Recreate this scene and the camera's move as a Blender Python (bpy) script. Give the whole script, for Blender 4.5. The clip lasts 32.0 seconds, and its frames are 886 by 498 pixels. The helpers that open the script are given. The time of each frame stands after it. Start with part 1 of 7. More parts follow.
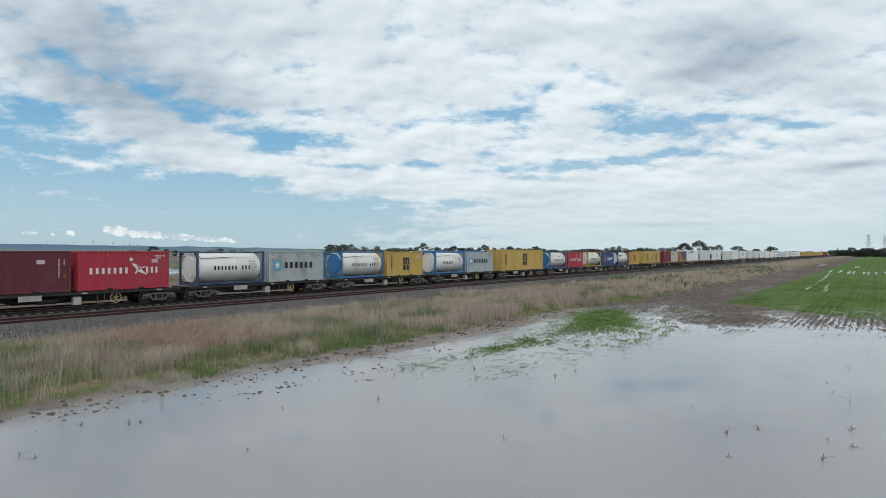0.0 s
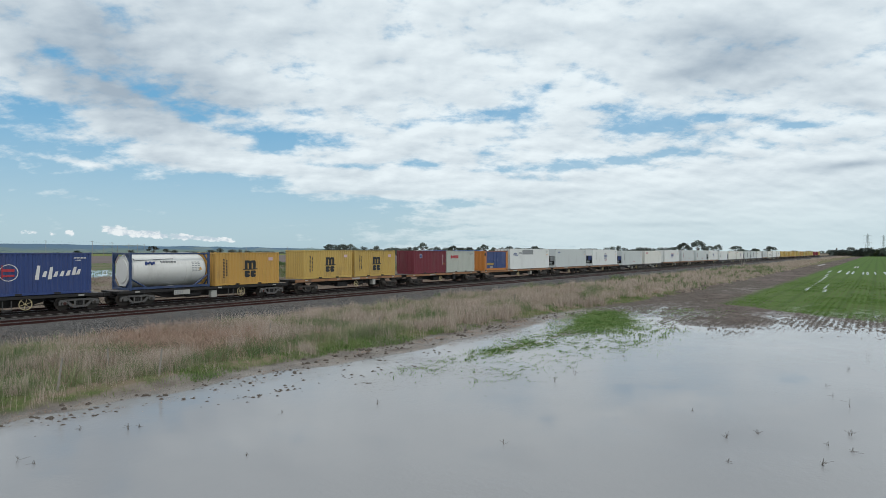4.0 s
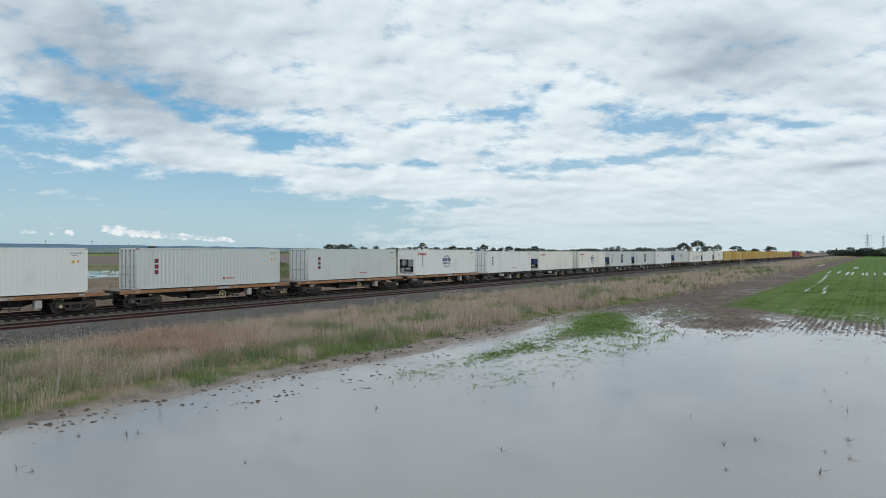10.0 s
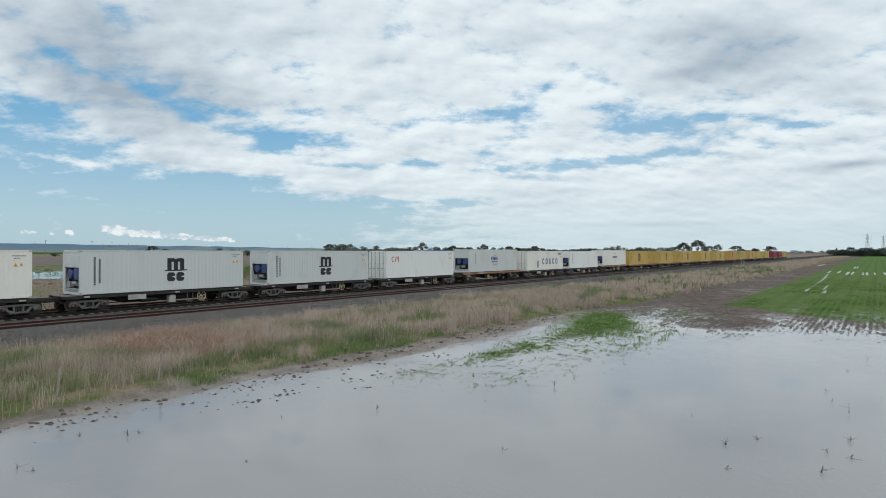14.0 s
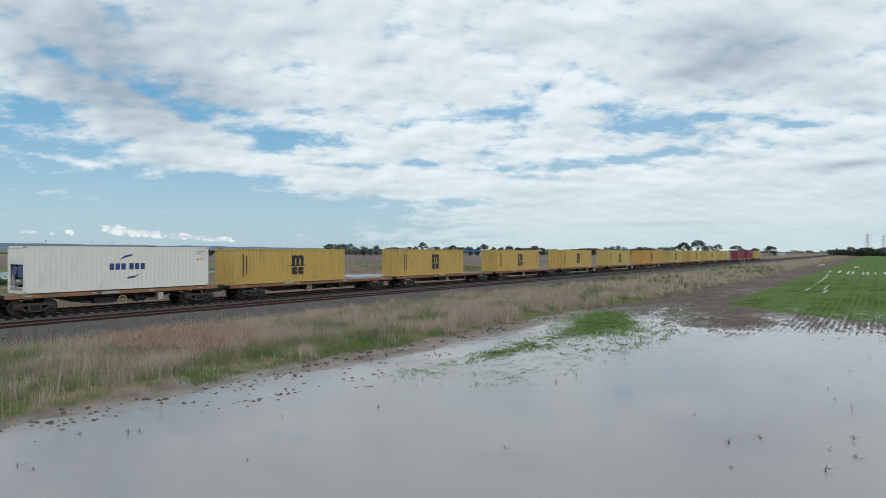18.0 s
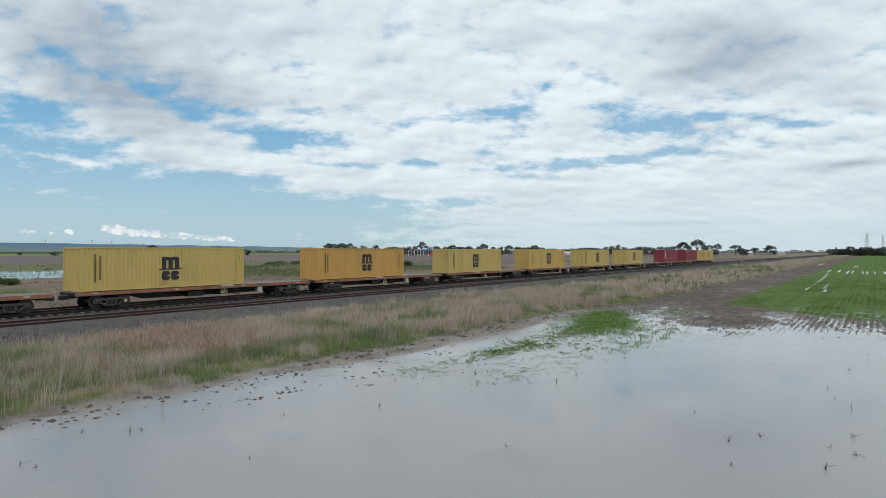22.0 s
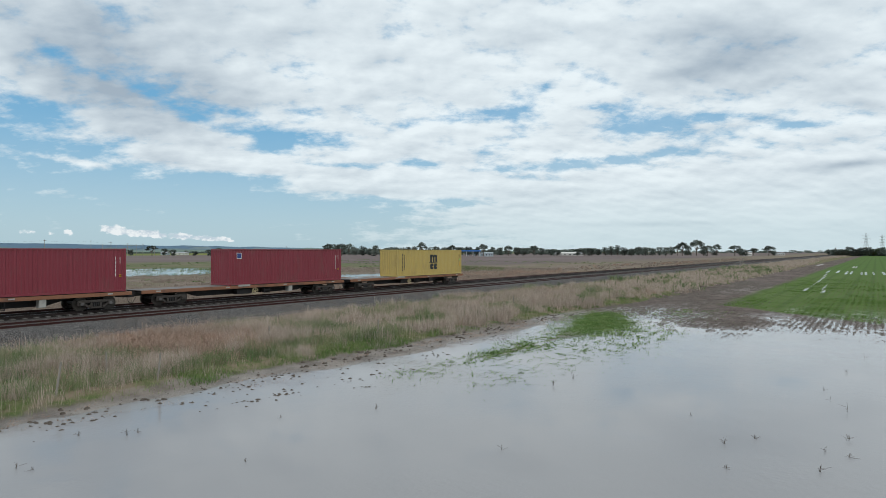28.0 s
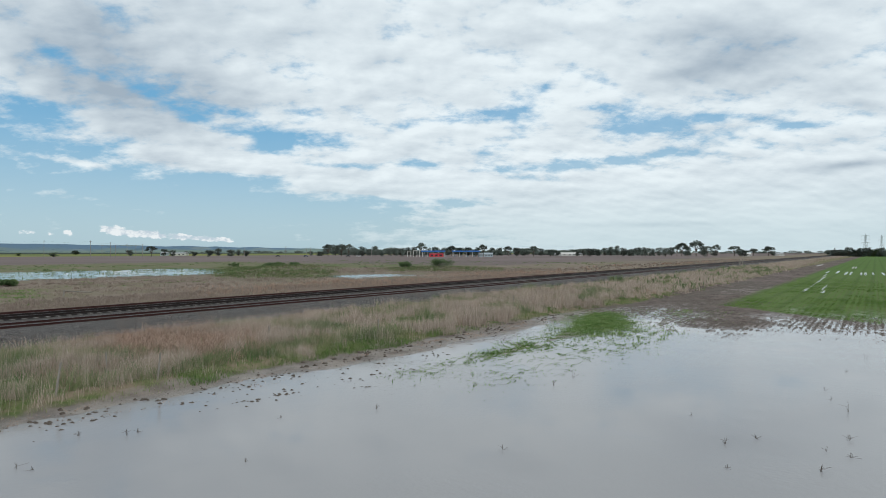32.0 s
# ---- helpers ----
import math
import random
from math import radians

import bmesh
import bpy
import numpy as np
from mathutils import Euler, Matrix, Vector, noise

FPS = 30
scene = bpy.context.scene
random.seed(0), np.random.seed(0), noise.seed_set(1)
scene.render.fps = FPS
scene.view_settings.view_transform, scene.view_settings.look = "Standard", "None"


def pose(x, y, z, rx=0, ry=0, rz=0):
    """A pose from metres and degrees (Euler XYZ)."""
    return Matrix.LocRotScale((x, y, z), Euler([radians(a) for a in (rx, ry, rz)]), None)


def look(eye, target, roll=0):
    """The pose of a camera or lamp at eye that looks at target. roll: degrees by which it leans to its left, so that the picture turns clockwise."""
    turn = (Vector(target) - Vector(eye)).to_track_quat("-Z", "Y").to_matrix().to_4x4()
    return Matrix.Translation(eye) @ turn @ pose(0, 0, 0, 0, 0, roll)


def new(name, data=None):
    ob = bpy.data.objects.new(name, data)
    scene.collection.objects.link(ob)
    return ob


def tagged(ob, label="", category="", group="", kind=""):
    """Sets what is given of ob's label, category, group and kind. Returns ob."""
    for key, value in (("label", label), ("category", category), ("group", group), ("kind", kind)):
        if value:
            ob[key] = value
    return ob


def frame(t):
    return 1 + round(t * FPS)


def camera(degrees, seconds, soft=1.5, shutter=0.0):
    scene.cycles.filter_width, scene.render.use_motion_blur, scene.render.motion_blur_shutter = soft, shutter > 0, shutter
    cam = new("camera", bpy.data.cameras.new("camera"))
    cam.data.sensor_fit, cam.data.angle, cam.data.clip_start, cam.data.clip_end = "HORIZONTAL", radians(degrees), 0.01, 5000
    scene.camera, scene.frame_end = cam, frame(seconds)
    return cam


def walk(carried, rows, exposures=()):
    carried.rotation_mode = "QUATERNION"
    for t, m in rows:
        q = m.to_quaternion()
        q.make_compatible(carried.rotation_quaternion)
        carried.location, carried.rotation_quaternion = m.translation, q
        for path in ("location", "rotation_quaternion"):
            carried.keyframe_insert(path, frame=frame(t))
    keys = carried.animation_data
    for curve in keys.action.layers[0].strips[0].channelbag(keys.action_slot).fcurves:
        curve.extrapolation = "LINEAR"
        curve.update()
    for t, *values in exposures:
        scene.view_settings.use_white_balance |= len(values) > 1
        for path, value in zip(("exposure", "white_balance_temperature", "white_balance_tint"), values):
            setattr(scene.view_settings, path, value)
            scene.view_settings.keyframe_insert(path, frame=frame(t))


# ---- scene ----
PHI = 35.6          # bearing of the view axis from the track's line
cam = camera(72.46, 32.0, 0.8)
# seconds, east, north, rise over 5 m, turn to the right, tilt
SWAY = [
    (0, -0.013, -0.036, -0.265, -0.191, 0.044), (0.5, -0.022, -0.027, -0.268, -0.184, 0.039), (1, -0.024, -0.024, -0.259, -0.176, 0.036),
    (1.5, -0.019, -0.024, -0.244, -0.167, 0.032), (2, -0.011, -0.022, -0.225, -0.157, 0.029), (2.5, -0.005, -0.017, -0.207, -0.148, 0.024),
    (3, -0.001, -0.015, -0.188, -0.14, 0.019), (3.5, 0.001, -0.016, -0.167, -0.133, 0.015), (5.5, 0.002, -0.023, -0.073, -0.117, 0.002),
    (6, 0.007, -0.027, -0.052, -0.114, -0.001), (7, 0.019, -0.034, -0.018, -0.112, -0.006), (8, 0.034, -0.047, 0.013, -0.11, -0.008),
    (9, 0.029, -0.052, 0.036, -0.111, -0.007), (10, 0.012, -0.063, 0.055, -0.111, -0.005), (11, -0.006, -0.062, 0.058, -0.111, -0.003),
    (12, -0.03, -0.031, 0.051, -0.115, -0.005), (13, -0.025, -0.028, 0.032, -0.115, -0.01), (14, 0.006, -0.028, 0.026, -0.112, -0.014),
    (16.5, 0.01, 0.031, 0.003, -0.119, -0.024), (17, 0.02, 0.034, -0.002, -0.118, -0.027), (18, 0.031, 0.046, -0.014, -0.117, -0.035),
    (19, 0.015, 0.067, -0.036, -0.117, -0.047), (20, 0.006, 0.077, -0.044, -0.111, -0.06), (21, 0, 0.059, -0.047, -0.096, -0.07),
    (22, -0.03, 0.055, -0.043, -0.082, -0.077), (23, -0.064, 0.055, -0.035, -0.073, -0.081), (24, -0.063, 0.029, -0.03, -0.065, -0.081),
    (25, -0.043, 0.007, -0.018, -0.058, -0.076), (28, -0.005, -0.04, 0.018, -0.034, -0.039), (29, -0.006, -0.036, 0.023, -0.022, -0.024),
    (30, -0, -0.02, 0.014, -0.012, -0.012), (31, -0.004, -0.004, 0.002, -0.005, -0.002), (32, -0.003, -0.01, -0.006, 0, 0.005),
]
walk(cam, [(t, pose(x, y, 5.0 + z, 90.268 + tilt, 0, PHI - 90.0 - turn)) for t, x, y, z, turn, tilt in SWAY])


# ---- node shorthand ----
def link_in(nt, socket, v):
    if isinstance(v, bpy.types.NodeSocket):
        nt.links.new(v, socket)
    else:
        socket.default_value = v


def op(nt, kind, a, b=None, c=None):
    n = nt.nodes.new("ShaderNodeMath")
    n.operation = kind
    for i, v in enumerate((a, b, c)):
        if v is not None:
            link_in(nt, n.inputs[i], v)
    return n.outputs[0]


def step(nt, v, lo, hi, a=0.0, b=1.0):
    n = nt.nodes.new("ShaderNodeMapRange")
    n.interpolation_type = "SMOOTHSTEP"
    for i, s in enumerate((v, lo, hi, a, b)):
        link_in(nt, n.inputs[i], s)
    return n.outputs[0]


def blend(nt, fac, a, b, kind="MIX"):
    n = nt.nodes.new("ShaderNodeMix")
    n.data_type, n.blend_type = "RGBA", kind
    link_in(nt, n.inputs[0], fac)
    for i, v in ((6, a), (7, b)):
        link_in(nt, n.inputs[i], (*v, 1.0) if isinstance(v, tuple) and len(v) == 3 else v)
    return n.outputs[2]


def grain(nt, vec, scale, detail=4.0, rough=0.55, stretch=None):
    if stretch:
        m = nt.nodes.new("ShaderNodeMapping")
        m.inputs["Scale"].default_value = stretch
        nt.links.new(vec, m.inputs["Vector"])
        vec = m.outputs[0]
    n = nt.nodes.new("ShaderNodeTexNoise")
    n.inputs["Scale"].default_value, n.inputs["Detail"].default_value, n.inputs["Roughness"].default_value = scale, detail, rough
    nt.links.new(vec, n.inputs["Vector"])
    return n.outputs["Fac"]


def split(nt, vec):
    n = nt.nodes.new("ShaderNodeSeparateXYZ")
    nt.links.new(vec, n.inputs[0])
    return n.outputs


def join_xyz(nt, x, y, z):
    n = nt.nodes.new("ShaderNodeCombineXYZ")
    for i, v in enumerate((x, y, z)):
        link_in(nt, n.inputs[i], v)
    return n.outputs[0]


# ---- sky: broken high cloud over a pale blue ----
SUN_EL, SUN_AZ = 52.0, 235.0      # height, and bearing from the +x line, of the veiled sun

world = bpy.data.worlds.new("sky")
scene.world = world
world.use_nodes = True
nt = world.node_tree
nt.nodes.clear()
way = nt.nodes.new("ShaderNodeTexCoord").outputs["Generated"]
wx, wy, wz = split(nt, way)
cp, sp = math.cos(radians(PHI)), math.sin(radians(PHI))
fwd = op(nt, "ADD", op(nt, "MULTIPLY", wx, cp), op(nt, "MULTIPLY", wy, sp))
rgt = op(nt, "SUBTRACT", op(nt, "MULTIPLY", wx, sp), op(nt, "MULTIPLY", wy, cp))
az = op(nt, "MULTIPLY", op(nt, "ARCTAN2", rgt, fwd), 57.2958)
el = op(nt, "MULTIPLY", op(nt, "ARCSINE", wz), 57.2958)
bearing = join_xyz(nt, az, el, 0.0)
# cloud sheet: the way's meeting with a level plane, so that the puffs flatten towards the horizon
lift = op(nt, "ADD", op(nt, "MAXIMUM", wz, 0.0), 0.30)
sx_, sy_ = op(nt, "DIVIDE", rgt, lift), op(nt, "DIVIDE", fwd, lift)
sheet = join_xyz(nt, sx_, sy_, 0.0)
lit = join_xyz(nt, op(nt, "ADD", sx_, -0.02), op(nt, "ADD", sy_, -0.035), 0.0)
big = grain(nt, sheet, 2.2, 3.0, 0.5)
puff = grain(nt, sheet, 8.0, 8.0, 0.56, (0.8, 1.0, 1.0))
puff_lit = grain(nt, lit, 8.0, 3.0, 0.50, (0.8, 1.0, 1.0))
fine = grain(nt, sheet, 30.0, 5.0, 0.62)


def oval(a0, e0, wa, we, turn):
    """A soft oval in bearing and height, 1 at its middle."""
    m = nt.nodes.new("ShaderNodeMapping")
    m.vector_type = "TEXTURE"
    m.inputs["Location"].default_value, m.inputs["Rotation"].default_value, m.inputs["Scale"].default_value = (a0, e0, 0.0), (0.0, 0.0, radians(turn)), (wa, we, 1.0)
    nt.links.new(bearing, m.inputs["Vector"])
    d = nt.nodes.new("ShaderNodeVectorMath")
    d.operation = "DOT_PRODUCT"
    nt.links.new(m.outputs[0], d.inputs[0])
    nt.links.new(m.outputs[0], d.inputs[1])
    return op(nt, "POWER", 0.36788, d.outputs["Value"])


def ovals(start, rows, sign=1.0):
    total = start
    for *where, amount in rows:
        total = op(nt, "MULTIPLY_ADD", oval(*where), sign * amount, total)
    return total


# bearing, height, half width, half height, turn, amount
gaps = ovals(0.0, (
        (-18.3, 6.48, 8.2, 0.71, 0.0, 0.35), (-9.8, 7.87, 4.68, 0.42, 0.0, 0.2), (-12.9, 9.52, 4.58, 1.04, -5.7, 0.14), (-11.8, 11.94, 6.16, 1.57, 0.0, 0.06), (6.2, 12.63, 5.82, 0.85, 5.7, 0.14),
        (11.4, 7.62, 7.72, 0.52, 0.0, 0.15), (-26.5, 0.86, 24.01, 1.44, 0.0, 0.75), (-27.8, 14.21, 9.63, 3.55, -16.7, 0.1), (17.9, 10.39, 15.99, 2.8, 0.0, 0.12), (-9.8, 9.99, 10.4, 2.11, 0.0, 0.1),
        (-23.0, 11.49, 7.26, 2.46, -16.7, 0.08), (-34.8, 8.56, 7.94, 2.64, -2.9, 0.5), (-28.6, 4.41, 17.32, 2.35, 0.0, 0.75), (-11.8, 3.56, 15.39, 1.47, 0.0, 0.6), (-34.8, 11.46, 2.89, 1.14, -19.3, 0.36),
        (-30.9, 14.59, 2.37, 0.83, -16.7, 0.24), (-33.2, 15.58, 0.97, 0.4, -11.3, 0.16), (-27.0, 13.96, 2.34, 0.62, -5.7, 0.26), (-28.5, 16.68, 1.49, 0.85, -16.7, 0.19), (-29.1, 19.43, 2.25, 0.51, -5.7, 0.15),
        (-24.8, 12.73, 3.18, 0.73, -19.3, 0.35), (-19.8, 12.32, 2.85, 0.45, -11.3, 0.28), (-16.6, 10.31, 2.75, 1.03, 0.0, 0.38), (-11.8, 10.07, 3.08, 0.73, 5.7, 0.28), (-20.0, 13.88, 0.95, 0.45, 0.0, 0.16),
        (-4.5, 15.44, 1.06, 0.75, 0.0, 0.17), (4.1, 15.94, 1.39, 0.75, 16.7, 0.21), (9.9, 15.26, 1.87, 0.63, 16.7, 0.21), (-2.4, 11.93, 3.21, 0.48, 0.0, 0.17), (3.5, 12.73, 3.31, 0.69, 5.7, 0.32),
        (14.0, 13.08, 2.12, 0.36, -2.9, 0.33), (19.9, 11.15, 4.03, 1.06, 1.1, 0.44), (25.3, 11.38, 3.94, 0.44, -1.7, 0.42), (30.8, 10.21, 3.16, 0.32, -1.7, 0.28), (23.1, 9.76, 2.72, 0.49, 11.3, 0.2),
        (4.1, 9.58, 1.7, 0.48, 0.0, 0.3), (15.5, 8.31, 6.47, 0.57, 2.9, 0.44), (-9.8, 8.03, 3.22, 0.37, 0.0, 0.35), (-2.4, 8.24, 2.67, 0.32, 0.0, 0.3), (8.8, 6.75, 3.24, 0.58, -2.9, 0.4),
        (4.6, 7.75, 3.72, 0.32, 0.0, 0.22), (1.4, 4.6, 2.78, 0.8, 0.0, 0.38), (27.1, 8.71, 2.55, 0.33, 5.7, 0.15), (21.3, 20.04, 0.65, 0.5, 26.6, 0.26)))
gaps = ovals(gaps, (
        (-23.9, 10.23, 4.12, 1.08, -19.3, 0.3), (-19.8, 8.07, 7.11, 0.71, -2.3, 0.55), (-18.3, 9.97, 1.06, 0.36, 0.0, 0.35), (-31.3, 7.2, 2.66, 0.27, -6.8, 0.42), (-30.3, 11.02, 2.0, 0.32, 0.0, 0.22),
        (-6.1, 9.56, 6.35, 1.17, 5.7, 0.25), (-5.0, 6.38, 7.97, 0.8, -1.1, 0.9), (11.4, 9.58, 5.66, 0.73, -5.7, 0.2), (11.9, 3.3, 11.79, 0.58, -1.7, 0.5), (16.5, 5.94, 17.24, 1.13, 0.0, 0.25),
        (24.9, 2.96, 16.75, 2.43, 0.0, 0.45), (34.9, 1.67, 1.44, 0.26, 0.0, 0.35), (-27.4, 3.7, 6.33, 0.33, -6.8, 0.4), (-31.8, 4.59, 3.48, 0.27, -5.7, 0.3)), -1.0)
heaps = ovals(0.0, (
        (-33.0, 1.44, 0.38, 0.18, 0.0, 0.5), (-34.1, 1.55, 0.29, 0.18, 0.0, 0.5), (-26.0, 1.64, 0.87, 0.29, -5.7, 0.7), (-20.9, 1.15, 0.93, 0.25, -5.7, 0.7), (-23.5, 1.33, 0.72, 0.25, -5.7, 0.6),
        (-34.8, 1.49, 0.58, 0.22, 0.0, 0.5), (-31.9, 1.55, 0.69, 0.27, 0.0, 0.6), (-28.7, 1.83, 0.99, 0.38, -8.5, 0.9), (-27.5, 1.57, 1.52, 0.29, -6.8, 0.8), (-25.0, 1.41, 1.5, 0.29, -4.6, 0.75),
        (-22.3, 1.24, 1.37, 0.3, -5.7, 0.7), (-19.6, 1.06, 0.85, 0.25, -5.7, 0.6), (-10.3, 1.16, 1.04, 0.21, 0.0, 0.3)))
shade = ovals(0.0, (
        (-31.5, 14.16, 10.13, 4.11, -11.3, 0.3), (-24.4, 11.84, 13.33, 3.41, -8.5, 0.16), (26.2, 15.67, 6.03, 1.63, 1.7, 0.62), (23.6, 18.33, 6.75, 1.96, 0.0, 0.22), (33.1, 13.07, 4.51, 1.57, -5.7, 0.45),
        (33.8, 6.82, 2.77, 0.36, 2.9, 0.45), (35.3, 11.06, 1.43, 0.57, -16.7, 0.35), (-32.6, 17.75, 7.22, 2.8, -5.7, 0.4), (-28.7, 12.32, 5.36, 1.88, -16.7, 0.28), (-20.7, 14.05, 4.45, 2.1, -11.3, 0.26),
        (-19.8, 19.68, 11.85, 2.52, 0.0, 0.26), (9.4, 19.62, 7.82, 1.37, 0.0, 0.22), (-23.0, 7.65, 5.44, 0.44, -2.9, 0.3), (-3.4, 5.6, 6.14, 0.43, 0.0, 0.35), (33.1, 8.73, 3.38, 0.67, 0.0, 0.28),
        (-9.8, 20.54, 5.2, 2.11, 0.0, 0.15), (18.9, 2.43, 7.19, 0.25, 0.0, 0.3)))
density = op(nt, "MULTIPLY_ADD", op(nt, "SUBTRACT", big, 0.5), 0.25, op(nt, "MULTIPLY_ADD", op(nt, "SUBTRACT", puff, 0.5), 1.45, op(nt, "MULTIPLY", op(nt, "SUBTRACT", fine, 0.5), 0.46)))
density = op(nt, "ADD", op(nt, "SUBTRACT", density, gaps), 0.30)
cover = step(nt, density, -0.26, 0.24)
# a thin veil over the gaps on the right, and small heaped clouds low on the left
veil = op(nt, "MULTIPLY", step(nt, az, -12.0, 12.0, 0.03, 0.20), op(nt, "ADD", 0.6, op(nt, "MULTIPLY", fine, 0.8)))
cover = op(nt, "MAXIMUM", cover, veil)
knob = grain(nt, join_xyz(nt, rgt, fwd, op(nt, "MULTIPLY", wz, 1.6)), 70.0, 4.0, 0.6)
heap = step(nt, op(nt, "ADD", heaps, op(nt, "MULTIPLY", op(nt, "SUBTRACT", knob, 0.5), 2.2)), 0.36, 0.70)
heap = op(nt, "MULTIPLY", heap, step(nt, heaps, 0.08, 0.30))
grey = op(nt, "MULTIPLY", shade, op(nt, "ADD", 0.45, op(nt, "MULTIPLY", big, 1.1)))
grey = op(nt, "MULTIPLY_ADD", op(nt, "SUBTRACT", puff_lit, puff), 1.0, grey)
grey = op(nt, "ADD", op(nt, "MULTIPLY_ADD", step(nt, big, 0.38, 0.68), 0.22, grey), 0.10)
grey = op(nt, "MINIMUM", op(nt, "MAXIMUM", grey, 0.0), 1.0)
tone = blend(nt, grey, (0.815, 0.90, 0.94), (0.36, 0.445, 0.53))
tone = blend(nt, step(nt, el, 0.0, 8.0, 0.80, 0.0), tone, (0.555, 0.69, 0.735))
heap_tone = blend(nt, step(nt, knob, 0.40, 0.62), (0.52, 0.62, 0.70), (0.82, 0.87, 0.89))
sky = nt.nodes.new("ShaderNodeTexSky")
sky.sky_type, sky.sun_disc = "NISHITA", False
sky.sun_elevation, sky.sun_rotation = radians(SUN_EL), radians(90.0 - SUN_AZ)
sky.air_density, sky.dust_density, sky.ozone_density = 1.0, 1.2, 2.0
blue = nt.nodes.new("ShaderNodeBackground")
nt.links.new(blend(nt, step(nt, el, 0.0, 20.0, 0.85, 0.70), sky.outputs[0], blend(nt, step(nt, el, 0.0, 14.0), (4.35, 6.1, 6.95), (1.35, 4.2, 6.8))), blue.inputs[0])
blue.inputs[1].default_value = 0.10
white = nt.nodes.new("ShaderNodeBackground")
nt.links.new(blend(nt, heap, tone, heap_tone), white.inputs[0])
white.inputs[1].default_value = 1.0
both = nt.nodes.new("ShaderNodeMixShader")
nt.links.new(op(nt, "MAXIMUM", cover, heap), both.inputs[0])
nt.links.new(blue.outputs[0], both.inputs[1])
nt.links.new(white.outputs[0], both.inputs[2])
nt.links.new(both.outputs[0], nt.nodes.new("ShaderNodeOutputWorld").inputs[0])

sun = new("sun", bpy.data.lights.new("sun", "SUN"))
sun.data.energy, sun.data.angle, sun.data.color = 1.0, radians(14), (1.0, 0.96, 0.9)
se, sa = radians(SUN_EL), radians(SUN_AZ)
sun.matrix_basis = look((math.cos(sa) * math.cos(se) * 60, math.sin(sa) * math.cos(se) * 60, math.sin(se) * 60), (0, 0, 0))


# ---- materials ----
def shader(name):
    m = bpy.data.materials.new(name)
    m.use_nodes = True
    nt = m.node_tree
    return m, nt, nt.nodes["Principled BSDF"]


def set_bump(nt, bsdf, height, strength, distance):
    b = nt.nodes.new("ShaderNodeBump")
    b.inputs["Strength"].default_value, b.inputs["Distance"].default_value = strength, distance
    nt.links.new(height, b.inputs["Height"])
    nt.links.new(b.outputs[0], bsdf.inputs["Normal"])


def surface(name, rgb, rough=0.6, metal=0.0, vary=0.25, dirt=(0.10, 0.08, 0.06), dirty=0.35, size=2.0, relief=0.0, streak=False, own=0.12):
    """Painted, worn or rusty stuff: fine grain, broad stains, and a slight shift from thing to thing."""
    m, nt, bsdf = shader(name)
    at = nt.nodes.new("ShaderNodeTexCoord").outputs["Object"]
    rnd = nt.nodes.new("ShaderNodeObjectInfo").outputs["Random"]
    shift = nt.nodes.new("ShaderNodeVectorMath")
    shift.operation = "ADD"
    nt.links.new(at, shift.inputs[0])
    nt.links.new(join_xyz(nt, op(nt, "MULTIPLY", rnd, 41.0), op(nt, "MULTIPLY", rnd, 17.0), op(nt, "MULTIPLY", rnd, 29.0)), shift.inputs[1])
    at = shift.outputs[0]
    small = grain(nt, at, size * 9.0, 5.0, 0.65)
    broad = grain(nt, at, size * 0.6, 4.0, 0.6, (1.0, 1.0, 0.45) if streak else None)
    col = blend(nt, op(nt, "MULTIPLY", small, vary), rgb, tuple(v * 0.55 for v in rgb))
    col = blend(nt, op(nt, "MULTIPLY", step(nt, broad, 0.5, 0.78), dirty), col, dirt)
    if streak:
        runs = grain(nt, at, 3.2, 4.0, 0.7, (2.2, 2.2, 0.10))
        col = blend(nt, op(nt, "MULTIPLY", step(nt, runs, 0.56, 0.74), dirty * 0.55), col, dirt)
        spots = grain(nt, at, 7.0, 6.0, 0.7)
        col = blend(nt, op(nt, "MULTIPLY", step(nt, spots, 0.70, 0.74), 0.6), col, (0.12, 0.05, 0.025))
    col = blend(nt, op(nt, "MULTIPLY", rnd, own), col, tuple(v * 0.6 for v in rgb))
    nt.links.new(col, bsdf.inputs["Base Color"])
    nt.links.new(step(nt, small, 0.2, 0.8, rough - 0.08, min(1.0, rough + 0.12)), bsdf.inputs["Roughness"])
    bsdf.inputs["Metallic"].default_value = metal
    if relief:
        set_bump(nt, bsdf, small, 0.5, relief)
    return m


def paint(name, rgb, dirty=0.35, rough=0.45):
    return surface(name, rgb, rough, 0.0, 0.18, (0.14, 0.11, 0.09), dirty, 1.2, 0.0, True)


YELLOW = paint("ochre_yellow_paint", (0.545, 0.37, 0.105))
AMBER = paint("orange_ochre_paint", (0.56, 0.325, 0.082))
LEMON = paint("pale_yellow_paint", (0.53, 0.395, 0.125))
RED = paint("bright_red_paint", (0.41, 0.03, 0.055))
CRIMSON = paint("faded_crimson_paint", (0.235, 0.033, 0.05))
MAROON = paint("maroon_paint", (0.17, 0.025, 0.04))
WINE = paint("dark_maroon_paint", (0.125, 0.02, 0.035))
SILVER = surface("light_blue_grey_paint", (0.40, 0.45, 0.48), 0.5, 0.0, 0.2, (0.23, 0.14, 0.10), 0.7, 1.2, 0.0, True)
PUTTY = paint("greenish_grey_paint", (0.48, 0.50, 0.45))
NAVY = paint("navy_blue_paint", (0.033, 0.062, 0.20))
COBALT = paint("cobalt_blue_paint", (0.035, 0.165, 0.38))
MIDNIGHT = paint("dull_dark_blue_paint", (0.032, 0.06, 0.145))
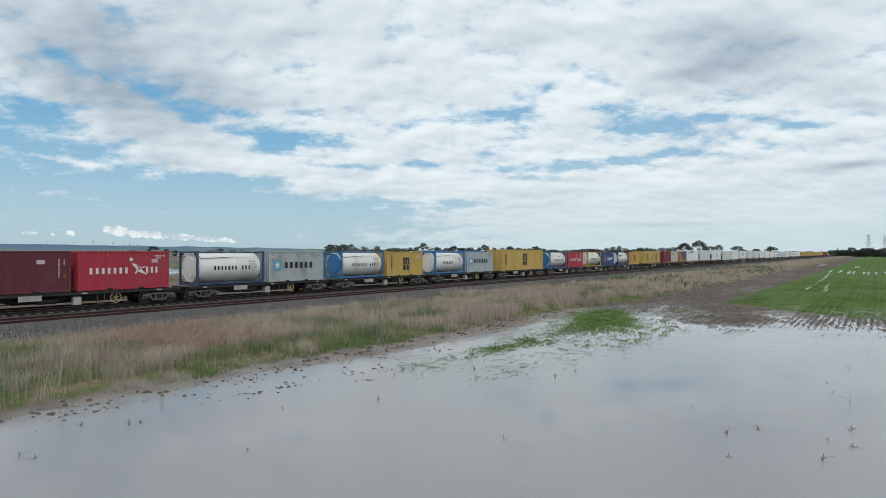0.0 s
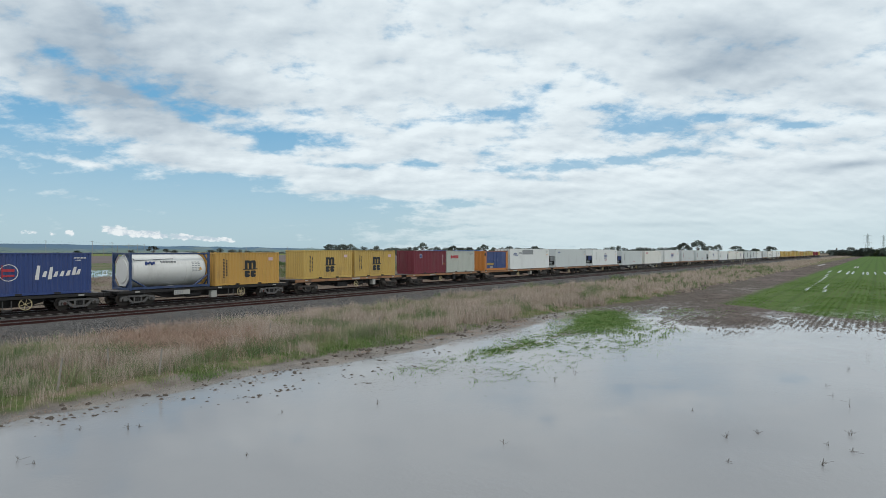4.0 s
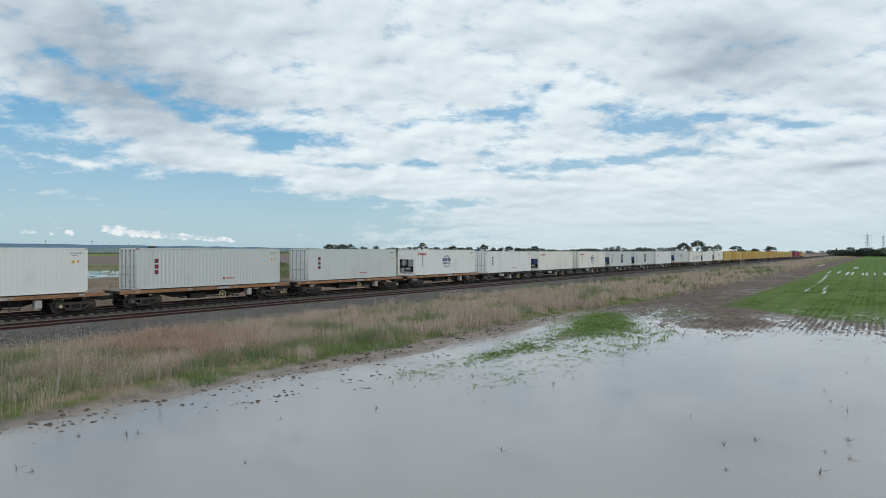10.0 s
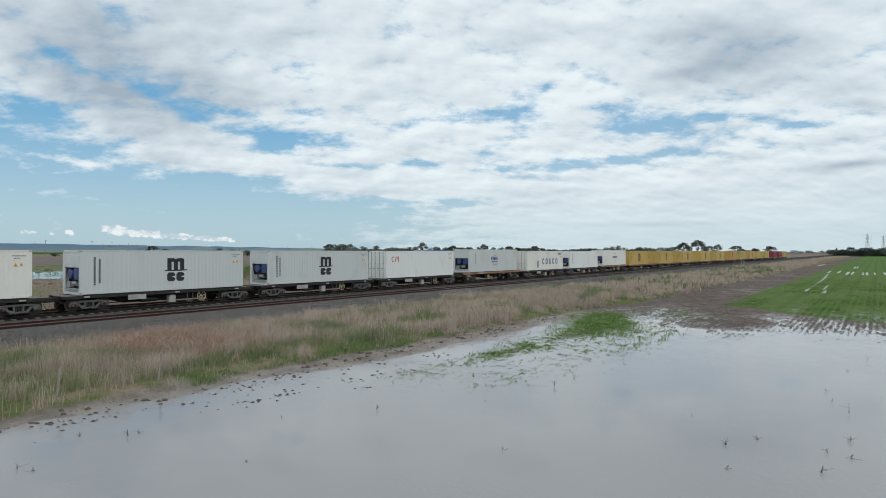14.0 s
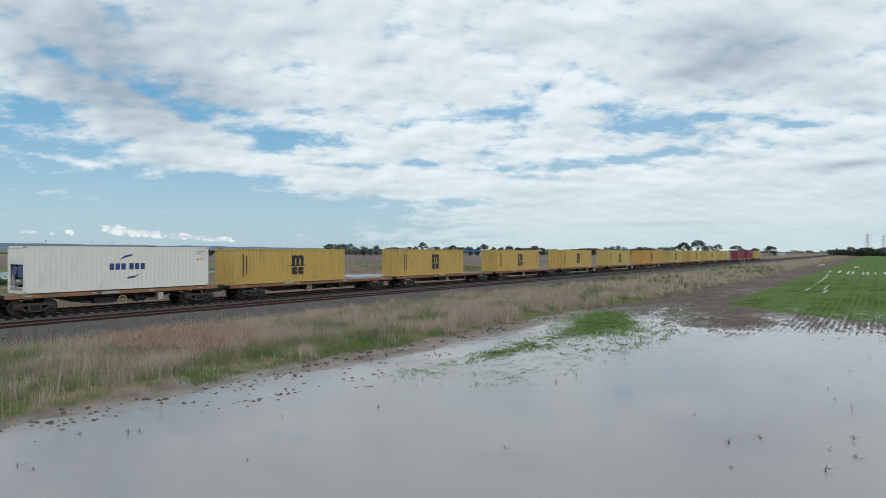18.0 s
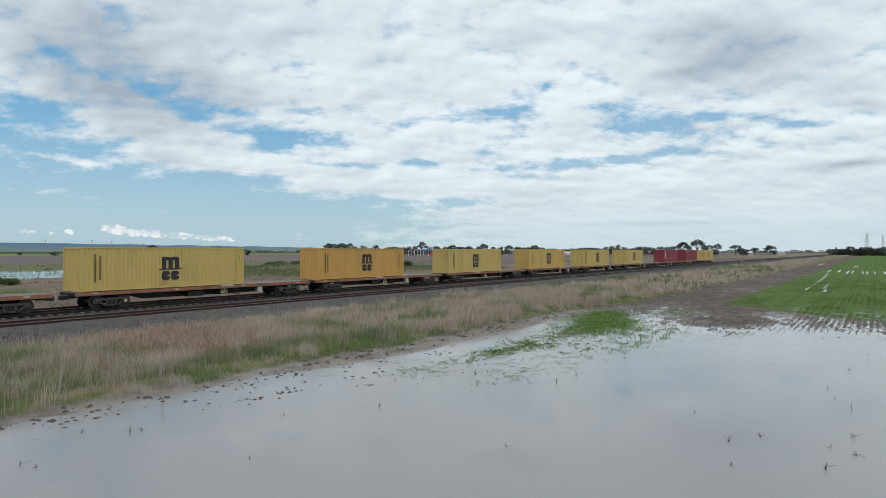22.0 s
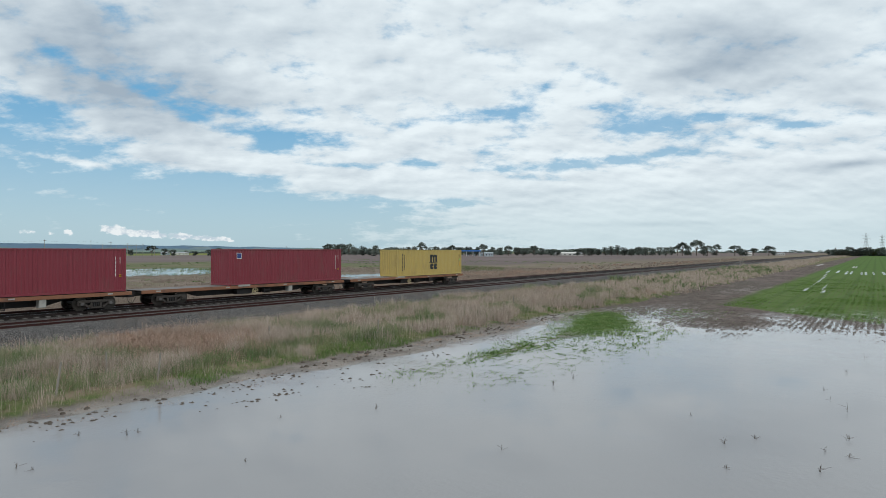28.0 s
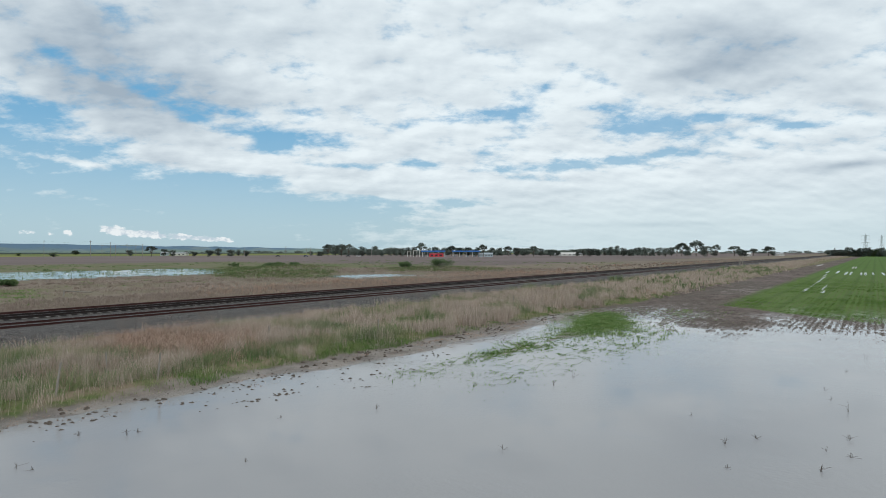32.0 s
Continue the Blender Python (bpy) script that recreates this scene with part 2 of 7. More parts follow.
ORANGE = paint("orange_paint", (0.55, 0.21, 0.045))
GOLD = paint("golden_yellow_paint", (0.55, 0.35, 0.05))
WHITE = paint("white_paint", (0.79, 0.80, 0.79), 0.16, 0.4)
CREAM = paint("warm_white_paint", (0.80, 0.785, 0.735), 0.24, 0.4)
RUSTCAST = surface("rust_stained_casting", (0.50, 0.43, 0.38), 0.7, 0.0, 0.5, (0.22, 0.10, 0.05), 1.0, 5.0)
ASH = paint("pale_grey_paint", (0.60, 0.63, 0.63), 0.18, 0.4)
TANK = paint("white_tank_cladding", (0.76, 0.75, 0.72), 0.30, 0.35)
DULLBLACK = surface("dull_black", (0.018, 0.017, 0.017), 0.7, 0.0, 0.4, (0.05, 0.04, 0.03), 0.5)
FRAME = surface("dark_wagon_steel", (0.020, 0.018, 0.018), 0.65, 0.0, 0.4, (0.06, 0.042, 0.03), 0.6, 2.0)
CAST = surface("dusty_cast_steel", (0.15, 0.143, 0.138), 0.6, 0.1, 0.35, (0.03, 0.026, 0.023), 0.85, 3.0, 0.004, False, 0.9)
TRUSS = surface("brown_dusty_frame_steel", (0.058, 0.048, 0.042), 0.65, 0.1, 0.35, (0.03, 0.026, 0.023), 0.6, 3.0)
WHEEL = surface("brown_wheel_steel", (0.058, 0.047, 0.04), 0.5, 0.4, 0.4, (0.03, 0.025, 0.02), 0.5, 2.0)
SILL = surface("weathered_orange_sill", (0.33, 0.165, 0.08), 0.65, 0.0, 0.4, (0.055, 0.045, 0.04), 0.95, 1.6)
RUSTSILL = surface("rust_brown_sill", (0.28, 0.125, 0.068), 0.7, 0.0, 0.4, (0.06, 0.046, 0.04), 0.95, 1.6)
DECK = surface("grey_wagon_deck", (0.17, 0.155, 0.15), 0.75, 0.0, 0.4, (0.09, 0.07, 0.06), 0.6, 1.5)
BOARD = surface("dirty_pale_board", (0.42, 0.41, 0.38), 0.6, 0.0, 0.3, (0.14, 0.12, 0.10), 0.6, 2.5)
BRAKE = surface("cream_wheel_paint", (0.50, 0.42, 0.24), 0.55, 0.0, 0.3, (0.15, 0.11, 0.07), 0.5, 4.0)
INK = surface("faded_black_ink", (0.02, 0.022, 0.028), 0.5, 0.0, 0.3, (0.08, 0.08, 0.08), 0.3, 3.0)
INKFADE = surface("brown_faded_ink", (0.13, 0.09, 0.04), 0.6, 0.0, 0.3, (0.3, 0.22, 0.08), 0.5, 3.0)
INKBLUE = surface("blue_ink", (0.03, 0.06, 0.22), 0.5, 0.0, 0.2, (0.1, 0.1, 0.12), 0.2, 3.0)
INKRED = surface("red_ink", (0.45, 0.035, 0.05), 0.5, 0.0, 0.2, (0.2, 0.1, 0.1), 0.2, 3.0)
INKWINE = surface("maroon_ink", (0.18, 0.03, 0.05), 0.5, 0.0, 0.2, (0.2, 0.1, 0.1), 0.2, 3.0)
INKWHITE = surface("white_ink", (0.74, 0.72, 0.70), 0.5, 0.0, 0.2, (0.3, 0.25, 0.22), 0.3, 3.0)
INKGREY = surface("grey_ink", (0.26, 0.27, 0.28), 0.5, 0.0, 0.3, (0.4, 0.4, 0.4), 0.3, 3.0)
STICKER = surface("yellow_sticker", (0.70, 0.36, 0.03), 0.5, 0.0, 0.2, (0.3, 0.2, 0.1), 0.2, 3.0)
SKYBLUE = surface("light_blue_sticker", (0.10, 0.36, 0.50), 0.5, 0.0, 0.2, (0.3, 0.3, 0.3), 0.2, 3.0)
PINK = surface("pale_pink_sticker", (0.62, 0.45, 0.50), 0.5, 0.0, 0.2, (0.3, 0.3, 0.3), 0.2, 3.0)
BRIGHTGREEN = surface("bright_green_sticker", (0.10, 0.60, 0.15), 0.5, 0.0, 0.1, (0.3, 0.3, 0.3), 0.1, 3.0)
RAIL = surface("rusty_rail", (0.062, 0.021, 0.018), 0.6, 0.3, 0.4, (0.05, 0.03, 0.025), 0.5, 1.0)
RAILDARK = surface("oil_blackened_rail", (0.030, 0.020, 0.018), 0.5, 0.4, 0.4, (0.05, 0.03, 0.025), 0.4, 1.0)
RAILHEAD = surface("worn_rail_head", (0.14, 0.11, 0.10), 0.35, 0.8, 0.3, (0.08, 0.05, 0.04), 0.5, 1.0)
OILED = surface("oil_stained_sleeper", (0.055, 0.047, 0.042), 0.7, 0.0, 0.35, (0.02, 0.018, 0.016), 0.6, 2.0, 0.004)
def make_sleeper():
    """Concrete, black with oil between the rails and pale at its ends."""
    m, nt, bsdf = shader("stained_concrete_sleeper")
    at = nt.nodes.new("ShaderNodeTexCoord").outputs["Object"]
    x, y, z = split(nt, at)
    n = grain(nt, at, 6.0, 5.0, 0.6)
    clean = step(nt, op(nt, "ADD", op(nt, "ABSOLUTE", y), op(nt, "MULTIPLY", op(nt, "SUBTRACT", n, 0.5), 0.25)), 0.82, 0.98)
    nt.links.new(blend(nt, clean, (0.03, 0.026, 0.024), blend(nt, n, (0.165, 0.155, 0.142), (0.07, 0.066, 0.062))), bsdf.inputs["Base Color"])
    bsdf.inputs["Roughness"].default_value = 0.85
    return m


OILEND = make_sleeper()
CONCRETE = surface("weathered_concrete", (0.36, 0.34, 0.31), 0.85, 0.0, 0.35, (0.15, 0.13, 0.11), 0.6, 2.0, 0.004)
TIMBER = surface("grey_weathered_timber", (0.29, 0.265, 0.235), 0.85, 0.0, 0.4, (0.12, 0.10, 0.08), 0.5, 4.0, 0.004)
GALV = surface("galvanised_steel", (0.33, 0.35, 0.36), 0.5, 0.5, 0.2, (0.2, 0.2, 0.2), 0.3, 1.0)
# tower steel, its grey paled to put distance haze into the colour
HAZESTEEL = surface("haze_paled_steel", (0.52, 0.57, 0.60), 0.7, 0.0, 0.15, (0.4, 0.45, 0.48), 0.3, 1.0)
BARK = surface("grey_brown_bark", (0.12, 0.095, 0.075), 0.9, 0.0, 0.4, (0.05, 0.04, 0.03), 0.5, 1.5)
WALLWHITE = surface("off_white_cladding", (0.62, 0.61, 0.58), 0.6, 0.0, 0.2, (0.3, 0.28, 0.25), 0.3, 0.6)
WALLGREY = surface("blue_grey_cladding", (0.36, 0.42, 0.46), 0.6, 0.0, 0.2, (0.2, 0.2, 0.2), 0.3, 0.6)
ROOFGREY = surface("grey_roof_sheet", (0.30, 0.31, 0.32), 0.5, 0.2, 0.2, (0.2, 0.15, 0.12), 0.3, 0.6)
CANOPYBLUE = surface("blue_canopy_fascia", (0.03, 0.16, 0.50), 0.5, 0.0, 0.15, (0.1, 0.1, 0.1), 0.15, 0.6)
SIGNRED = surface("red_sign_panel", (0.60, 0.03, 0.05), 0.5, 0.0, 0.15, (0.1, 0.1, 0.1), 0.15, 0.6)
GLASSDARK = surface("dark_window", (0.03, 0.035, 0.04), 0.15, 0.0, 0.1, (0.05, 0.05, 0.05), 0.1, 1.0)


def leafy(name, a, b, c, rough=0.75, patch=0.35):
    """Blades and leaves: each clump its own tone, drifting over the ground."""
    m, nt, bsdf = shader(name)
    geo = nt.nodes.new("ShaderNodeNewGeometry")
    isle = geo.outputs["Random Per Island"]
    drift = grain(nt, geo.outputs["Position"], patch, 4.0, 0.6)
    col = blend(nt, isle, a, b)
    col = blend(nt, step(nt, drift, 0.42, 0.66), col, c)
    nt.links.new(col, bsdf.inputs["Base Color"])
    bsdf.inputs["Roughness"].default_value = rough
    bsdf.inputs["Specular IOR Level"].default_value = 0.2
    return m


STRAW = leafy("dry_straw_grass", (0.60, 0.505, 0.43), (0.24, 0.19, 0.155), (0.49, 0.40, 0.34))
RUSTY = leafy("russet_dead_grass", (0.50, 0.37, 0.29), (0.19, 0.125, 0.098), (0.38, 0.265, 0.205))
LUSH = leafy("fresh_green_grass", (0.17, 0.265, 0.075), (0.065, 0.12, 0.035), (0.25, 0.265, 0.13))
SEDGE = leafy("dull_green_tussock", (0.165, 0.235, 0.095), (0.06, 0.11, 0.045), (0.24, 0.26, 0.14))
SPROUT = leafy("young_crop_blades", (0.125, 0.22, 0.05), (0.08, 0.15, 0.034), (0.15, 0.225, 0.06))
FARSTRAW = leafy("greyed_dry_grass", (0.34, 0.28, 0.235), (0.21, 0.17, 0.145), (0.28, 0.225, 0.19))
MARSHGREEN = leafy("bright_marsh_grass", (0.16, 0.255, 0.075), (0.085, 0.16, 0.045), (0.19, 0.26, 0.095), 0.75, 1.2)
# far gum leaves, greyed and lightened so the colour itself carries haze
GUM = leafy("haze_greyed_gum_foliage", (0.105, 0.125, 0.105), (0.06, 0.078, 0.068), (0.115, 0.135, 0.115), 0.8, 0.05)
OLIVE = leafy("olive_foliage", (0.075, 0.105, 0.055), (0.05, 0.075, 0.04), (0.09, 0.11, 0.06), 0.8, 0.1)
BUSH = leafy("green_bush_foliage", (0.075, 0.12, 0.045), (0.04, 0.075, 0.028), (0.10, 0.14, 0.055), 0.8, 0.3)
HERB = leafy("marsh_herb_leaves", (0.15, 0.20, 0.085), (0.075, 0.115, 0.045), (0.20, 0.20, 0.11), 0.8, 0.25)
TWIG = surface("dead_brown_stalk", (0.12, 0.095, 0.075), 0.85)
CLOD = surface("wet_dark_mud", (0.085, 0.065, 0.05), 0.6, 0.0, 0.4, (0.16, 0.13, 0.10), 0.4, 4.0, 0.01)


def make_ground():
    m, nt, bsdf = shader("field_ground")
    pos = nt.nodes.new("ShaderNodeNewGeometry").outputs["Position"]
    x, y, z = split(nt, pos)
    n1 = grain(nt, pos, 0.09, 4.0, 0.6)
    n2 = grain(nt, pos, 0.7, 5.0, 0.65)
    n3 = grain(nt, pos, 6.0, 6.0, 0.7)
    long_n = grain(nt, pos, 0.02, 4.0, 0.55, (0.35, 1.0, 1.0))
    wob = op(nt, "ADD", y, op(nt, "ADD", op(nt, "MULTIPLY", op(nt, "SUBTRACT", n1, 0.5), 3.0), op(nt, "MULTIPLY", op(nt, "SUBTRACT", n2, 0.5), 1.2)))
    far_y = op(nt, "ADD", y, op(nt, "MULTIPLY", op(nt, "SUBTRACT", long_n, 0.5), 120.0))
    mud = blend(nt, step(nt, n3, 0.36, 0.64), (0.150, 0.120, 0.105), (0.040, 0.032, 0.028))
    mud = blend(nt, op(nt, "MULTIPLY", step(nt, n2, 0.4, 0.66), 0.7), mud, (0.20, 0.165, 0.15))
    mud = blend(nt, op(nt, "MULTIPLY", step(nt, n1, 0.5, 0.65), 0.5), mud, (0.19, 0.155, 0.145))
    pale = op(nt, "MULTIPLY", step(nt, op(nt, "ABSOLUTE", op(nt, "SUBTRACT", x, 86.0)), 12.0, 5.0), step(nt, op(nt, "ABSOLUTE", op(nt, "SUBTRACT", y, 13.6)), 2.6, 1.2))
    mud = blend(nt, op(nt, "MULTIPLY", pale, step(nt, n2, 0.35, 0.55, 0.2, 0.8)), mud, (0.27, 0.235, 0.225))
    silt = blend(nt, step(nt, n2, 0.35, 0.65), (0.225, 0.195, 0.17), (0.12, 0.10, 0.088))
    silt = blend(nt, op(nt, "MULTIPLY", step(nt, n3, 0.5, 0.68), 0.6), silt, (0.10, 0.082, 0.07))
    # crop rows along the line of the track
    row = op(nt, "SINE", op(nt, "MULTIPLY", op(nt, "ADD", y, op(nt, "MULTIPLY", n2, 0.12)), 12.566))
    crop = blend(nt, op(nt, "ADD", 0.50, op(nt, "MULTIPLY", op(nt, "ADD", row, 1.0), 0.16)), (0.125, 0.11, 0.07), (0.088, 0.162, 0.04))
    crop = blend(nt, step(nt, x, 80.0, 220.0, 0.0, 0.6), crop, (0.082, 0.15, 0.04))
    drill = op(nt, "SINE", op(nt, "MULTIPLY", op(nt, "ADD", y, op(nt, "MULTIPLY", n2, 0.25)), 2.9))
    crop = blend(nt, op(nt, "MULTIPLY", step(nt, drill, 0.35, 0.95), 0.38), crop, (0.06, 0.095, 0.035))
    crop = blend(nt, op(nt, "MULTIPLY", step(nt, n1, 0.54, 0.70), 0.30), crop, (0.14, 0.15, 0.07))
    edge = op(nt, "MINIMUM", op(nt, "ADD", 11.6, op(nt, "MULTIPLY", op(nt, "MAXIMUM", op(nt, "SUBTRACT", x, 150.0), 0.0), 0.058)),
              op(nt, "SUBTRACT", 11.6, op(nt, "MULTIPLY", op(nt, "MAXIMUM", op(nt, "SUBTRACT", 59.4, x), 0.0), 1.37)))
    in_crop = step(nt, op(nt, "SUBTRACT", edge, wob), -0.8, 0.9)
    field = blend(nt, in_crop, mud, crop)
    # turf where the grass stands in the water
    mid_y = op(nt, "MULTIPLY_ADD", op(nt, "MAXIMUM", op(nt, "SUBTRACT", x, 38.0), 0.0), 0.25, 15.0)
    gap = op(nt, "ADD", op(nt, "POWER", op(nt, "ABSOLUTE", op(nt, "DIVIDE", op(nt, "SUBTRACT", x, 40.5), 6.2)), 2.0), op(nt, "POWER", op(nt, "ABSOLUTE", op(nt, "DIVIDE", op(nt, "SUBTRACT", y, mid_y), 2.3)), 2.0))
    turf = op(nt, "MULTIPLY", step(nt, op(nt, "ADD", gap, op(nt, "MULTIPLY", n2, 0.9)), 1.6, 1.0), step(nt, n3, 0.62, 0.48, 0.25, 1.0))
    field = blend(nt, step(nt, z, -0.03, 0.03), silt, field)
    field = blend(nt, turf, field, blend(nt, n3, (0.12, 0.19, 0.05), (0.06, 0.11, 0.03)))
    verge = blend(nt, step(nt, n2, 0.4, 0.62), (0.21, 0.165, 0.12), (0.085, 0.115, 0.04))
    stone = grain(nt, pos, 16.0, 3.0, 0.8)
    ballast = blend(nt, step(nt, stone, 0.38, 0.64), (0.020, 0.019, 0.019), (0.185, 0.176, 0.172))
    ballast = blend(nt, op(nt, "MULTIPLY", step(nt, n2, 0.45, 0.7), 0.35), ballast, (0.115, 0.09, 0.075))
    # oil stain along the train's track, deepened to paint in the train's shadow
    oil_and_shade = step(nt, op(nt, "ABSOLUTE", op(nt, "SUBTRACT", op(nt, "ADD", y, op(nt, "MULTIPLY", op(nt, "SUBTRACT", n2, 0.5), 1.2)), 42.5)), 2.0, 0.9)
    between = step(nt, op(nt, "ABSOLUTE", op(nt, "SUBTRACT", y, 39.6)), 4.4, 3.6)
    ballast = blend(nt, op(nt, "MULTIPLY", between, 0.45), ballast, (0.075, 0.066, 0.062))
    ballast = blend(nt, op(nt, "MULTIPLY", oil_and_shade, 0.9), ballast, (0.020, 0.0175, 0.017))
    pasture = blend(nt, step(nt, n1, 0.38, 0.62), (0.235, 0.19, 0.158), (0.18, 0.165, 0.11))
    pasture = blend(nt, op(nt, "MULTIPLY", n3, 0.5), pasture, (0.13, 0.105, 0.085))
    marsh = blend(nt, step(nt, n1, 0.36, 0.62), (0.115, 0.14, 0.065), (0.165, 0.148, 0.105))
    depth = op(nt, "MAXIMUM", op(nt, "ADD", op(nt, "MULTIPLY", x, math.cos(radians(PHI))), op(nt, "MULTIPLY", y, math.sin(radians(PHI)))), 1.0)
    aside = op(nt, "DIVIDE", op(nt, "SUBTRACT", op(nt, "MULTIPLY", x, math.sin(radians(PHI))), op(nt, "MULTIPLY", y, math.cos(radians(PHI)))), depth)
    mound_at = op(nt, "MULTIPLY", step(nt, op(nt, "ABSOLUTE", op(nt, "SUBTRACT", op(nt, "ADD", aside, op(nt, "MULTIPLY", n1, 0.03)), -0.27)), 0.115, 0.06), step(nt, op(nt, "ABSOLUTE", op(nt, "SUBTRACT", depth, 138.0)), 44.0, 26.0))
    pasture = blend(nt, op(nt, "MULTIPLY", mound_at, step(nt, n2, 0.68, 0.4)), pasture, (0.10, 0.135, 0.055))
    marsh = blend(nt, op(nt, "MULTIPLY", mound_at, step(nt, n2, 0.68, 0.4)), marsh, (0.085, 0.125, 0.05))
    stubble = blend(nt, step(nt, long_n, 0.35, 0.65), (0.185, 0.15, 0.145), (0.15, 0.125, 0.118))
    stubble = blend(nt, op(nt, "MULTIPLY", n1, 0.4), stubble, (0.13, 0.105, 0.10))
    canola = blend(nt, step(nt, long_n, 0.4, 0.6), (0.215, 0.22, 0.06), (0.12, 0.15, 0.065))
    bush = (0.045, 0.06, 0.05)
    dry_end = step(nt, x, 40.0, 62.0, 0.0, 1.0)
    col = blend(nt, op(nt, "MULTIPLY", step(nt, wob, 17.6, 18.6), op(nt, "SUBTRACT", 1.0, dry_end)), field, silt)
    col = blend(nt, step(nt, op(nt, "ADD", wob, op(nt, "MULTIPLY", dry_end, 2.4)), 20.7, 21.3), col, verge)
    shoulder = op(nt, "ADD", y, op(nt, "MULTIPLY", op(nt, "SUBTRACT", n2, 0.5), 0.8))
    col = blend(nt, step(nt, shoulder, 33.1, 33.5), col, ballast)
    col = blend(nt, step(nt, shoulder, 47.0, 47.5), col, pasture)
    col = blend(nt, step(nt, far_y, 95.0, 135.0), col, marsh)
    col = blend(nt, op(nt, "MAXIMUM", step(nt, far_y, 225.0, 265.0), op(nt, "MULTIPLY", step(nt, far_y, 85.0, 120.0), step(nt, x, 150.0, 190.0))), col, stubble)
    col = blend(nt, step(nt, far_y, 640.0, 690.0), col, canola)
    col = blend(nt, step(nt, y, 1150.0, 1400.0), col, bush)
    col = blend(nt, step(nt, y, -60.0, -110.0), col, (0.12, 0.16, 0.05))
    nt.links.new(col, bsdf.inputs["Base Color"])
    wet = step(nt, z, 0.0, 0.14, 0.35, 0.95)
    nt.links.new(step(nt, z, 0.01, 0.10, 0.45, 0.03), bsdf.inputs["Specular IOR Level"])
    nt.links.new(wet, bsdf.inputs["Roughness"])
    set_bump(nt, bsdf, op(nt, "ADD", op(nt, "MULTIPLY", n3, 0.5), op(nt, "MULTIPLY", stone, 0.5)), 0.7, 0.05)
    return m


GROUND = make_ground()


def make_water(name, rgb, ripple):
    m, nt, bsdf = shader(name)
    pos = nt.nodes.new("ShaderNodeNewGeometry").outputs["Position"]
    murk = grain(nt, pos, 0.12, 4.0, 0.55)
    nt.links.new(blend(nt, murk, rgb, tuple(v * 0.82 for v in rgb)), bsdf.inputs["Base Color"])
    bsdf.inputs["Roughness"].default_value, bsdf.inputs["IOR"].default_value = 0.03, 1.33
    waves = grain(nt, pos, 2.6, 3.0, 0.6, (1.0, 0.55, 1.0))
    fret = grain(nt, pos, 9.0, 3.0, 0.6, (1.0, 0.6, 1.0))
    calm = step(nt, grain(nt, pos, 0.11, 4.0, 0.6), 0.38, 0.66, 0.04, 1.0)
    set_bump(nt, bsdf, op(nt, "MULTIPLY", op(nt, "ADD", waves, op(nt, "MULTIPLY", fret, 0.8)), calm), ripple, 0.02)
    return m


FLOOD = make_water("silty_flood_water", (0.288, 0.283, 0.287), 0.62)
POND = make_water("shallow_pond_water", (0.13, 0.16, 0.19), 0.6)


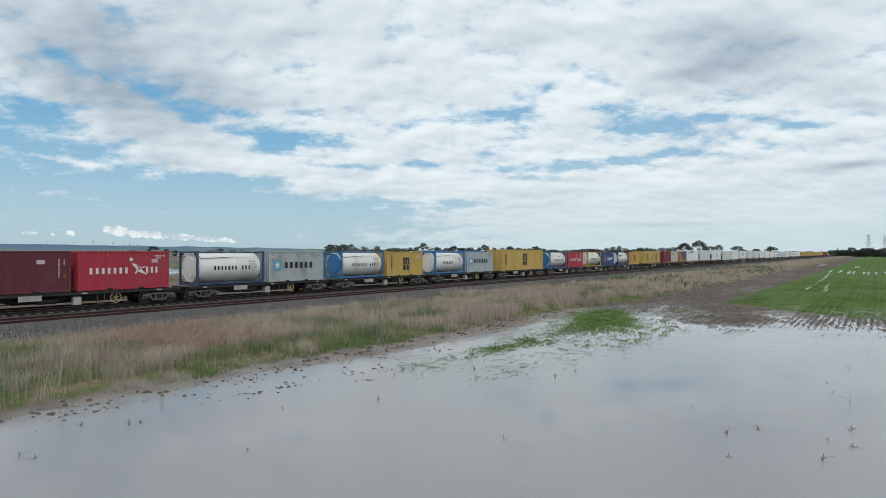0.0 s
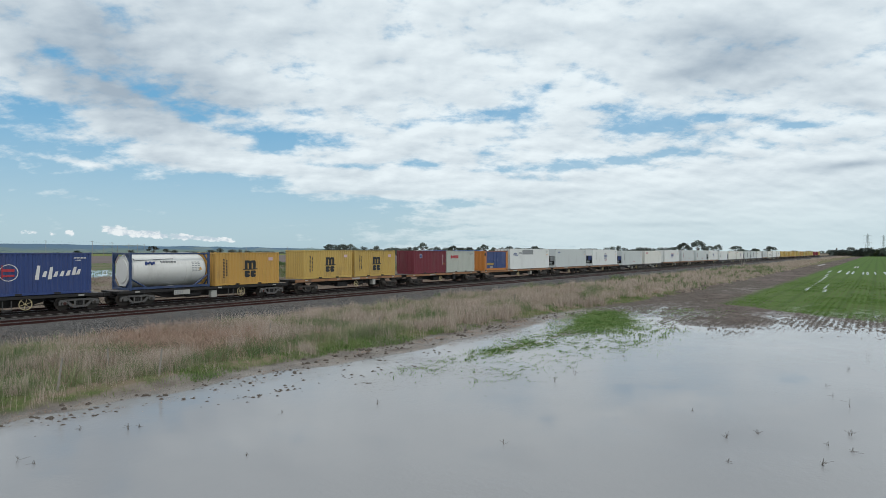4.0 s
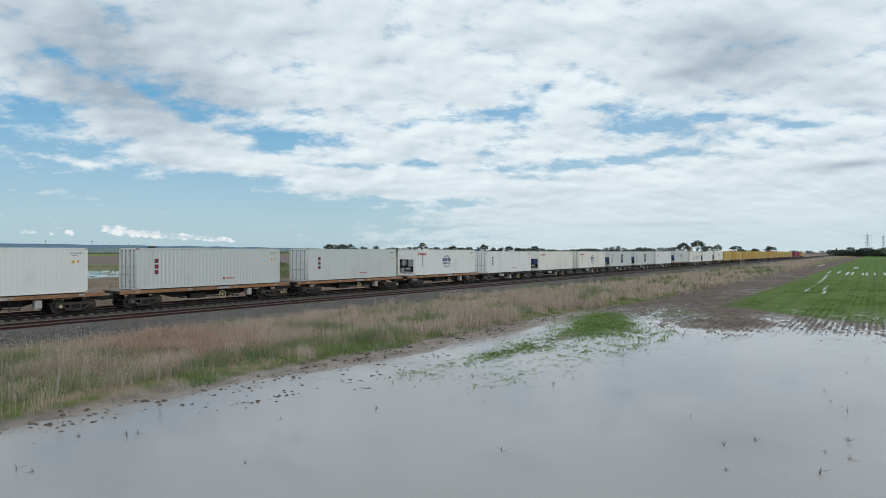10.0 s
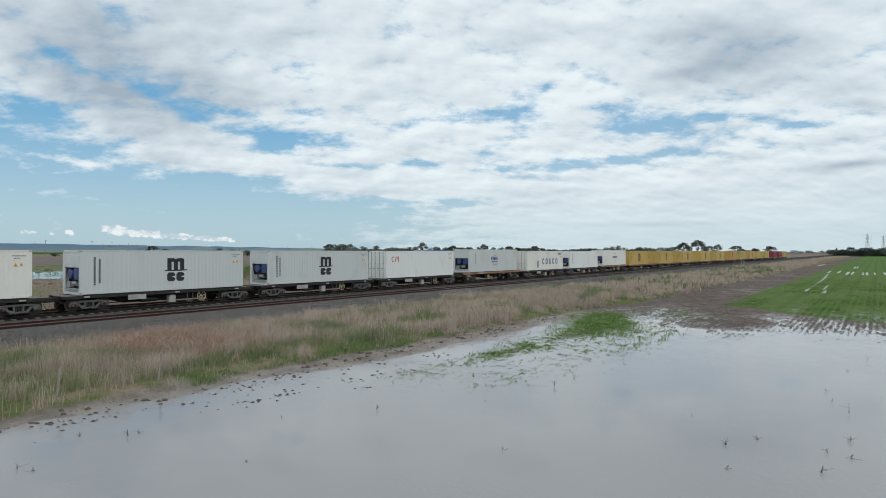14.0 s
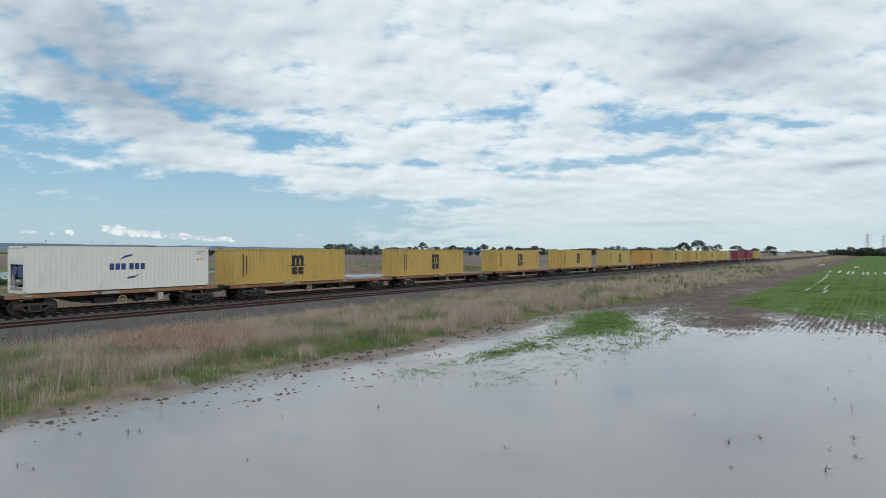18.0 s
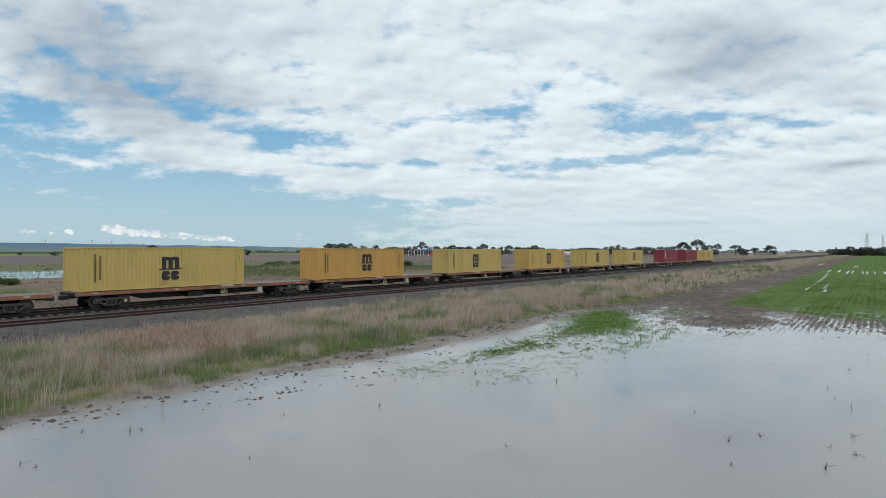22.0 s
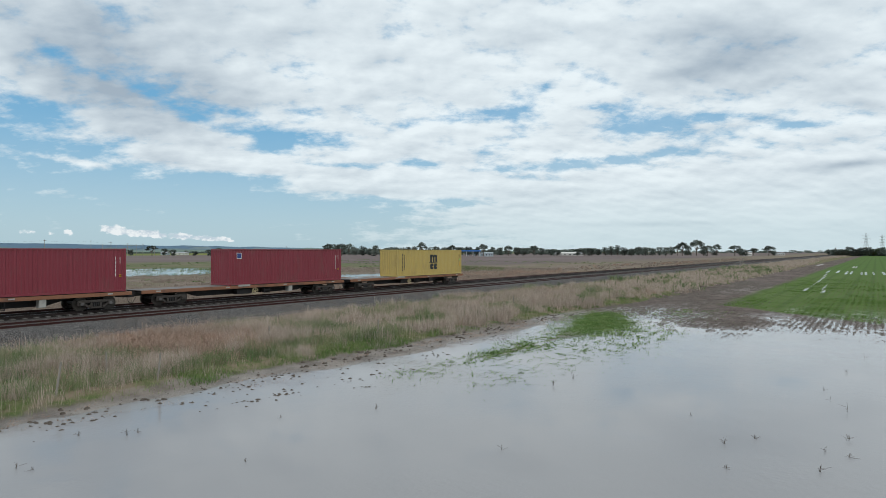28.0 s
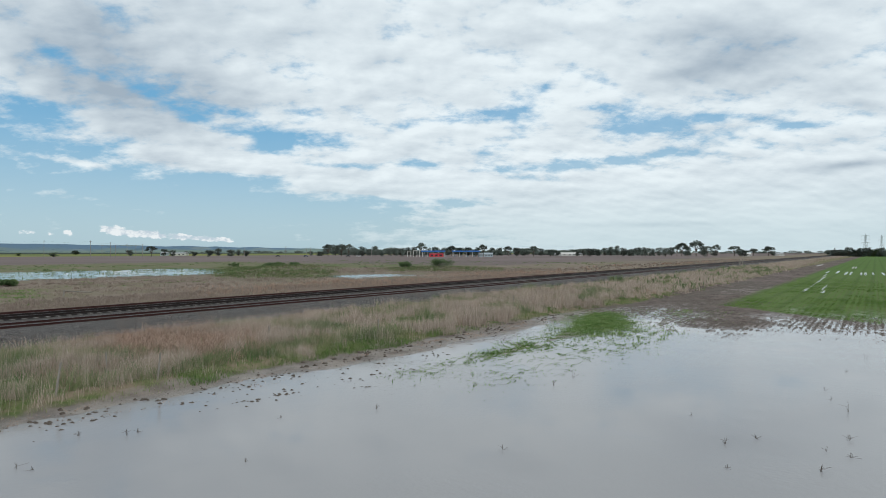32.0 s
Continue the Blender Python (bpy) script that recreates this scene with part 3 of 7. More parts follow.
# ---- mesh shorthand ----
class Shape:
    """Collects corners and faces; becomes one mesh."""

    def __init__(self):
        self.v, self.f = [], []

    def add(self, verts, faces):
        o = len(self.v)
        self.v.extend(verts)
        self.f.extend(tuple(i + o for i in q) for q in faces)
        return self

    def box(self, x0, x1, y0, y1, z0, z1):
        return self.add([(x, y, z) for x in (x0, x1) for y in (y0, y1) for z in (z0, z1)],
                        [(0, 1, 3, 2), (4, 6, 7, 5), (0, 4, 5, 1), (2, 3, 7, 6), (0, 2, 6, 4), (1, 5, 7, 3)])

    def block(self, x0, x1, y0, y1, z0, z1, c):
        """A box with its eight corners and twelve edges cut by c."""
        b = bmesh.new()
        bmesh.ops.create_cube(b, size=1.0)
        for v in b.verts:
            v.co = Vector(((x0 + x1) / 2 + v.co.x * (x1 - x0), (y0 + y1) / 2 + v.co.y * (y1 - y0), (z0 + z1) / 2 + v.co.z * (z1 - z0)))
        bmesh.ops.bevel(b, geom=b.edges[:], offset=c, segments=1, affect="EDGES")
        b.verts.index_update()
        self.add([tuple(v.co) for v in b.verts], [tuple(v.index for v in q.verts) for q in b.faces])
        b.free()
        return self

    def tube(self, a, b, r, n=8, r2=None, caps=True):
        a, b = Vector(a), Vector(b)
        d = (b - a).normalized()
        s = d.orthogonal().normalized()
        t = d.cross(s)
        r2 = r if r2 is None else r2
        ring = [(math.cos(2 * math.pi * i / n), math.sin(2 * math.pi * i / n)) for i in range(n)]
        vs = [tuple(a + (s * c + t * k) * r) for c, k in ring] + [tuple(b + (s * c + t * k) * r2) for c, k in ring]
        fs = [(i, (i + 1) % n, n + (i + 1) % n, n + i) for i in range(n)]
        if caps:
            fs += [tuple(range(n))[::-1], tuple(range(n, 2 * n))]
        return self.add(vs, fs)

    def turned(self, profile, axis, n=24, at=(0, 0, 0)):
        """A solid of revolution: profile of (along, radius) about axis 'x' or 'y'."""
        vs, fs = [], []
        for u, r in profile:
            for i in range(n):
                c, s = math.cos(2 * math.pi * i / n) * r, math.sin(2 * math.pi * i / n) * r
                p = (u, c, s) if axis == "x" else (c, u, s)
                vs.append((p[0] + at[0], p[1] + at[1], p[2] + at[2]))
        for k in range(len(profile) - 1):
            for i in range(n):
                j = (i + 1) % n
                fs.append((k * n + i, k * n + j, (k + 1) * n + j, (k + 1) * n + i))
        fs += [tuple(range(n))[::-1], tuple((len(profile) - 1) * n + i for i in range(n))]
        return self.add(vs, fs)

    def plate(self, pts, y0, y1):
        """A flat outline in x and z, with thickness from y0 to y1."""
        n = len(pts)
        return self.add([(x, y0, z) for x, z in pts] + [(x, y1, z) for x, z in pts],
                        [tuple(range(n)), tuple(range(n, 2 * n))[::-1]] + [(i, n + i, n + (i + 1) % n, (i + 1) % n) for i in range(n)])

    def mesh(self, name, smooth=False):
        me = bpy.data.meshes.new(name)
        me.from_pydata(self.v, [], self.f)
        b = bmesh.new()
        b.from_mesh(me)
        bmesh.ops.recalc_face_normals(b, faces=b.faces)
        b.to_mesh(me)
        b.free()
        if smooth:
            me.shade_smooth()
            me.set_sharp_from_angle(angle=radians(35))
        return me


SHARED = {}


def shared(key, build, smooth=False):
    """The mesh of that key, built once."""
    if key not in SHARED:
        s = Shape()
        build(s)
        SHARED[key] = s.mesh(key, smooth)
    return SHARED[key]


def part(name, me, material, parent, label="", at=None):
    """One mesh object under a thing or a part; alike parts share the mesh and carry their own paint."""
    ob = new(name, me)
    if not me.materials:
        me.materials.append(None)
    ob.material_slots[0].link = "OBJECT"
    ob.material_slots[0].material = material
    ob.parent = parent
    if at is not None:
        ob.matrix_basis = at if isinstance(at, Matrix) else Matrix.Translation(at)
    return tagged(ob, label) if label else ob


def thing(name, label, category, group="", kind="", me=None, material=None, at=None):
    ob = new(name, me)
    if me is not None:
        if not me.materials:
            me.materials.append(None)
        ob.material_slots[0].link = "OBJECT"
        ob.material_slots[0].material = material
    if at is not None:
        ob.matrix_basis = at if isinstance(at, Matrix) else Matrix.Translation(at)
    return tagged(ob, label, category, group, kind)


def bulk(name, verts, faces):
    """A large mesh from arrays: faces all with the same number of corners."""
    me = bpy.data.meshes.new(name)
    verts, faces = np.asarray(verts, np.float32), np.asarray(faces, np.int32)
    k = faces.shape[1]
    me.vertices.add(len(verts))
    me.vertices.foreach_set("co", verts.ravel())
    me.loops.add(faces.size)
    me.loops.foreach_set("vertex_index", faces.ravel())
    me.polygons.add(len(faces))
    me.polygons.foreach_set("loop_start", np.arange(0, faces.size, k, dtype=np.int32))
    me.update(calc_edges=True)
    me.validate()
    return me


# ---- the land ----
LATTICE = np.random.RandomState(7).rand(256, 256)


def field_noise(x, y):
    """Smooth noise of 0 to 1 on a lattice of one metre."""
    xi, yi = np.floor(x).astype(int), np.floor(y).astype(int)
    u, v = x - xi, y - yi
    u, v = u * u * (3 - 2 * u), v * v * (3 - 2 * v)
    g = lambda a, b: LATTICE[(xi + a) % 256, (yi + b) % 256]
    return (g(0, 0) * (1 - u) + g(1, 0) * u) * (1 - v) + (g(0, 1) * (1 - u) + g(1, 1) * u) * v


def fbm(x, y, n=3):
    t, a, s = 0.0, 0.5, 0.0
    for i in range(n):
        t, s = t + a * field_noise(x * 2 ** i + 17.3 * i, y * 2 ** i + 9.1 * i), s + a
        a *= 0.5
    return t / s


def smooth(v, lo, hi):
    t = np.clip((v - lo) / (hi - lo), 0, 1)
    return t * t * (3 - 2 * t)


RAIL_Z, TRAIN_Z = 1.25, 1.17
TRACK_Y, NEAR_Y = 42.42, 36.45
# pools in the crop's furrows: place, half length, half width
POOLS = [(176, 9.6, 12, 0.55), (177, 7.6, 14, 0.6), (169, 5.6, 16, 0.65), (170, 4.7, 16, 0.5), (231, 5.8, 18, 0.6), (231, 5.1, 18, 0.5), (167, 2.7, 13, 0.45), (167, 1.9, 14, 0.55), (168, 0.5, 13, 0.4), (169, -1.4, 14, 0.6), (169, -4.0, 14, 0.5),
         (150, 8.7, 9, 0.40), (136, 8.1, 9, 0.40), (121, 7.8, 8, 0.30), (107, 7.6, 9, 0.28), (91, 7.4, 6, 0.55), (99, 5.8, 10, 0.28), (88, 5.3, 5, 0.45), (262, 16.8, 22, 1.4)]


def shoal(x):
    """Middle line of the grassy shoal in the flood water."""
    return 15.0 + 0.25 * np.maximum(x - 38.0, 0.0) + 0.10 * np.maximum(26.0 - x, 0.0)


def height(x, y):
    n1, n2, n3 = fbm(x * 0.35, y * 0.9), fbm(x * 1.1 + 40, y * 2.4 + 9), fbm(x * 0.05, y * 0.05)
    shore = 44.0 + (n3 - 0.5) * 5 + 6.5 * (1 - smooth(y, 5.5, 8.5)) + 8.0 * smooth(y, 11.5, 14.0)
    f = np.clip(0.009 * (x - shore), -0.22, 0.13) + (n1 - 0.5) * 0.09 + (n2 - 0.5) * (0.05 + 0.10 * np.exp(-((x - shore) / 9.0) ** 2))
    # old drill furrows along the line of the track
    f += 0.026 * np.sin((y + 0.9 * n1) * 9.2) * smooth(fbm(x * 0.9 + 3, y * 1.6), 0.35, 0.65) * smooth(x, 30, 40) * (1 - smooth(x, 54, 62))
    f += 0.075 * (fbm(x * 1.4, y * 3.0 + 5, 2) - 0.5) * smooth(x, 20, 32) * (1 - smooth(x, 70, 90))
    f += 0.21 * np.exp(-((x - 40.5) / 6.5) ** 2 - ((y - shoal(x)) / 2.3) ** 2)
    f += 0.21 * np.exp(-((x - 27.0) / 8.5) ** 2 - ((y - shoal(x)) / 1.0) ** 2)
    # a tongue of clods between the open water and the flooded corner of the crop
    f += 0.10 * np.exp(-((x - 46.0) / 4.0) ** 2 - ((y - 7.6) / 2.2) ** 2)
    for a, b, la, lb in POOLS:
        f = f - 0.24 * np.exp(-((x - a) / (la * 0.8)) ** 4 - ((y - b - 0.012 * (x - a)) / (lb * 0.40)) ** 2)
    f = np.where((y < -60) | (x < -90), 0.25, f)
    edge = 20.4 + (fbm(x * 0.25 + 5, x * 0 + 3.0) - 0.5) * 1.4 - 3.2 * smooth(x, 42, 70) + 1.0 * smooth(x, 90, 200) + 4.5 * smooth(x, 200, 380)
    dry = smooth(x, 13, 19) * (1 - smooth(x, 35, 43))
    silt = smooth(y, edge - 2.2 - 0.8 * dry, edge + 0.1 - 1.2 * dry)
    f = f * (1 - silt) + silt * (0.026 + 0.03 * dry + 0.16 * smooth(x, 44, 64) + (n1 - 0.5) * 0.05 + (n2 - 0.5) * 0.06)
    bank = smooth(y, edge, edge + 1.6)
    f = f + bank * (0.26 + (n1 - 0.5) * 0.15)
    # the railway's bed
    f = np.where(y > 30, np.maximum(f, 0.0), f)
    bed = smooth(y, 32.8, 34.9) * (1 - smooth(y, 45.0, 47.4))
    f = f * (1 - bed) + bed * (1.13 - 0.15 * smooth(y, 38.6, 40.6) + (n2 - 0.5) * 0.05)
    back = smooth(y, 45.5, 49.0)
    pond = smooth(y, 108, 120) * (1 - smooth(y, 150, 172)) * (1 - smooth(x - 0.25 * (y - 116), 78, 96)) + smooth(y, 72, 76) * (1 - smooth(y, 86, 92)) * smooth(x, 74, 86) * (1 - smooth(x, 96, 104))
    deep = x * math.cos(radians(PHI)) + y * math.sin(radians(PHI))
    aside = (x * math.sin(radians(PHI)) - y * math.cos(radians(PHI))) / np.maximum(deep, 1.0)
    pond = pond + 2.5 * smooth(deep, 158, 161) * (1 - smooth(deep, 168, 172)) * smooth(aside, -0.25, -0.235) * (1 - smooth(aside, -0.15, -0.13))
    behind = 0.42 + (n3 - 0.5) * 0.3 - 0.55 * np.minimum(pond, 1)
    behind = behind + 1.1 * np.exp(-((x - 100) / 14.0) ** 2 - ((y - 118) / 12.0) ** 2) + 0.5 * np.exp(-((x - 128) / 16.0) ** 2 - ((y - 96) / 9.0) ** 2)
    return f * (1 - back) + back * behind


def lines(*runs):
    out = []
    for a, b, s in runs:
        out.extend(np.arange(a, b, s))
    return np.array(out + [runs[-1][1]])


GX = lines((-4200, -400, 380), (-400, -40, 30), (-40, 2, 3.0), (2, 22, 0.5), (22, 70, 0.24), (70, 135, 0.6), (135, 260, 2.0), (260, 700, 12), (700, 4400, 300))
GY = lines((-4200, -400, 380), (-400, -60, 34), (-60, -12, 2.0), (-12, -2, 0.24), (-2, 18.5, 0.15), (18.5, 21.5, 0.24), (21.5, 48, 0.45), (48, 130, 2.0), (130, 260, 5), (260, 900, 40), (900, 4400, 350))
gx, gy = np.meshgrid(GX, GY, indexing="ij")
gz = height(gx, gy)
idx = np.arange(gx.size).reshape(gx.shape)
quads = np.stack([idx[:-1, :-1], idx[1:, :-1], idx[1:, 1:], idx[:-1, 1:]], -1).reshape(-1, 4)
land = bulk("ground", np.stack([gx, gy, gz], -1).reshape(-1, 3), quads)
land.shade_smooth()
ground = thing("ground", "flat farmland with mud, young crop, dry verge and gravel rail bed", "ground", kind="structure", me=land, material=GROUND)


def level(name, x0, x1, y0, y1, z, material, label):
    s = Shape().add([(x0, y0, z), (x1, y0, z), (x1, y1, z), (x0, y1, z)], [(0, 1, 2, 3)])
    return thing(name, label, "water", kind="structure", me=s.mesh(name), material=material)


level("water", -88, 190, -58, 22.5, 0.0, FLOOD, "still silty brown flood water over a drowned paddock")
level("water", -60, 260, 66, 215, 0.22, POND, "shallow rippled pond beyond the railway")

# ---- distant hills ----
hill = Shape()
prev = None
for i in range(180):
    a = radians(20 + 120 * i / 179)          # bearing from the track's line
    r = 4250.0
    t = (math.degrees(a) - PHI) / 36.5      # 1 at the picture's edge
    h = 8 + 45 * smooth(np.array(t), -0.5, 1.1) ** 1.25 + 9 * (fbm(np.array(i * 0.45), np.array(2.0)) - 0.5) * smooth(np.array(t), -0.2, 0.6)
    hill.v.extend([(math.cos(a) * r, math.sin(a) * r, -2.0), (math.cos(a) * (r + 60), math.sin(a) * (r + 60), float(h)), (math.cos(a) * (r + 120), math.sin(a) * (r + 120), -2.0)])
    if i:
        o = 3 * i
        hill.f.extend([(o - 3, o, o + 1, o - 2), (o - 2, o + 1, o + 2, o - 1)])


def make_hill():
    """Slopes with haze put into their colours: blue scrub above, paler paddocks below, and thin dark rows of trees."""
    m, nt, bsdf = shader("haze_tinted_hillside")
    pos = nt.nodes.new("ShaderNodeNewGeometry").outputs["Position"]
    x, y, z = split(nt, pos)
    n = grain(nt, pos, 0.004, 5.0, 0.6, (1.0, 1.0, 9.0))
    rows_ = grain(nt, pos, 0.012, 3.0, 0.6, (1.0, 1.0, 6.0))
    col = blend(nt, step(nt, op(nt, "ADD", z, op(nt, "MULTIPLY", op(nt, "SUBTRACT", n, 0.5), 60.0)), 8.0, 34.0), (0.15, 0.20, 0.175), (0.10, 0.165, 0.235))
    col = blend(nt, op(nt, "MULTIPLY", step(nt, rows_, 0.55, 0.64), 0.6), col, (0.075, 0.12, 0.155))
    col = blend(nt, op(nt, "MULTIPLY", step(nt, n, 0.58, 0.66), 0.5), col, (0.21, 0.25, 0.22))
    nt.links.new(col, bsdf.inputs["Base Color"])
    bsdf.inputs["Roughness"].default_value = 1.0
    return m


HILLBLUE = make_hill()
thing("backdrop", "low hills tinted haze blue along the horizon", "hill", kind="structure", me=hill.mesh("backdrop"), material=HILLBLUE)

# ---- the two tracks ----
X0, X1 = -30.0, 1400.0
for label, cy in (("rusty near railway track with timber and concrete sleepers", NEAR_Y), ("railway track that carries the train", TRACK_Y)):
    line = thing("railway_track", label, "railway track", kind="structure", at=(0, cy, 0))
    half, top = (0.80, RAIL_Z) if cy == NEAR_Y else (0.753, TRAIN_Z)
    for side in (-half, half):
        prof = [(-0.07, -0.16), (0.07, -0.16), (0.07, -0.145), (0.012, -0.125), (0.012, -0.045), (0.036, -0.035), (0.036, 0.0), (-0.036, 0.0), (-0.036, -0.035), (-0.012, -0.045), (-0.012, -0.125), (-0.07, -0.145)]
        s = Shape()
        n = len(prof)
        s.add([(X0, y, z) for y, z in prof] + [(X1, y, z) for y, z in prof], [(i, (i + 1) % n, n + (i + 1) % n, n + i) for i in range(n)])
        part("rail", s.mesh("rail"), RAIL if cy == NEAR_Y else RAILDARK, line, at=(0, side, top))
        s = Shape().box(X0, X1, -0.03, 0.03, 0.001, 0.004)
        part("rail_head", s.mesh("rail_head"), RAILHEAD, line, at=(0, side, top))


# a spare rail left lying on the far shoulder of the ballast
s = Shape()
s.add([(X0, y, z) for y, z in prof] + [(X1, y, z) for y, z in prof], [(i, (i + 1) % n, n + (i + 1) % n, n + i) for i in range(n)])
thing("spare_rail", "long rusty spare rail lying on the ballast's far shoulder", "rail", me=s.mesh("spare_rail"), material=RAIL, at=(0, 45.0, 1.17))


# ---- grass and small growth ----
RS = np.random.RandomState(11)


def blades(x, y, h, w, lean, sink=0.03, out=None):
    """One bent blade of three triangles at each place."""
    n = len(x)
    z = np.maximum(height(x, y), -0.02) - sink
    a = RS.rand(n) * 2 * np.pi
    sx, sy = np.cos(a) * w * 0.5, np.sin(a) * w * 0.5
    b = RS.rand(n) * 2 * np.pi if out is None else out + RS.randn(n) * 0.7
    lx, ly = np.cos(b) * lean * h, np.sin(b) * lean * h
    v = np.empty((n, 5, 3))
    v[:, 0] = np.stack([x - sx, y - sy, z], -1)
    v[:, 1] = np.stack([x + sx, y + sy, z], -1)
    v[:, 2] = np.stack([x + sx * 0.8 + lx * 0.35, y + sy * 0.8 + ly * 0.35, z + h * 0.6], -1)
    v[:, 3] = np.stack([x - sx * 0.8 + lx * 0.35, y - sy * 0.8 + ly * 0.35, z + h * 0.6], -1)
    v[:, 4] = np.stack([x + lx, y + ly, z + h], -1)
    o = (np.arange(n) * 5)[:, None]
    f = np.concatenate([o + np.array([[0, 1, 2]]), o + np.array([[0, 2, 3]]), o + np.array([[3, 2, 4]])])
    return v.reshape(-1, 3), f


def sow(name, label, material, runs):
    """Runs of (x0, x1, y0, y1, count, height, width, lean, keep): keep(x, y) is the chance that a blade stands there."""
    vs, fs, o = [], [], 0
    for x0, x1, y0, y1, n, h, w, lean, keep in runs:
        x, y = x0 + RS.rand(n) * (x1 - x0), y0 + RS.rand(n) * (y1 - y0)
        # blades stand in tufts and lean outwards from their middle
        k = max(1, n // 26)
        pick, size = RS.randint(0, k, n), RS.rand(k) ** 1.5
        tuft = (0.04 + 0.5 * w + 0.17 * size + (0.10 if h < 0.4 else 0.0))[pick]
        tall_of = (0.45 + 0.75 * RS.rand(k))[pick]
        dx, dy = RS.randn(n) * tuft, RS.randn(n) * tuft
        x, y = x[:k][pick] + dx, y[:k][pick] + dy
        ok = RS.rand(n) < keep(x, y)
        x, y = x[ok], y[ok]
        if not len(x):
            continue
        hh = h * tall_of[ok] * (0.55 + 0.6 * RS.rand(len(x))) * (0.5 + 1.0 * fbm(x * 0.28 + 9, y * 0.4))
        thick = w * (0.6 + 0.9 * RS.rand(len(x)) ** 2)
        v, f = blades(x, y, hh, thick, lean * RS.rand(len(x)), out=np.arctan2(dy, dx)[ok])
        vs.append(v), fs.append(f + o)
        o += len(v)
    return thing(name, label, "grass", kind="stuff", me=bulk(name, np.concatenate(vs), np.concatenate(fs)), material=material)


def verge_edge(x):
    return 20.6 + (fbm(x * 0.25 + 5, x * 0 + 3.0) - 0.5) * 1.4 - 3.2 * smooth(x, 42, 70) + 1.0 * smooth(x, 90, 200) + 4.5 * smooth(x, 200, 380)


def back_edge(x):
    """Where the tall grass ends against the ballast."""
    return 32.4 + 0.9 * smooth(x, 22, 30) + (fbm(x * 0.5, x * 0 + 8.0) - 0.5) * 1.6


def russet_spot(x, y):
    return np.exp(-((x - 16.6) / 2.7) ** 2 - ((y - 28.6) / 3.4) ** 2)


def green_spot(x, y):
    at = 0.0
    for cx, cy, rx, ry, k in ((9.5, 29.5, 3.2, 2.4, 1.1), (9.6, 22.6, 2.6, 1.3, 0.9), (6.5, 22.3, 2.0, 1.3, 0.8), (7.5, 26.0, 1.4, 1.2, 0.5), (22.5, 31.0, 2.2, 1.6, 1.0), (13.6, 25.5, 1.6, 1.4, 0.8), (31.5, 30.0, 4.5, 1.4, 0.6), (40.0, 31.5, 7.0, 1.1, 0.7), (52.0, 31.5, 6.0, 1.1, 0.6), (17.5, 22.3, 2.0, 0.8, 0.5)):
        at = at + k * np.exp(-((x - cx) / rx) ** 2 - ((y - cy) / ry) ** 2)
    return np.minimum(1, 0.9 * smooth(fbm(x * 0.24 + 70, y * 0.36 + 12), 0.54, 0.63) + at * (0.25 + 1.0 * smooth(fbm(x * 1.1, y * 1.1 + 31), 0.40, 0.58)))


def tall(x, y):
    e = verge_edge(x)
    band = smooth(y + 3.0 * (fbm(x * 0.6 + 11, y * 0.5) - 0.5), e + 0.0, e + 1.2) * (1 - smooth(y, back_edge(x) - 0.8, back_edge(x) + 0.3))
    clump = 0.06 + 0.94 * smooth(fbm(x * 0.7 + 30, y * 0.8), 0.42, 0.56)
    return band * clump * (1 - 0.97 * np.minimum(1, 1.5 * russet_spot(x, y))) * (1 - 0.92 * green_spot(x, y)) * (0.75 + 0.25 * smooth(x, 9, 16))


def low_green(x, y):
    e = verge_edge(x)
    edge_strip = smooth(y, e - 0.2, e + 0.3) * (1 - smooth(y + 1.6 * (fbm(x * 0.5 + 2, y * 0.6) - 0.5), e + 0.9, e + 1.9))
    return edge_strip * (1 - 0.6 * smooth(x, 45, 75)) * (0.10 + 0.80 * smooth(fbm(x * 0.5, y * 0.5 + 3), 0.42, 0.56))


def sedge(x, y):
    e = verge_edge(x)
    band = smooth(y, e + 0.6, e + 2.0) * (1 - smooth(y, back_edge(x) - 0.4, back_edge(x) + 0.4))
    foot = (1 - smooth(y, e + 1.6, e + 3.6)) * smooth(fbm(x * 0.5 + 50, y * 0.5), 0.45, 0.6)
    return band * np.clip(0.04 + 0.85 * green_spot(x, y) + 0.2 * foot, 0, 1) * (1 - 0.8 * np.minimum(1, 1.5 * russet_spot(x, y)))


sow("dry_grass", "tall dry straw coloured grass on the verge", STRAW, [
    (3, 26, 20.6, 33.6, 300000, 0.72, 0.008, 0.55, tall), (26, 60, 19.5, 34.2, 260000, 0.78, 0.012, 0.55, tall),
    (60, 130, 16, 34.6, 190000, 0.62, 0.022, 0.7, tall), (130, 320, 16, 35.0, 120000, 0.62, 0.05, 0.6, tall), (320, 800, 20, 36, 50000, 0.62, 0.14, 0.5, tall)])
sow("russet_grass", "flattened russet dead grass beside the ballast", RUSTY, [
    (9, 25, 22, 33.6, 120000, 0.60, 0.014, 1.7, lambda x, y: np.minimum(1, 1.6 * russet_spot(x, y)) * (1 - smooth(y, 32.4, 33.4)) + 0.04),
    (26, 70, 19, 34, 12000, 0.7, 0.020, 0.9, lambda x, y: tall(x, y) * 0.7)])
sow("green_grass", "short fresh green grass along the water's edge", LUSH, [
    (4, 30, 20, 26, 120000, 0.24, 0.014, 1.1, low_green), (30, 70, 16, 26, 70000, 0.28, 0.024, 0.9, low_green), (70, 160, 15, 25, 9000, 0.32, 0.07, 0.7, low_green)])
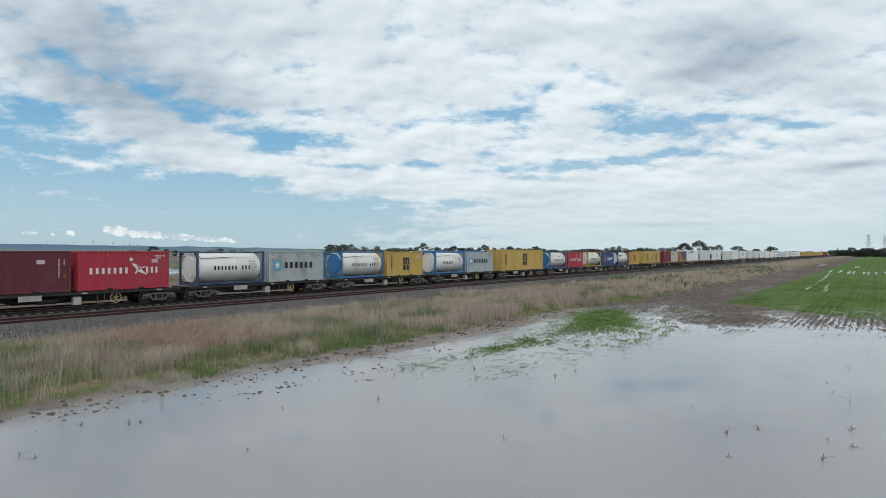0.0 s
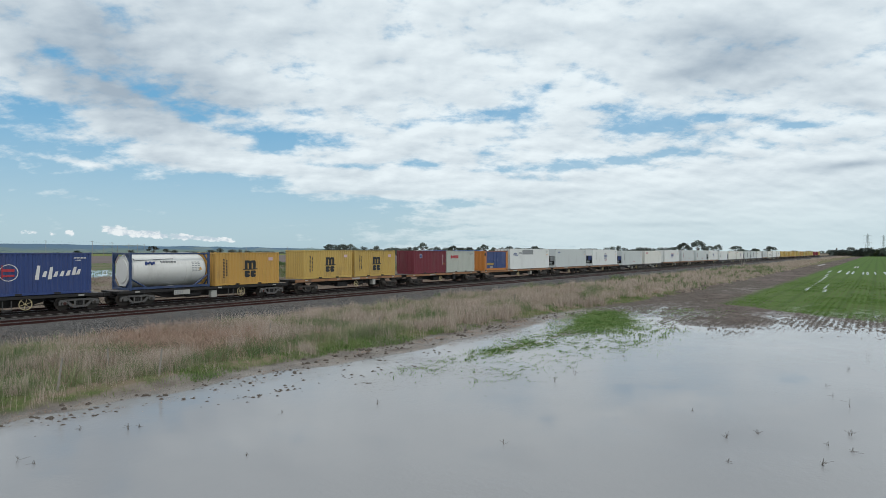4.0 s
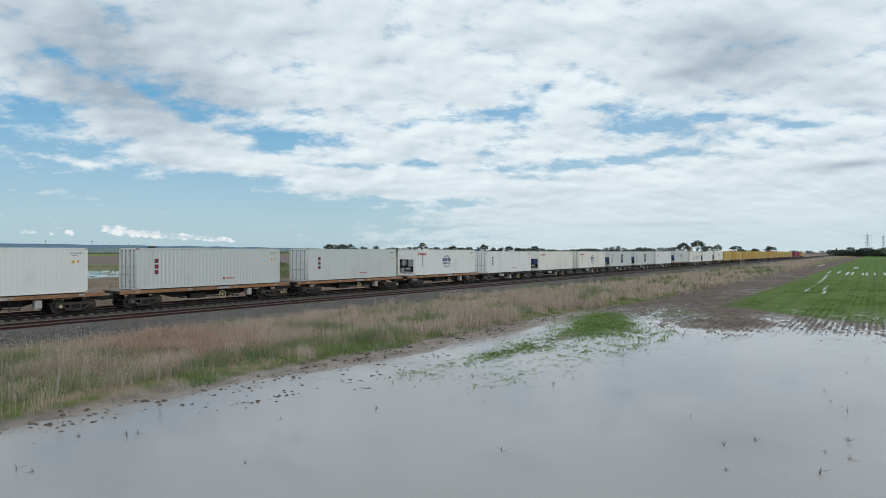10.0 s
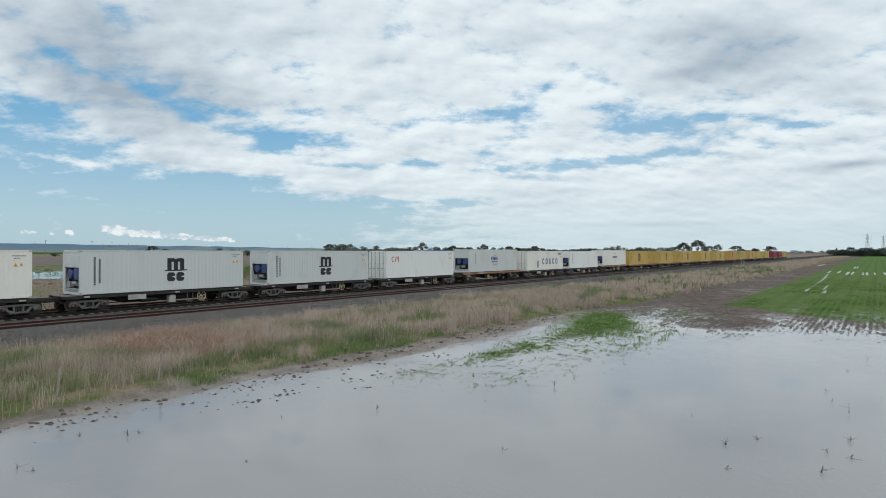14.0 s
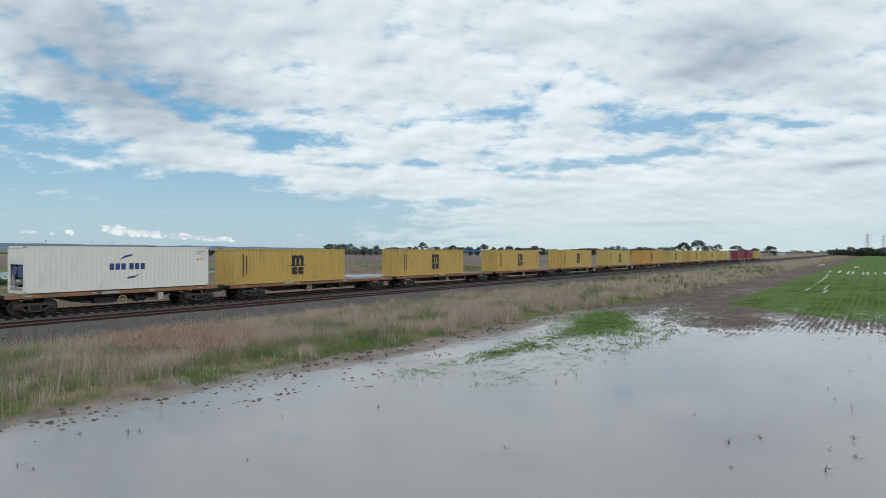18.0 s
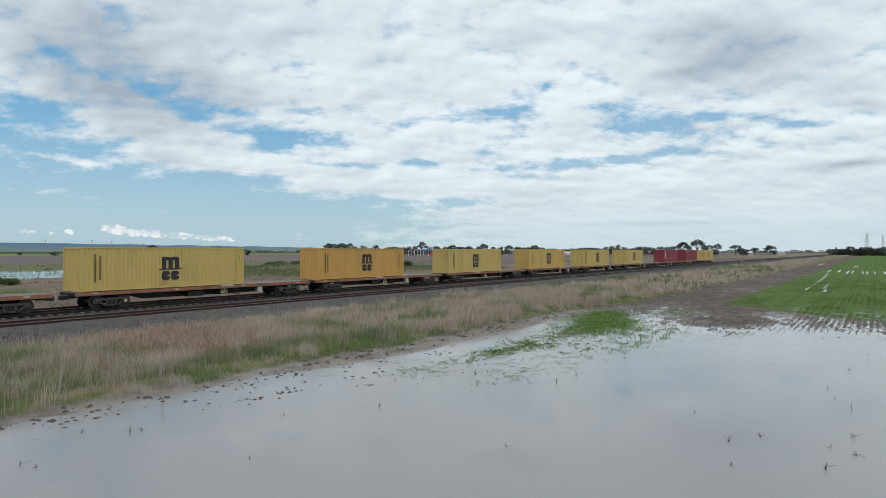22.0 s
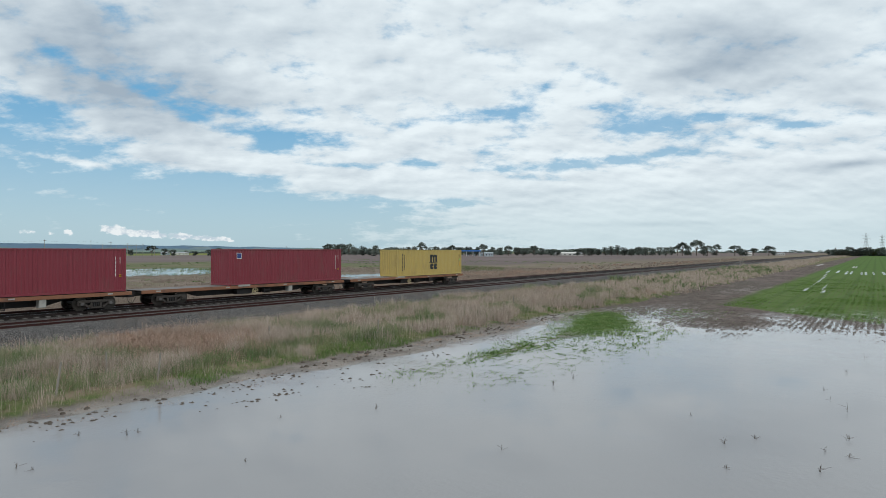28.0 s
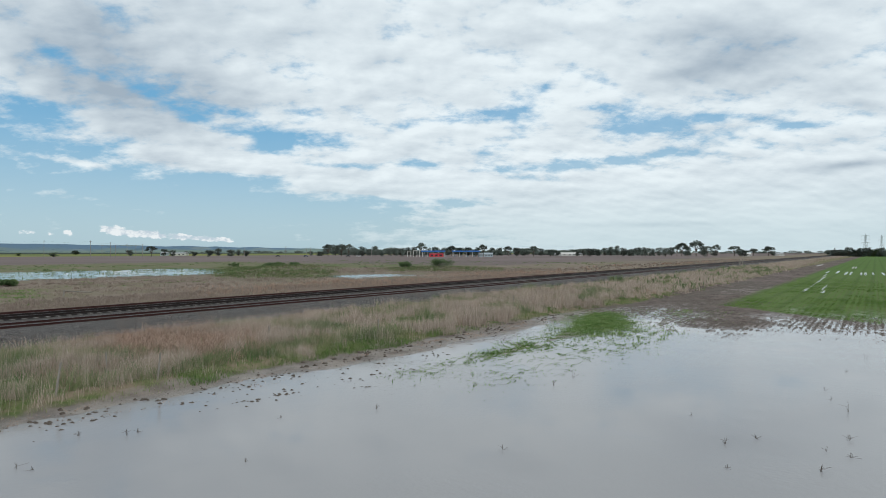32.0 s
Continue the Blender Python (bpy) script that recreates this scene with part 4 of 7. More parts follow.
sow("tussock_grass", "dull green tussocks in the verge", SEDGE, [
    (3, 28, 21, 33.4, 150000, 0.62, 0.011, 0.9, sedge), (28, 70, 20, 34, 120000, 0.72, 0.018, 0.7, sedge), (70, 200, 17, 34.6, 30000, 0.85, 0.07, 0.6, sedge)])


def far_tan(x, y):
    return smooth(y, 47.2, 48.8) * (height(x, y) > 0.30) * (0.25 + 0.75 * smooth(fbm(x * 0.12, y * 0.2 + 7), 0.32, 0.6))


sow("dry_grass", "pale dry grass beyond the railway", FARSTRAW, [
    (8, 110, 47, 62, 150000, 0.40, 0.026, 0.9, far_tan), (20, 150, 60, 118, 160000, 0.32, 0.040, 1.0, far_tan), (110, 420, 47, 75, 30000, 0.45, 0.10, 0.7, far_tan)])
sow("russet_grass", "reddish dead grass beyond the railway", RUSTY, [
    (30, 130, 48, 76, 120000, 0.48, 0.032, 0.7, lambda x, y: far_tan(x, y) * smooth(x, 34, 48) * np.exp(-((y - 60) / 9.0) ** 2) * (0.3 + 0.7 * smooth(fbm(x * 0.08 + 3, y * 0.12), 0.40, 0.58))),
    (110, 420, 47, 70, 8000, 0.6, 0.16, 0.5, lambda x, y: far_tan(x, y) * smooth(fbm(x * 0.03 + 3, y * 0.08), 0.45, 0.6))])


def box_spot(x, y, d0, d1, s0, s1):
    """1 inside a stretch of depth and of sideways share, seen along the view axis."""
    c, n = math.cos(radians(PHI)), math.sin(radians(PHI))
    d = np.maximum(x * c + y * n, 1.0)
    side = (x * n - y * c) / d
    e = (s1 - s0) * 0.22
    return smooth(d, d0 - 8, d0 + 12) * (1 - smooth(d, d1 - 25, d1 + 10)) * smooth(side, s0 - e, s0 + e) * (1 - smooth(side, s1 - e, s1 + e))


def mound(x, y):
    return box_spot(x, y, 106, 185, -0.37, -0.19) + 0.9 * box_spot(x, y, 140, 178, -0.085, 0.085) + 0.5 * box_spot(x, y, 74, 88, -0.75, -0.70)


sow("green_scrub", "green marsh herbs on low mounds beyond the railway", HERB, [
    (30, 170, 60, 170, 420000, 0.50, 0.06, 1.1, lambda x, y: np.clip(mound(x, y) * 1.2 - 0.1, 0, 1) * (0.25 + 0.75 * smooth(fbm(x * 0.2, y * 0.2), 0.34, 0.56)))])
sow("marsh_grass", "yellow green tussocks beyond the railway", MARSHGREEN, [
    (14, 40, 56, 82, 60000, 0.30, 0.035, 1.0, lambda x, y: np.clip(1.3 * box_spot(x, y, 56, 70, -0.78, -0.67), 0, 1) * smooth(fbm(x * 0.3, y * 0.3), 0.36, 0.55))])
sow("pond_reeds", "sparse dark reeds standing in the far pond", SEDGE, [
    (20, 110, 106, 178, 220000, 0.40, 0.085, 0.5, lambda x, y: (height(x, y) < 0.2) * 0.34 * (0.25 + smooth(fbm(x * 0.3, y * 0.5), 0.42, 0.6)))])
sow("marsh_grass", "dull green marsh grass round the ponds", SEDGE, [
    (20, 260, 80, 240, 40000, 0.25, 0.14, 0.8, lambda x, y: (height(x, y) > 0.24) * smooth(fbm(x * 0.05, y * 0.07 + 2), 0.42, 0.6))])


def drowned(x, y):
    off = np.abs(y - shoal(x) - 0.9 * (fbm(x * 0.5, y * 0 + 2.0) - 0.5))
    core = np.exp(-((x - 41.0) / 6.0) ** 2 - (off / 2.3) ** 2)
    tail = 0.85 * np.exp(-(off / (0.7 + 0.8 * smooth(x, 24, 34))) ** 2) * smooth(x, 17.5, 22) * (1 - smooth(x, 36, 42))
    low = y - shoal(x)
    loose = 0.52 * np.exp(-((low + 3.0) / 1.9) ** 2) * smooth(x, 17, 22) * (1 - smooth(x, 38, 47)) + 0.42 * np.exp(-((x - 51) / 5.0) ** 2 - ((y - 13.5) / 3.0) ** 2)
    spots = fbm(x * 3.3, y * 5.7 + 4, 4)
    return np.clip(1.5 * core - 0.1, 0, 1) * (0.25 + 0.75 * smooth(spots + 0.35 * core, 0.42, 0.56)) + np.clip(tail * 1.4, 0, 1) * smooth(spots, 0.46, 0.55) * (1 - core) + loose * smooth(spots, 0.56, 0.62)


sow("drowned_grass", "short green grass standing in shallow flood water", MARSHGREEN, [(14, 30, 9, 19, 110000, 0.125, 0.026, 1.6, drowned), (28, 54, 8, 21, 220000, 0.12, 0.036, 1.6, drowned)])


def crop_area(x, y):
    edge = np.minimum(11.6, 11.6 - np.maximum(59.4 - x, 0) * 1.37)
    return smooth(edge - y, -0.5, 1.2) * (1 - smooth(x, 92, 138)) * (0.35 + 0.65 * (np.abs((y * 2.0) % 1.0 - 0.5) < 0.24)) * (height(x, y) > 0.0) * (0.2 + 0.8 * smooth(fbm(x * 0.15, y * 0.3), 0.38, 0.55))


sow("young_crop", "rows of young green cereal crop in wet soil", SPROUT, [(46, 75, -9, 12, 190000, 0.11, 0.022, 1.2, crop_area), (75, 140, -12, 12, 130000, 0.12, 0.045, 1.2, crop_area)])


def strand(x, y):
    e = verge_edge(x)
    return (np.exp(-((y - e + 0.5) / 0.5) ** 2) * 0.7 + 0.5 * np.exp(-((y - e + 1.5) / 0.7) ** 2)) * smooth(fbm(x * 0.9 + 4, y * 2.0), 0.52, 0.62) * (1 - smooth(x, 40, 60))


sow("drift_litter", "flattened dead stalks washed along the waterline", RUSTY, [(5, 60, 17, 22, 70000, 0.09, 0.016, 2.6, strand)])


# ---- clods, dead weeds, fence posts ----
def lumps(places, name, label):
    vs, fs, o = [], [], 0
    rnd = random.Random(3)
    for x, y, r in places:
        r *= 0.9
        z = float(height(np.array([x]), np.array([y]))[0])
        n = 7
        ring = []
        for k, (u, f) in enumerate(((-0.3, 1.1), (0.45, 0.85), (0.9, 0.35))):
            for i in range(n):
                a = 2 * math.pi * i / n + 0.3 * k
                q = r * f * rnd.uniform(0.7, 1.25)
                ring.append((x + q * (1.1 * math.cos(a) + 0.4 * math.sin(a)), y + q * (0.7 * math.sin(a) - 0.8 * math.cos(a)), max(z, -0.02) + u * r * rnd.uniform(0.7, 1.2)))
        vs.extend(ring)
        for k in range(2):
            for i in range(n):
                j = (i + 1) % n
                fs.append((o + k * n + i, o + k * n + j, o + (k + 1) * n + j, o + (k + 1) * n + i))
        fs.append(tuple(o + 2 * n + i for i in range(n)))
        o += 3 * n
    s = Shape()
    s.v, s.f = vs, fs
    return thing(name, label, "mud", kind="stuff", me=s.mesh(name), material=CLOD)


def clod_places():
    rnd = random.Random(8)
    out = []
    # heaps of a few clods each: place, reach, number
    for x, y, r, n in ((12.5, 17.2, 0.14, 6), (12.9, 16.9, 0.14, 6), (13.9, 16.9, 0.34, 16), (12.7, 18.9, 0.12, 4), (11.4, 18.5, 0.16, 5), (13.9, 19.0, 0.4, 12), (8.1, 19.1, 0.3, 10), (7.7, 19.4, 0.2, 8), (7.6, 19.9, 0.2, 6),
                       (8.8, 19.6, 0.2, 6), (9.0, 19.0, 0.15, 4), (18.3, 18.4, 0.12, 5), (18.4, 16.7, 0.10, 4), (16.4, 15.4, 0.12, 5), (19.9, 16.2, 0.3, 9), (23.4, 17.1, 0.5, 14), (17.2, 16.7, 0.3, 8), (15.9, 19.2, 0.4, 10), (20.5, 18.9, 0.3, 7)):
        for i in range(n):
            out.append((x + rnd.gauss(0, r), y + rnd.gauss(0, r), rnd.uniform(0.025, 0.075)))
    for i in range(420):
        x = rnd.uniform(5, 46)
        out.append((x, 20.3 + rnd.gauss(-0.45, 0.55), 0.014 + 0.09 * rnd.random() ** 3))
    for i in range(240):
        out.append((rnd.uniform(10, 34), 18.0 + rnd.gauss(0, 1.0), 0.012 + 0.06 * rnd.random() ** 3))
    for i in range(900):
        x, y = rnd.uniform(38, 66), rnd.uniform(-3, 17)
        if rnd.random() < math.exp(-((x - 48 - 0.5 * max(0, 4 - y) - 0.5 * max(0, y - 12)) / 4.2) ** 2):
            out.append((x, y, rnd.uniform(0.015, 0.05)))
    return out


def crumbs():
    """Small clods in the old drill rows, where the flood thins out into mud."""
    rs = np.random.RandomState(19)
    n = 60000
    x, row = rs.uniform(36, 66, n), rs.randint(-9, 56, n) * 0.36
    y = row + rs.randn(n) * 0.06
    shore = 46.5 + 2.5 * (1 - smooth(y, 5.0, 7.0)) - 2.5 * np.exp(-((y - 7.6) / 1.8) ** 2) + 4.0 * smooth(y, 11.0, 14.0)
    keep = np.exp(-((x - shore) / 4.5) ** 2) * (0.2 + 0.8 * smooth(fbm(x * 0.7, y * 0.9), 0.38, 0.55)) + 0.22 * smooth(x, 46, 52) * smooth(y, 7, 11) * (1 - smooth(y, 17, 20))
    keep = keep * (1 - np.exp(-((x - 41.0) / 5.0) ** 2 - ((y - shoal(x)) / 2.0) ** 2))
    ok = rs.rand(n) < keep
    x, y = x[ok], y[ok]
    # loose clods over the drying mud beyond
    fx, fy = rs.uniform(48, 110, 26000), rs.uniform(8, 21, 26000)
    ok = (rs.rand(26000) < smooth(fx, 48, 56) * smooth(fbm(fx * 0.4, fy * 0.6), 0.36, 0.56)) & (fy > 12.0 - 1.3 * np.maximum(59.4 - fx, 0)) & (fy < verge_edge(fx))
    x, y = np.concatenate([x, fx[ok]]), np.concatenate([y, fy[ok]])
    n = len(x)
    z = np.maximum(height(x, y), -0.015)
    r = (0.025 + 0.06 * rs.rand(n) ** 2) * (1 + smooth(x, 55, 100))
    a = rs.rand(n, 1) * 6.28 + np.arange(6)[None] * 1.047
    q = r[:, None] * (0.7 + 0.6 * rs.rand(n, 6))
    v = np.empty((n, 7, 3))
    v[:, :6, 0], v[:, :6, 1], v[:, :6, 2] = x[:, None] + q * np.cos(a) * 1.5, y[:, None] + q * np.sin(a), z[:, None] - 0.02
    v[:, 6] = np.stack([x, y, z + r * (0.5 + 0.5 * rs.rand(n))], -1)
    o = (np.arange(n) * 7)[:, None]
    f = np.concatenate([o + np.array([[i, (i + 1) % 6, 6]]) for i in range(6)])
    thing("mud_crumbs", "small dark crumbs of wet soil in drowned drill rows", "mud", kind="stuff", me=bulk("mud_crumbs", v.reshape(-1, 3), f), material=CLOD)


crumbs()
lumps(clod_places(), "mud_clods", "dark wet clods of mud along the waterline")
LITTER = random.Random(21)


def weed(x, y, h, n):
    plant_ = thing("dead_weed", "thin dead brown weed standing in the flood water", "weed", "dead weeds in the water", at=(x, y, 0.0))
    for i in range(n):
        s = Shape()
        a, t = LITTER.uniform(0, 6.28), LITTER.uniform(0.1, 0.9)
        pts = [Vector((0, 0, -0.25))]
        tip = Vector((math.cos(a) * t * h * 0.26, math.sin(a) * t * h * 0.26, h * LITTER.uniform(0.6, 1.2)))
        for k in (0.4, 0.75, 1.0):
            pts.append(pts[0].lerp(tip, k) + Vector((LITTER.gauss(0, 0.015), LITTER.gauss(0, 0.015), 0.0)))
        for j, (p, q) in enumerate(zip(pts, pts[1:])):
            s.tube(p, q, 0.006 - 0.0012 * j, 4, 0.0048 - 0.0012 * j)
        fork = pts[2]
        s.tube(fork, fork + Vector((LITTER.gauss(0, 0.09), LITTER.gauss(0, 0.09), h * 0.28)), 0.0035, 4, 0.002)
        part("stem", s.mesh("weed_stem"), TWIG, plant_)


for x, y, h, n in ((14.4, 12.9, 0.35, 3), (20.8, 9.8, 0.45, 4), (22.4, 9.7, 0.5, 3), (13.3, 7.7, 0.22, 3), (25.7, 1.5, 0.3, 3), (22.7, 0.7, 0.5, 3), (16.2, 1.0, 0.28, 7), (17.1, 3.2, 0.3, 6), (18.0, 2.6, 0.25, 5), (19.3, 0.6, 0.3, 6), (8.4, 16.6, 0.35, 5), (8.7, 16.6, 0.2, 4),
                   (17.9, 1.0, 0.25, 3), (17.7, 0.5, 0.2, 5), (9.0, 12.2, 0.15, 3), (5.6, 16.1, 0.25, 4), (5.8, 15.7, 0.2, 4), (15.2, 2.8, 0.15, 5), (24.0, 1.2, 0.3, 2), (30.0, 1.0, 0.4, 3), (34.0, 0.4, 0.5, 2), (27.5, 9.5, 0.2, 3), (19.5, 4.6, 0.15, 2), (33.0, 6.0, 0.2, 2), (7.6, 17.6, 0.25, 4), (12.0, 14.6, 0.15, 3)):
    weed(x, y, h * 0.55, n)


def fence_post(x, y, h, lean, r=0.045, label="leaning grey timber fence post in the grass"):
    s = Shape()
    s.tube((0, 0, -0.4), (lean * h, 0.02, h), r, 8, r * 0.85)
    thing("fence_post", label, "fence post", "old fence posts", me=s.mesh("fence_post", True), material=TIMBER, at=(x, y, float(height(np.array([x]), np.array([y]))[0])))


for x, y, h, lean in ((11.9, 21.4, 0.98, 0.16), (8.7, 21.9, 1.05, 0.20), (11.4, 24.1, 0.85, 0.0), (20.2, 25.5, 0.8, 0.0), (24.8, 22.1, 1.0, 0.03), (43.8, 24.2, 1.1, 0.0), (206.4, 33.6, 2.3, 0.0), (199.6, 33.2, 2.4, 0.02)):
    fence_post(x, y, h, lean, 0.04 if y < 30 else 0.16)

gate = thing("broken_fence", "broken timber fence rail leaning on a post in dry grass", "fence", at=(27.4, 67.0, 0.35))
part("post", shared("broken_post", lambda s: s.tube((0, 0, -0.3), (0.15, 0, 0.75), 0.08, 8), True), TIMBER, gate)
part("rail", shared("broken_rail", lambda s: s.tube((0.1, 0.0, 0.68), (3.2, 1.0, 0.35), 0.055, 6), True), TIMBER, gate)


# ---- the train: containers ----
W, HW = 2.438, 1.219
L20, L40, H8, H9 = 6.058, 12.192, 2.591, 2.896


def corrugated(s, length, y, z0, z1, depth, pitch=0.279, flip=1.0):
    """A folded sheet along x; its outer faces lie at y, its inner ones a depth further in."""
    n = max(2, round(length / pitch))
    p = length / n
    pts = []
    for i in range(n):
        x = -length / 2 + i * p
        pts += [(x, 0.0), (x + 0.30 * p, 0.0), (x + 0.45 * p, depth), (x + 0.85 * p, depth)]
    pts.append((length / 2, 0.0))
    k = len(pts)
    s.add([(x, y + flip * d, z0) for x, d in pts] + [(x, y + flip * d, z1) for x, d in pts], [(i, i + 1, k + i + 1, k + i) for i in range(k - 1)])


def turn_z(s, a):
    c, n = math.cos(a), math.sin(a)
    s.v = [(x * c - y * n, x * n + y * c, z) for x, y, z in s.v]


def frame_of(s, L, H, post=0.12):
    for x in (-1, 1):
        for y in (-1, 1):
            a, b = sorted((x * L / 2, x * (L / 2 - post)))
            c, d = sorted((y * HW, y * (HW - 0.09)))
            s.box(a, b, c, d, 0.16, H - 0.12)
        a, b = sorted((x * (L / 2 - 0.01), x * (L / 2 - 0.11)))
        s.box(a, b, -HW + 0.09, HW - 0.09, 0.02, 0.17)
        s.box(a, b, -HW + 0.09, HW - 0.09, H - 0.13, H - 0.02)
    for y in (-1, 1):
        c, d = sorted((y * (HW - 0.004), y * (HW - 0.07)))
        s.box(-L / 2 + post, L / 2 - post, c, d, 0.03, 0.17)
        s.box(-L / 2 + post, L / 2 - post, c, d, H - 0.09, H - 0.015)


def casting(s):
    s.block(-0.089, 0.089, -0.081, 0.081, 0.0, 0.118, 0.012)


def place_castings(box, L, H, material):
    me = shared("corner_casting", casting)
    for x in (-1, 1):
        for y in (-1, 1):
            for z in (0.0, H - 0.118):
                part("corner_casting", me, material, box, at=(x * (L / 2 - 0.085), y * (HW - 0.077), z))


def door_leaf(s, H):
    s.box(-0.03, 0.0, 0.02, 1.10, 0.19, H - 0.15)
    for i in range(4):
        z = 0.30 + i * (H - 0.55) / 4
        s.box(-0.045, -0.03, 0.10, 1.02, z, z + (H - 0.55) / 4 - 0.12)
    for z in (0.35, 0.95, 1.55, H - 0.4):
        s.box(-0.06, -0.02, 1.04, 1.14, z, z + 0.12)


def lock_rod(s, H):
    s.tube((-0.075, 0, 0.12), (-0.075, 0, H - 0.10), 0.024, 6)
    for z in (0.16, 0.55, H * 0.55, H - 0.18):
        s.box(-0.10, -0.03, -0.06, 0.06, z - 0.035, z + 0.035)
    s.box(-0.105, -0.08, -0.05, 0.32, 1.02, 1.07)


def doors(box, L, H, material, rods=None):
    for sgn in (-1, 1):
        m = Matrix.Translation((-L / 2 + 0.05, 0, 0)) @ Matrix.Diagonal((1, 1, 1, 1))
        leaf = part("door", shared("door_%d_%d" % (sgn, H * 100), lambda s: (door_leaf(s, H), mirror_y(s, sgn))), material, box, at=m)
        for y in (0.30, 0.82):
            part("lock_rod", shared("lock_rod_%d" % (H * 100), lambda s: lock_rod(s, H)), rods or GALV, leaf, "painted locking rod" if rods else "galvanised locking rod", at=(0, sgn * y, 0))


def mirror_y(s, sgn):
    if sgn < 0:
        s.v = [(x, -y, z) for x, y, z in s.v]


def pockets(s):
    s.box(-0.18, 0.18, -HW - 0.002, -HW + 0.05, 0.035, 0.145)


def dry_box(label, group, L, H, material, door_end=False, end_material=None):
    box = thing("shipping_container", label, "shipping container", group)
    key = "%d_%d" % (L * 100, H * 100)
    part("frame", shared("frame_" + key, lambda s: frame_of(s, L, H)), material, box)
    for y in (-1, 1):
        part("side_wall", shared("side_%d_" % y + key, lambda s: corrugated(s, L - 0.24, y * (HW - 0.014), 0.16, H - 0.08, 0.045, 0.279, -y)), material, box)

    def end_wall(s):
        corrugated(s, W - 0.18, 0, 0.16, H - 0.12, 0.045, 0.25, 1.0)
        turn_z(s, -math.pi / 2)
        s.v = [(x - L / 2 + 0.03, y, z) for x, y, z in s.v]

    def far_end(s):
        s.box(L / 2 - 0.06, L / 2 - 0.03, -HW + 0.09, HW - 0.09, 0.16, H - 0.12)
    part("end_wall", shared("far_end_" + key, far_end), material, box)
    if door_end:
        doors(box, L, H, material, material)
    else:
        part("end_wall", shared("end_" + key, end_wall), end_material or material, box)
    part("roof", shared("roof_" + key, lambda s: [s.box(-L / 2 + 0.05 + i * (L - 0.1) / 20, -L / 2 + 0.05 + (i + 0.55) * (L - 0.1) / 20, -HW + 0.06, HW - 0.06, H - 0.05, H - 0.012) for i in range(20)] + [s.box(-L / 2 + 0.05, L / 2 - 0.05, -HW + 0.05, HW - 0.05, H - 0.07, H - 0.04)]), material, box)
    if L < 7:
        # openings drawn as solid black blocks: the shade inside is put into the colour
        for x in (-1.05, 1.05):
            part("fork_pocket", shared("fork_pocket", pockets), DULLBLACK, box, "dark fork lift pocket", at=(x, 0, 0))
    place_castings(box, L, H, material)
    return box


def reefer_box(label, group, material, door_end, unit=NAVY):
    L, H = L40, H9
    box = thing("refrigerated_container", label, "shipping container", group)
    part("frame", shared("reefer_frame", lambda s: frame_of(s, L, H, 0.14)), material, box)
    for y in (-1, 1):
        part("side_wall", shared("reefer_side_%d" % y, lambda s: corrugated(s, L - 0.28, y * (HW - 0.010), 0.16, H - 0.08, 0.012, 0.30, -y)), material, box)
    part("roof", shared("reefer_roof", lambda s: s.block(-L / 2 + 0.05, L / 2 - 0.05, -HW + 0.05, HW - 0.05, H - 0.07, H - 0.012, 0.01)), material, box)
    part("end_wall", shared("reefer_far_end", lambda s: s.box(L / 2 - 0.06, L / 2 - 0.03, -HW + 0.09, HW - 0.09, 0.16, H - 0.12)), material, box)
    if door_end:
        doors(box, L, H, material)
    else:
        def bulkhead(s):
            x = -L / 2 + 0.04
            s.box(x, x + 0.05, -1.13, 1.13, 1.78, H - 0.13)
            s.box(x, x + 0.05, -1.13, 1.13, 0.17, 0.42)
            for y in (-1.13, 0.98):
                s.box(x, x + 0.05, y, y + 0.15, 0.42, 1.78)
            s.box(x - 0.02, x, -0.95, -0.15, 1.95, 2.55)
            s.box(x - 0.02, x, 0.15, 0.95, 1.95, 2.55)
        part("machinery_bulkhead", shared("machinery_bulkhead", bulkhead), material, box)
        part("machinery_recess", shared("machinery_recess", lambda s: s.box(-L / 2 + 0.34, -L / 2 + 0.36, -1.1, 1.1, 0.3, 1.85)), DULLBLACK, box, "dark machinery recess")

        def fan(s):
            s.turned([(-0.10, 0.30), (0.0, 0.36), (0.12, 0.36), (0.12, 0.10)], "x", 16, (-L / 2 + 0.18, 0.42, 1.38))
        part("condenser_fan", shared("condenser_fan", fan, True), unit, box, "round fan housing")
        part("compressor", shared("compressor", lambda s: (s.turned([(-0.3, 0.05), (-0.26, 0.16), (0.26, 0.16), (0.3, 0.05)], "y", 12, (-L / 2 + 0.20, -0.2, 0.72)), s.box(-L / 2 + 0.08, -L / 2 + 0.32, 0.35, 0.85, 0.46, 0.85)), True), GALV, box, "grey compressor")
        part("control_box", shared("control_box", lambda s: s.block(-L / 2 + 0.05, -L / 2 + 0.30, -0.85, -0.25, 1.0, 1.72, 0.02)), unit, box, "control box")
        part("grille", shared("evaporator_panel", lambda s: [s.box(-L / 2 + 0.015, -L / 2 + 0.03, -0.9, 0.9, 0.22 + i * 0.05, 0.245 + i * 0.05) for i in range(4)]), GALV, box, "slatted lower grille")
    part("bottom_rail", shared("reefer_rail", lambda s: s.box(-L / 2 + 0.15, L / 2 - 0.15, -HW - 0.003, -HW + 0.01, 0.02, 0.05)), DULLBLACK, box, "dark strip along the lower edge")
    place_castings(box, L, H, RUSTCAST)
    return box


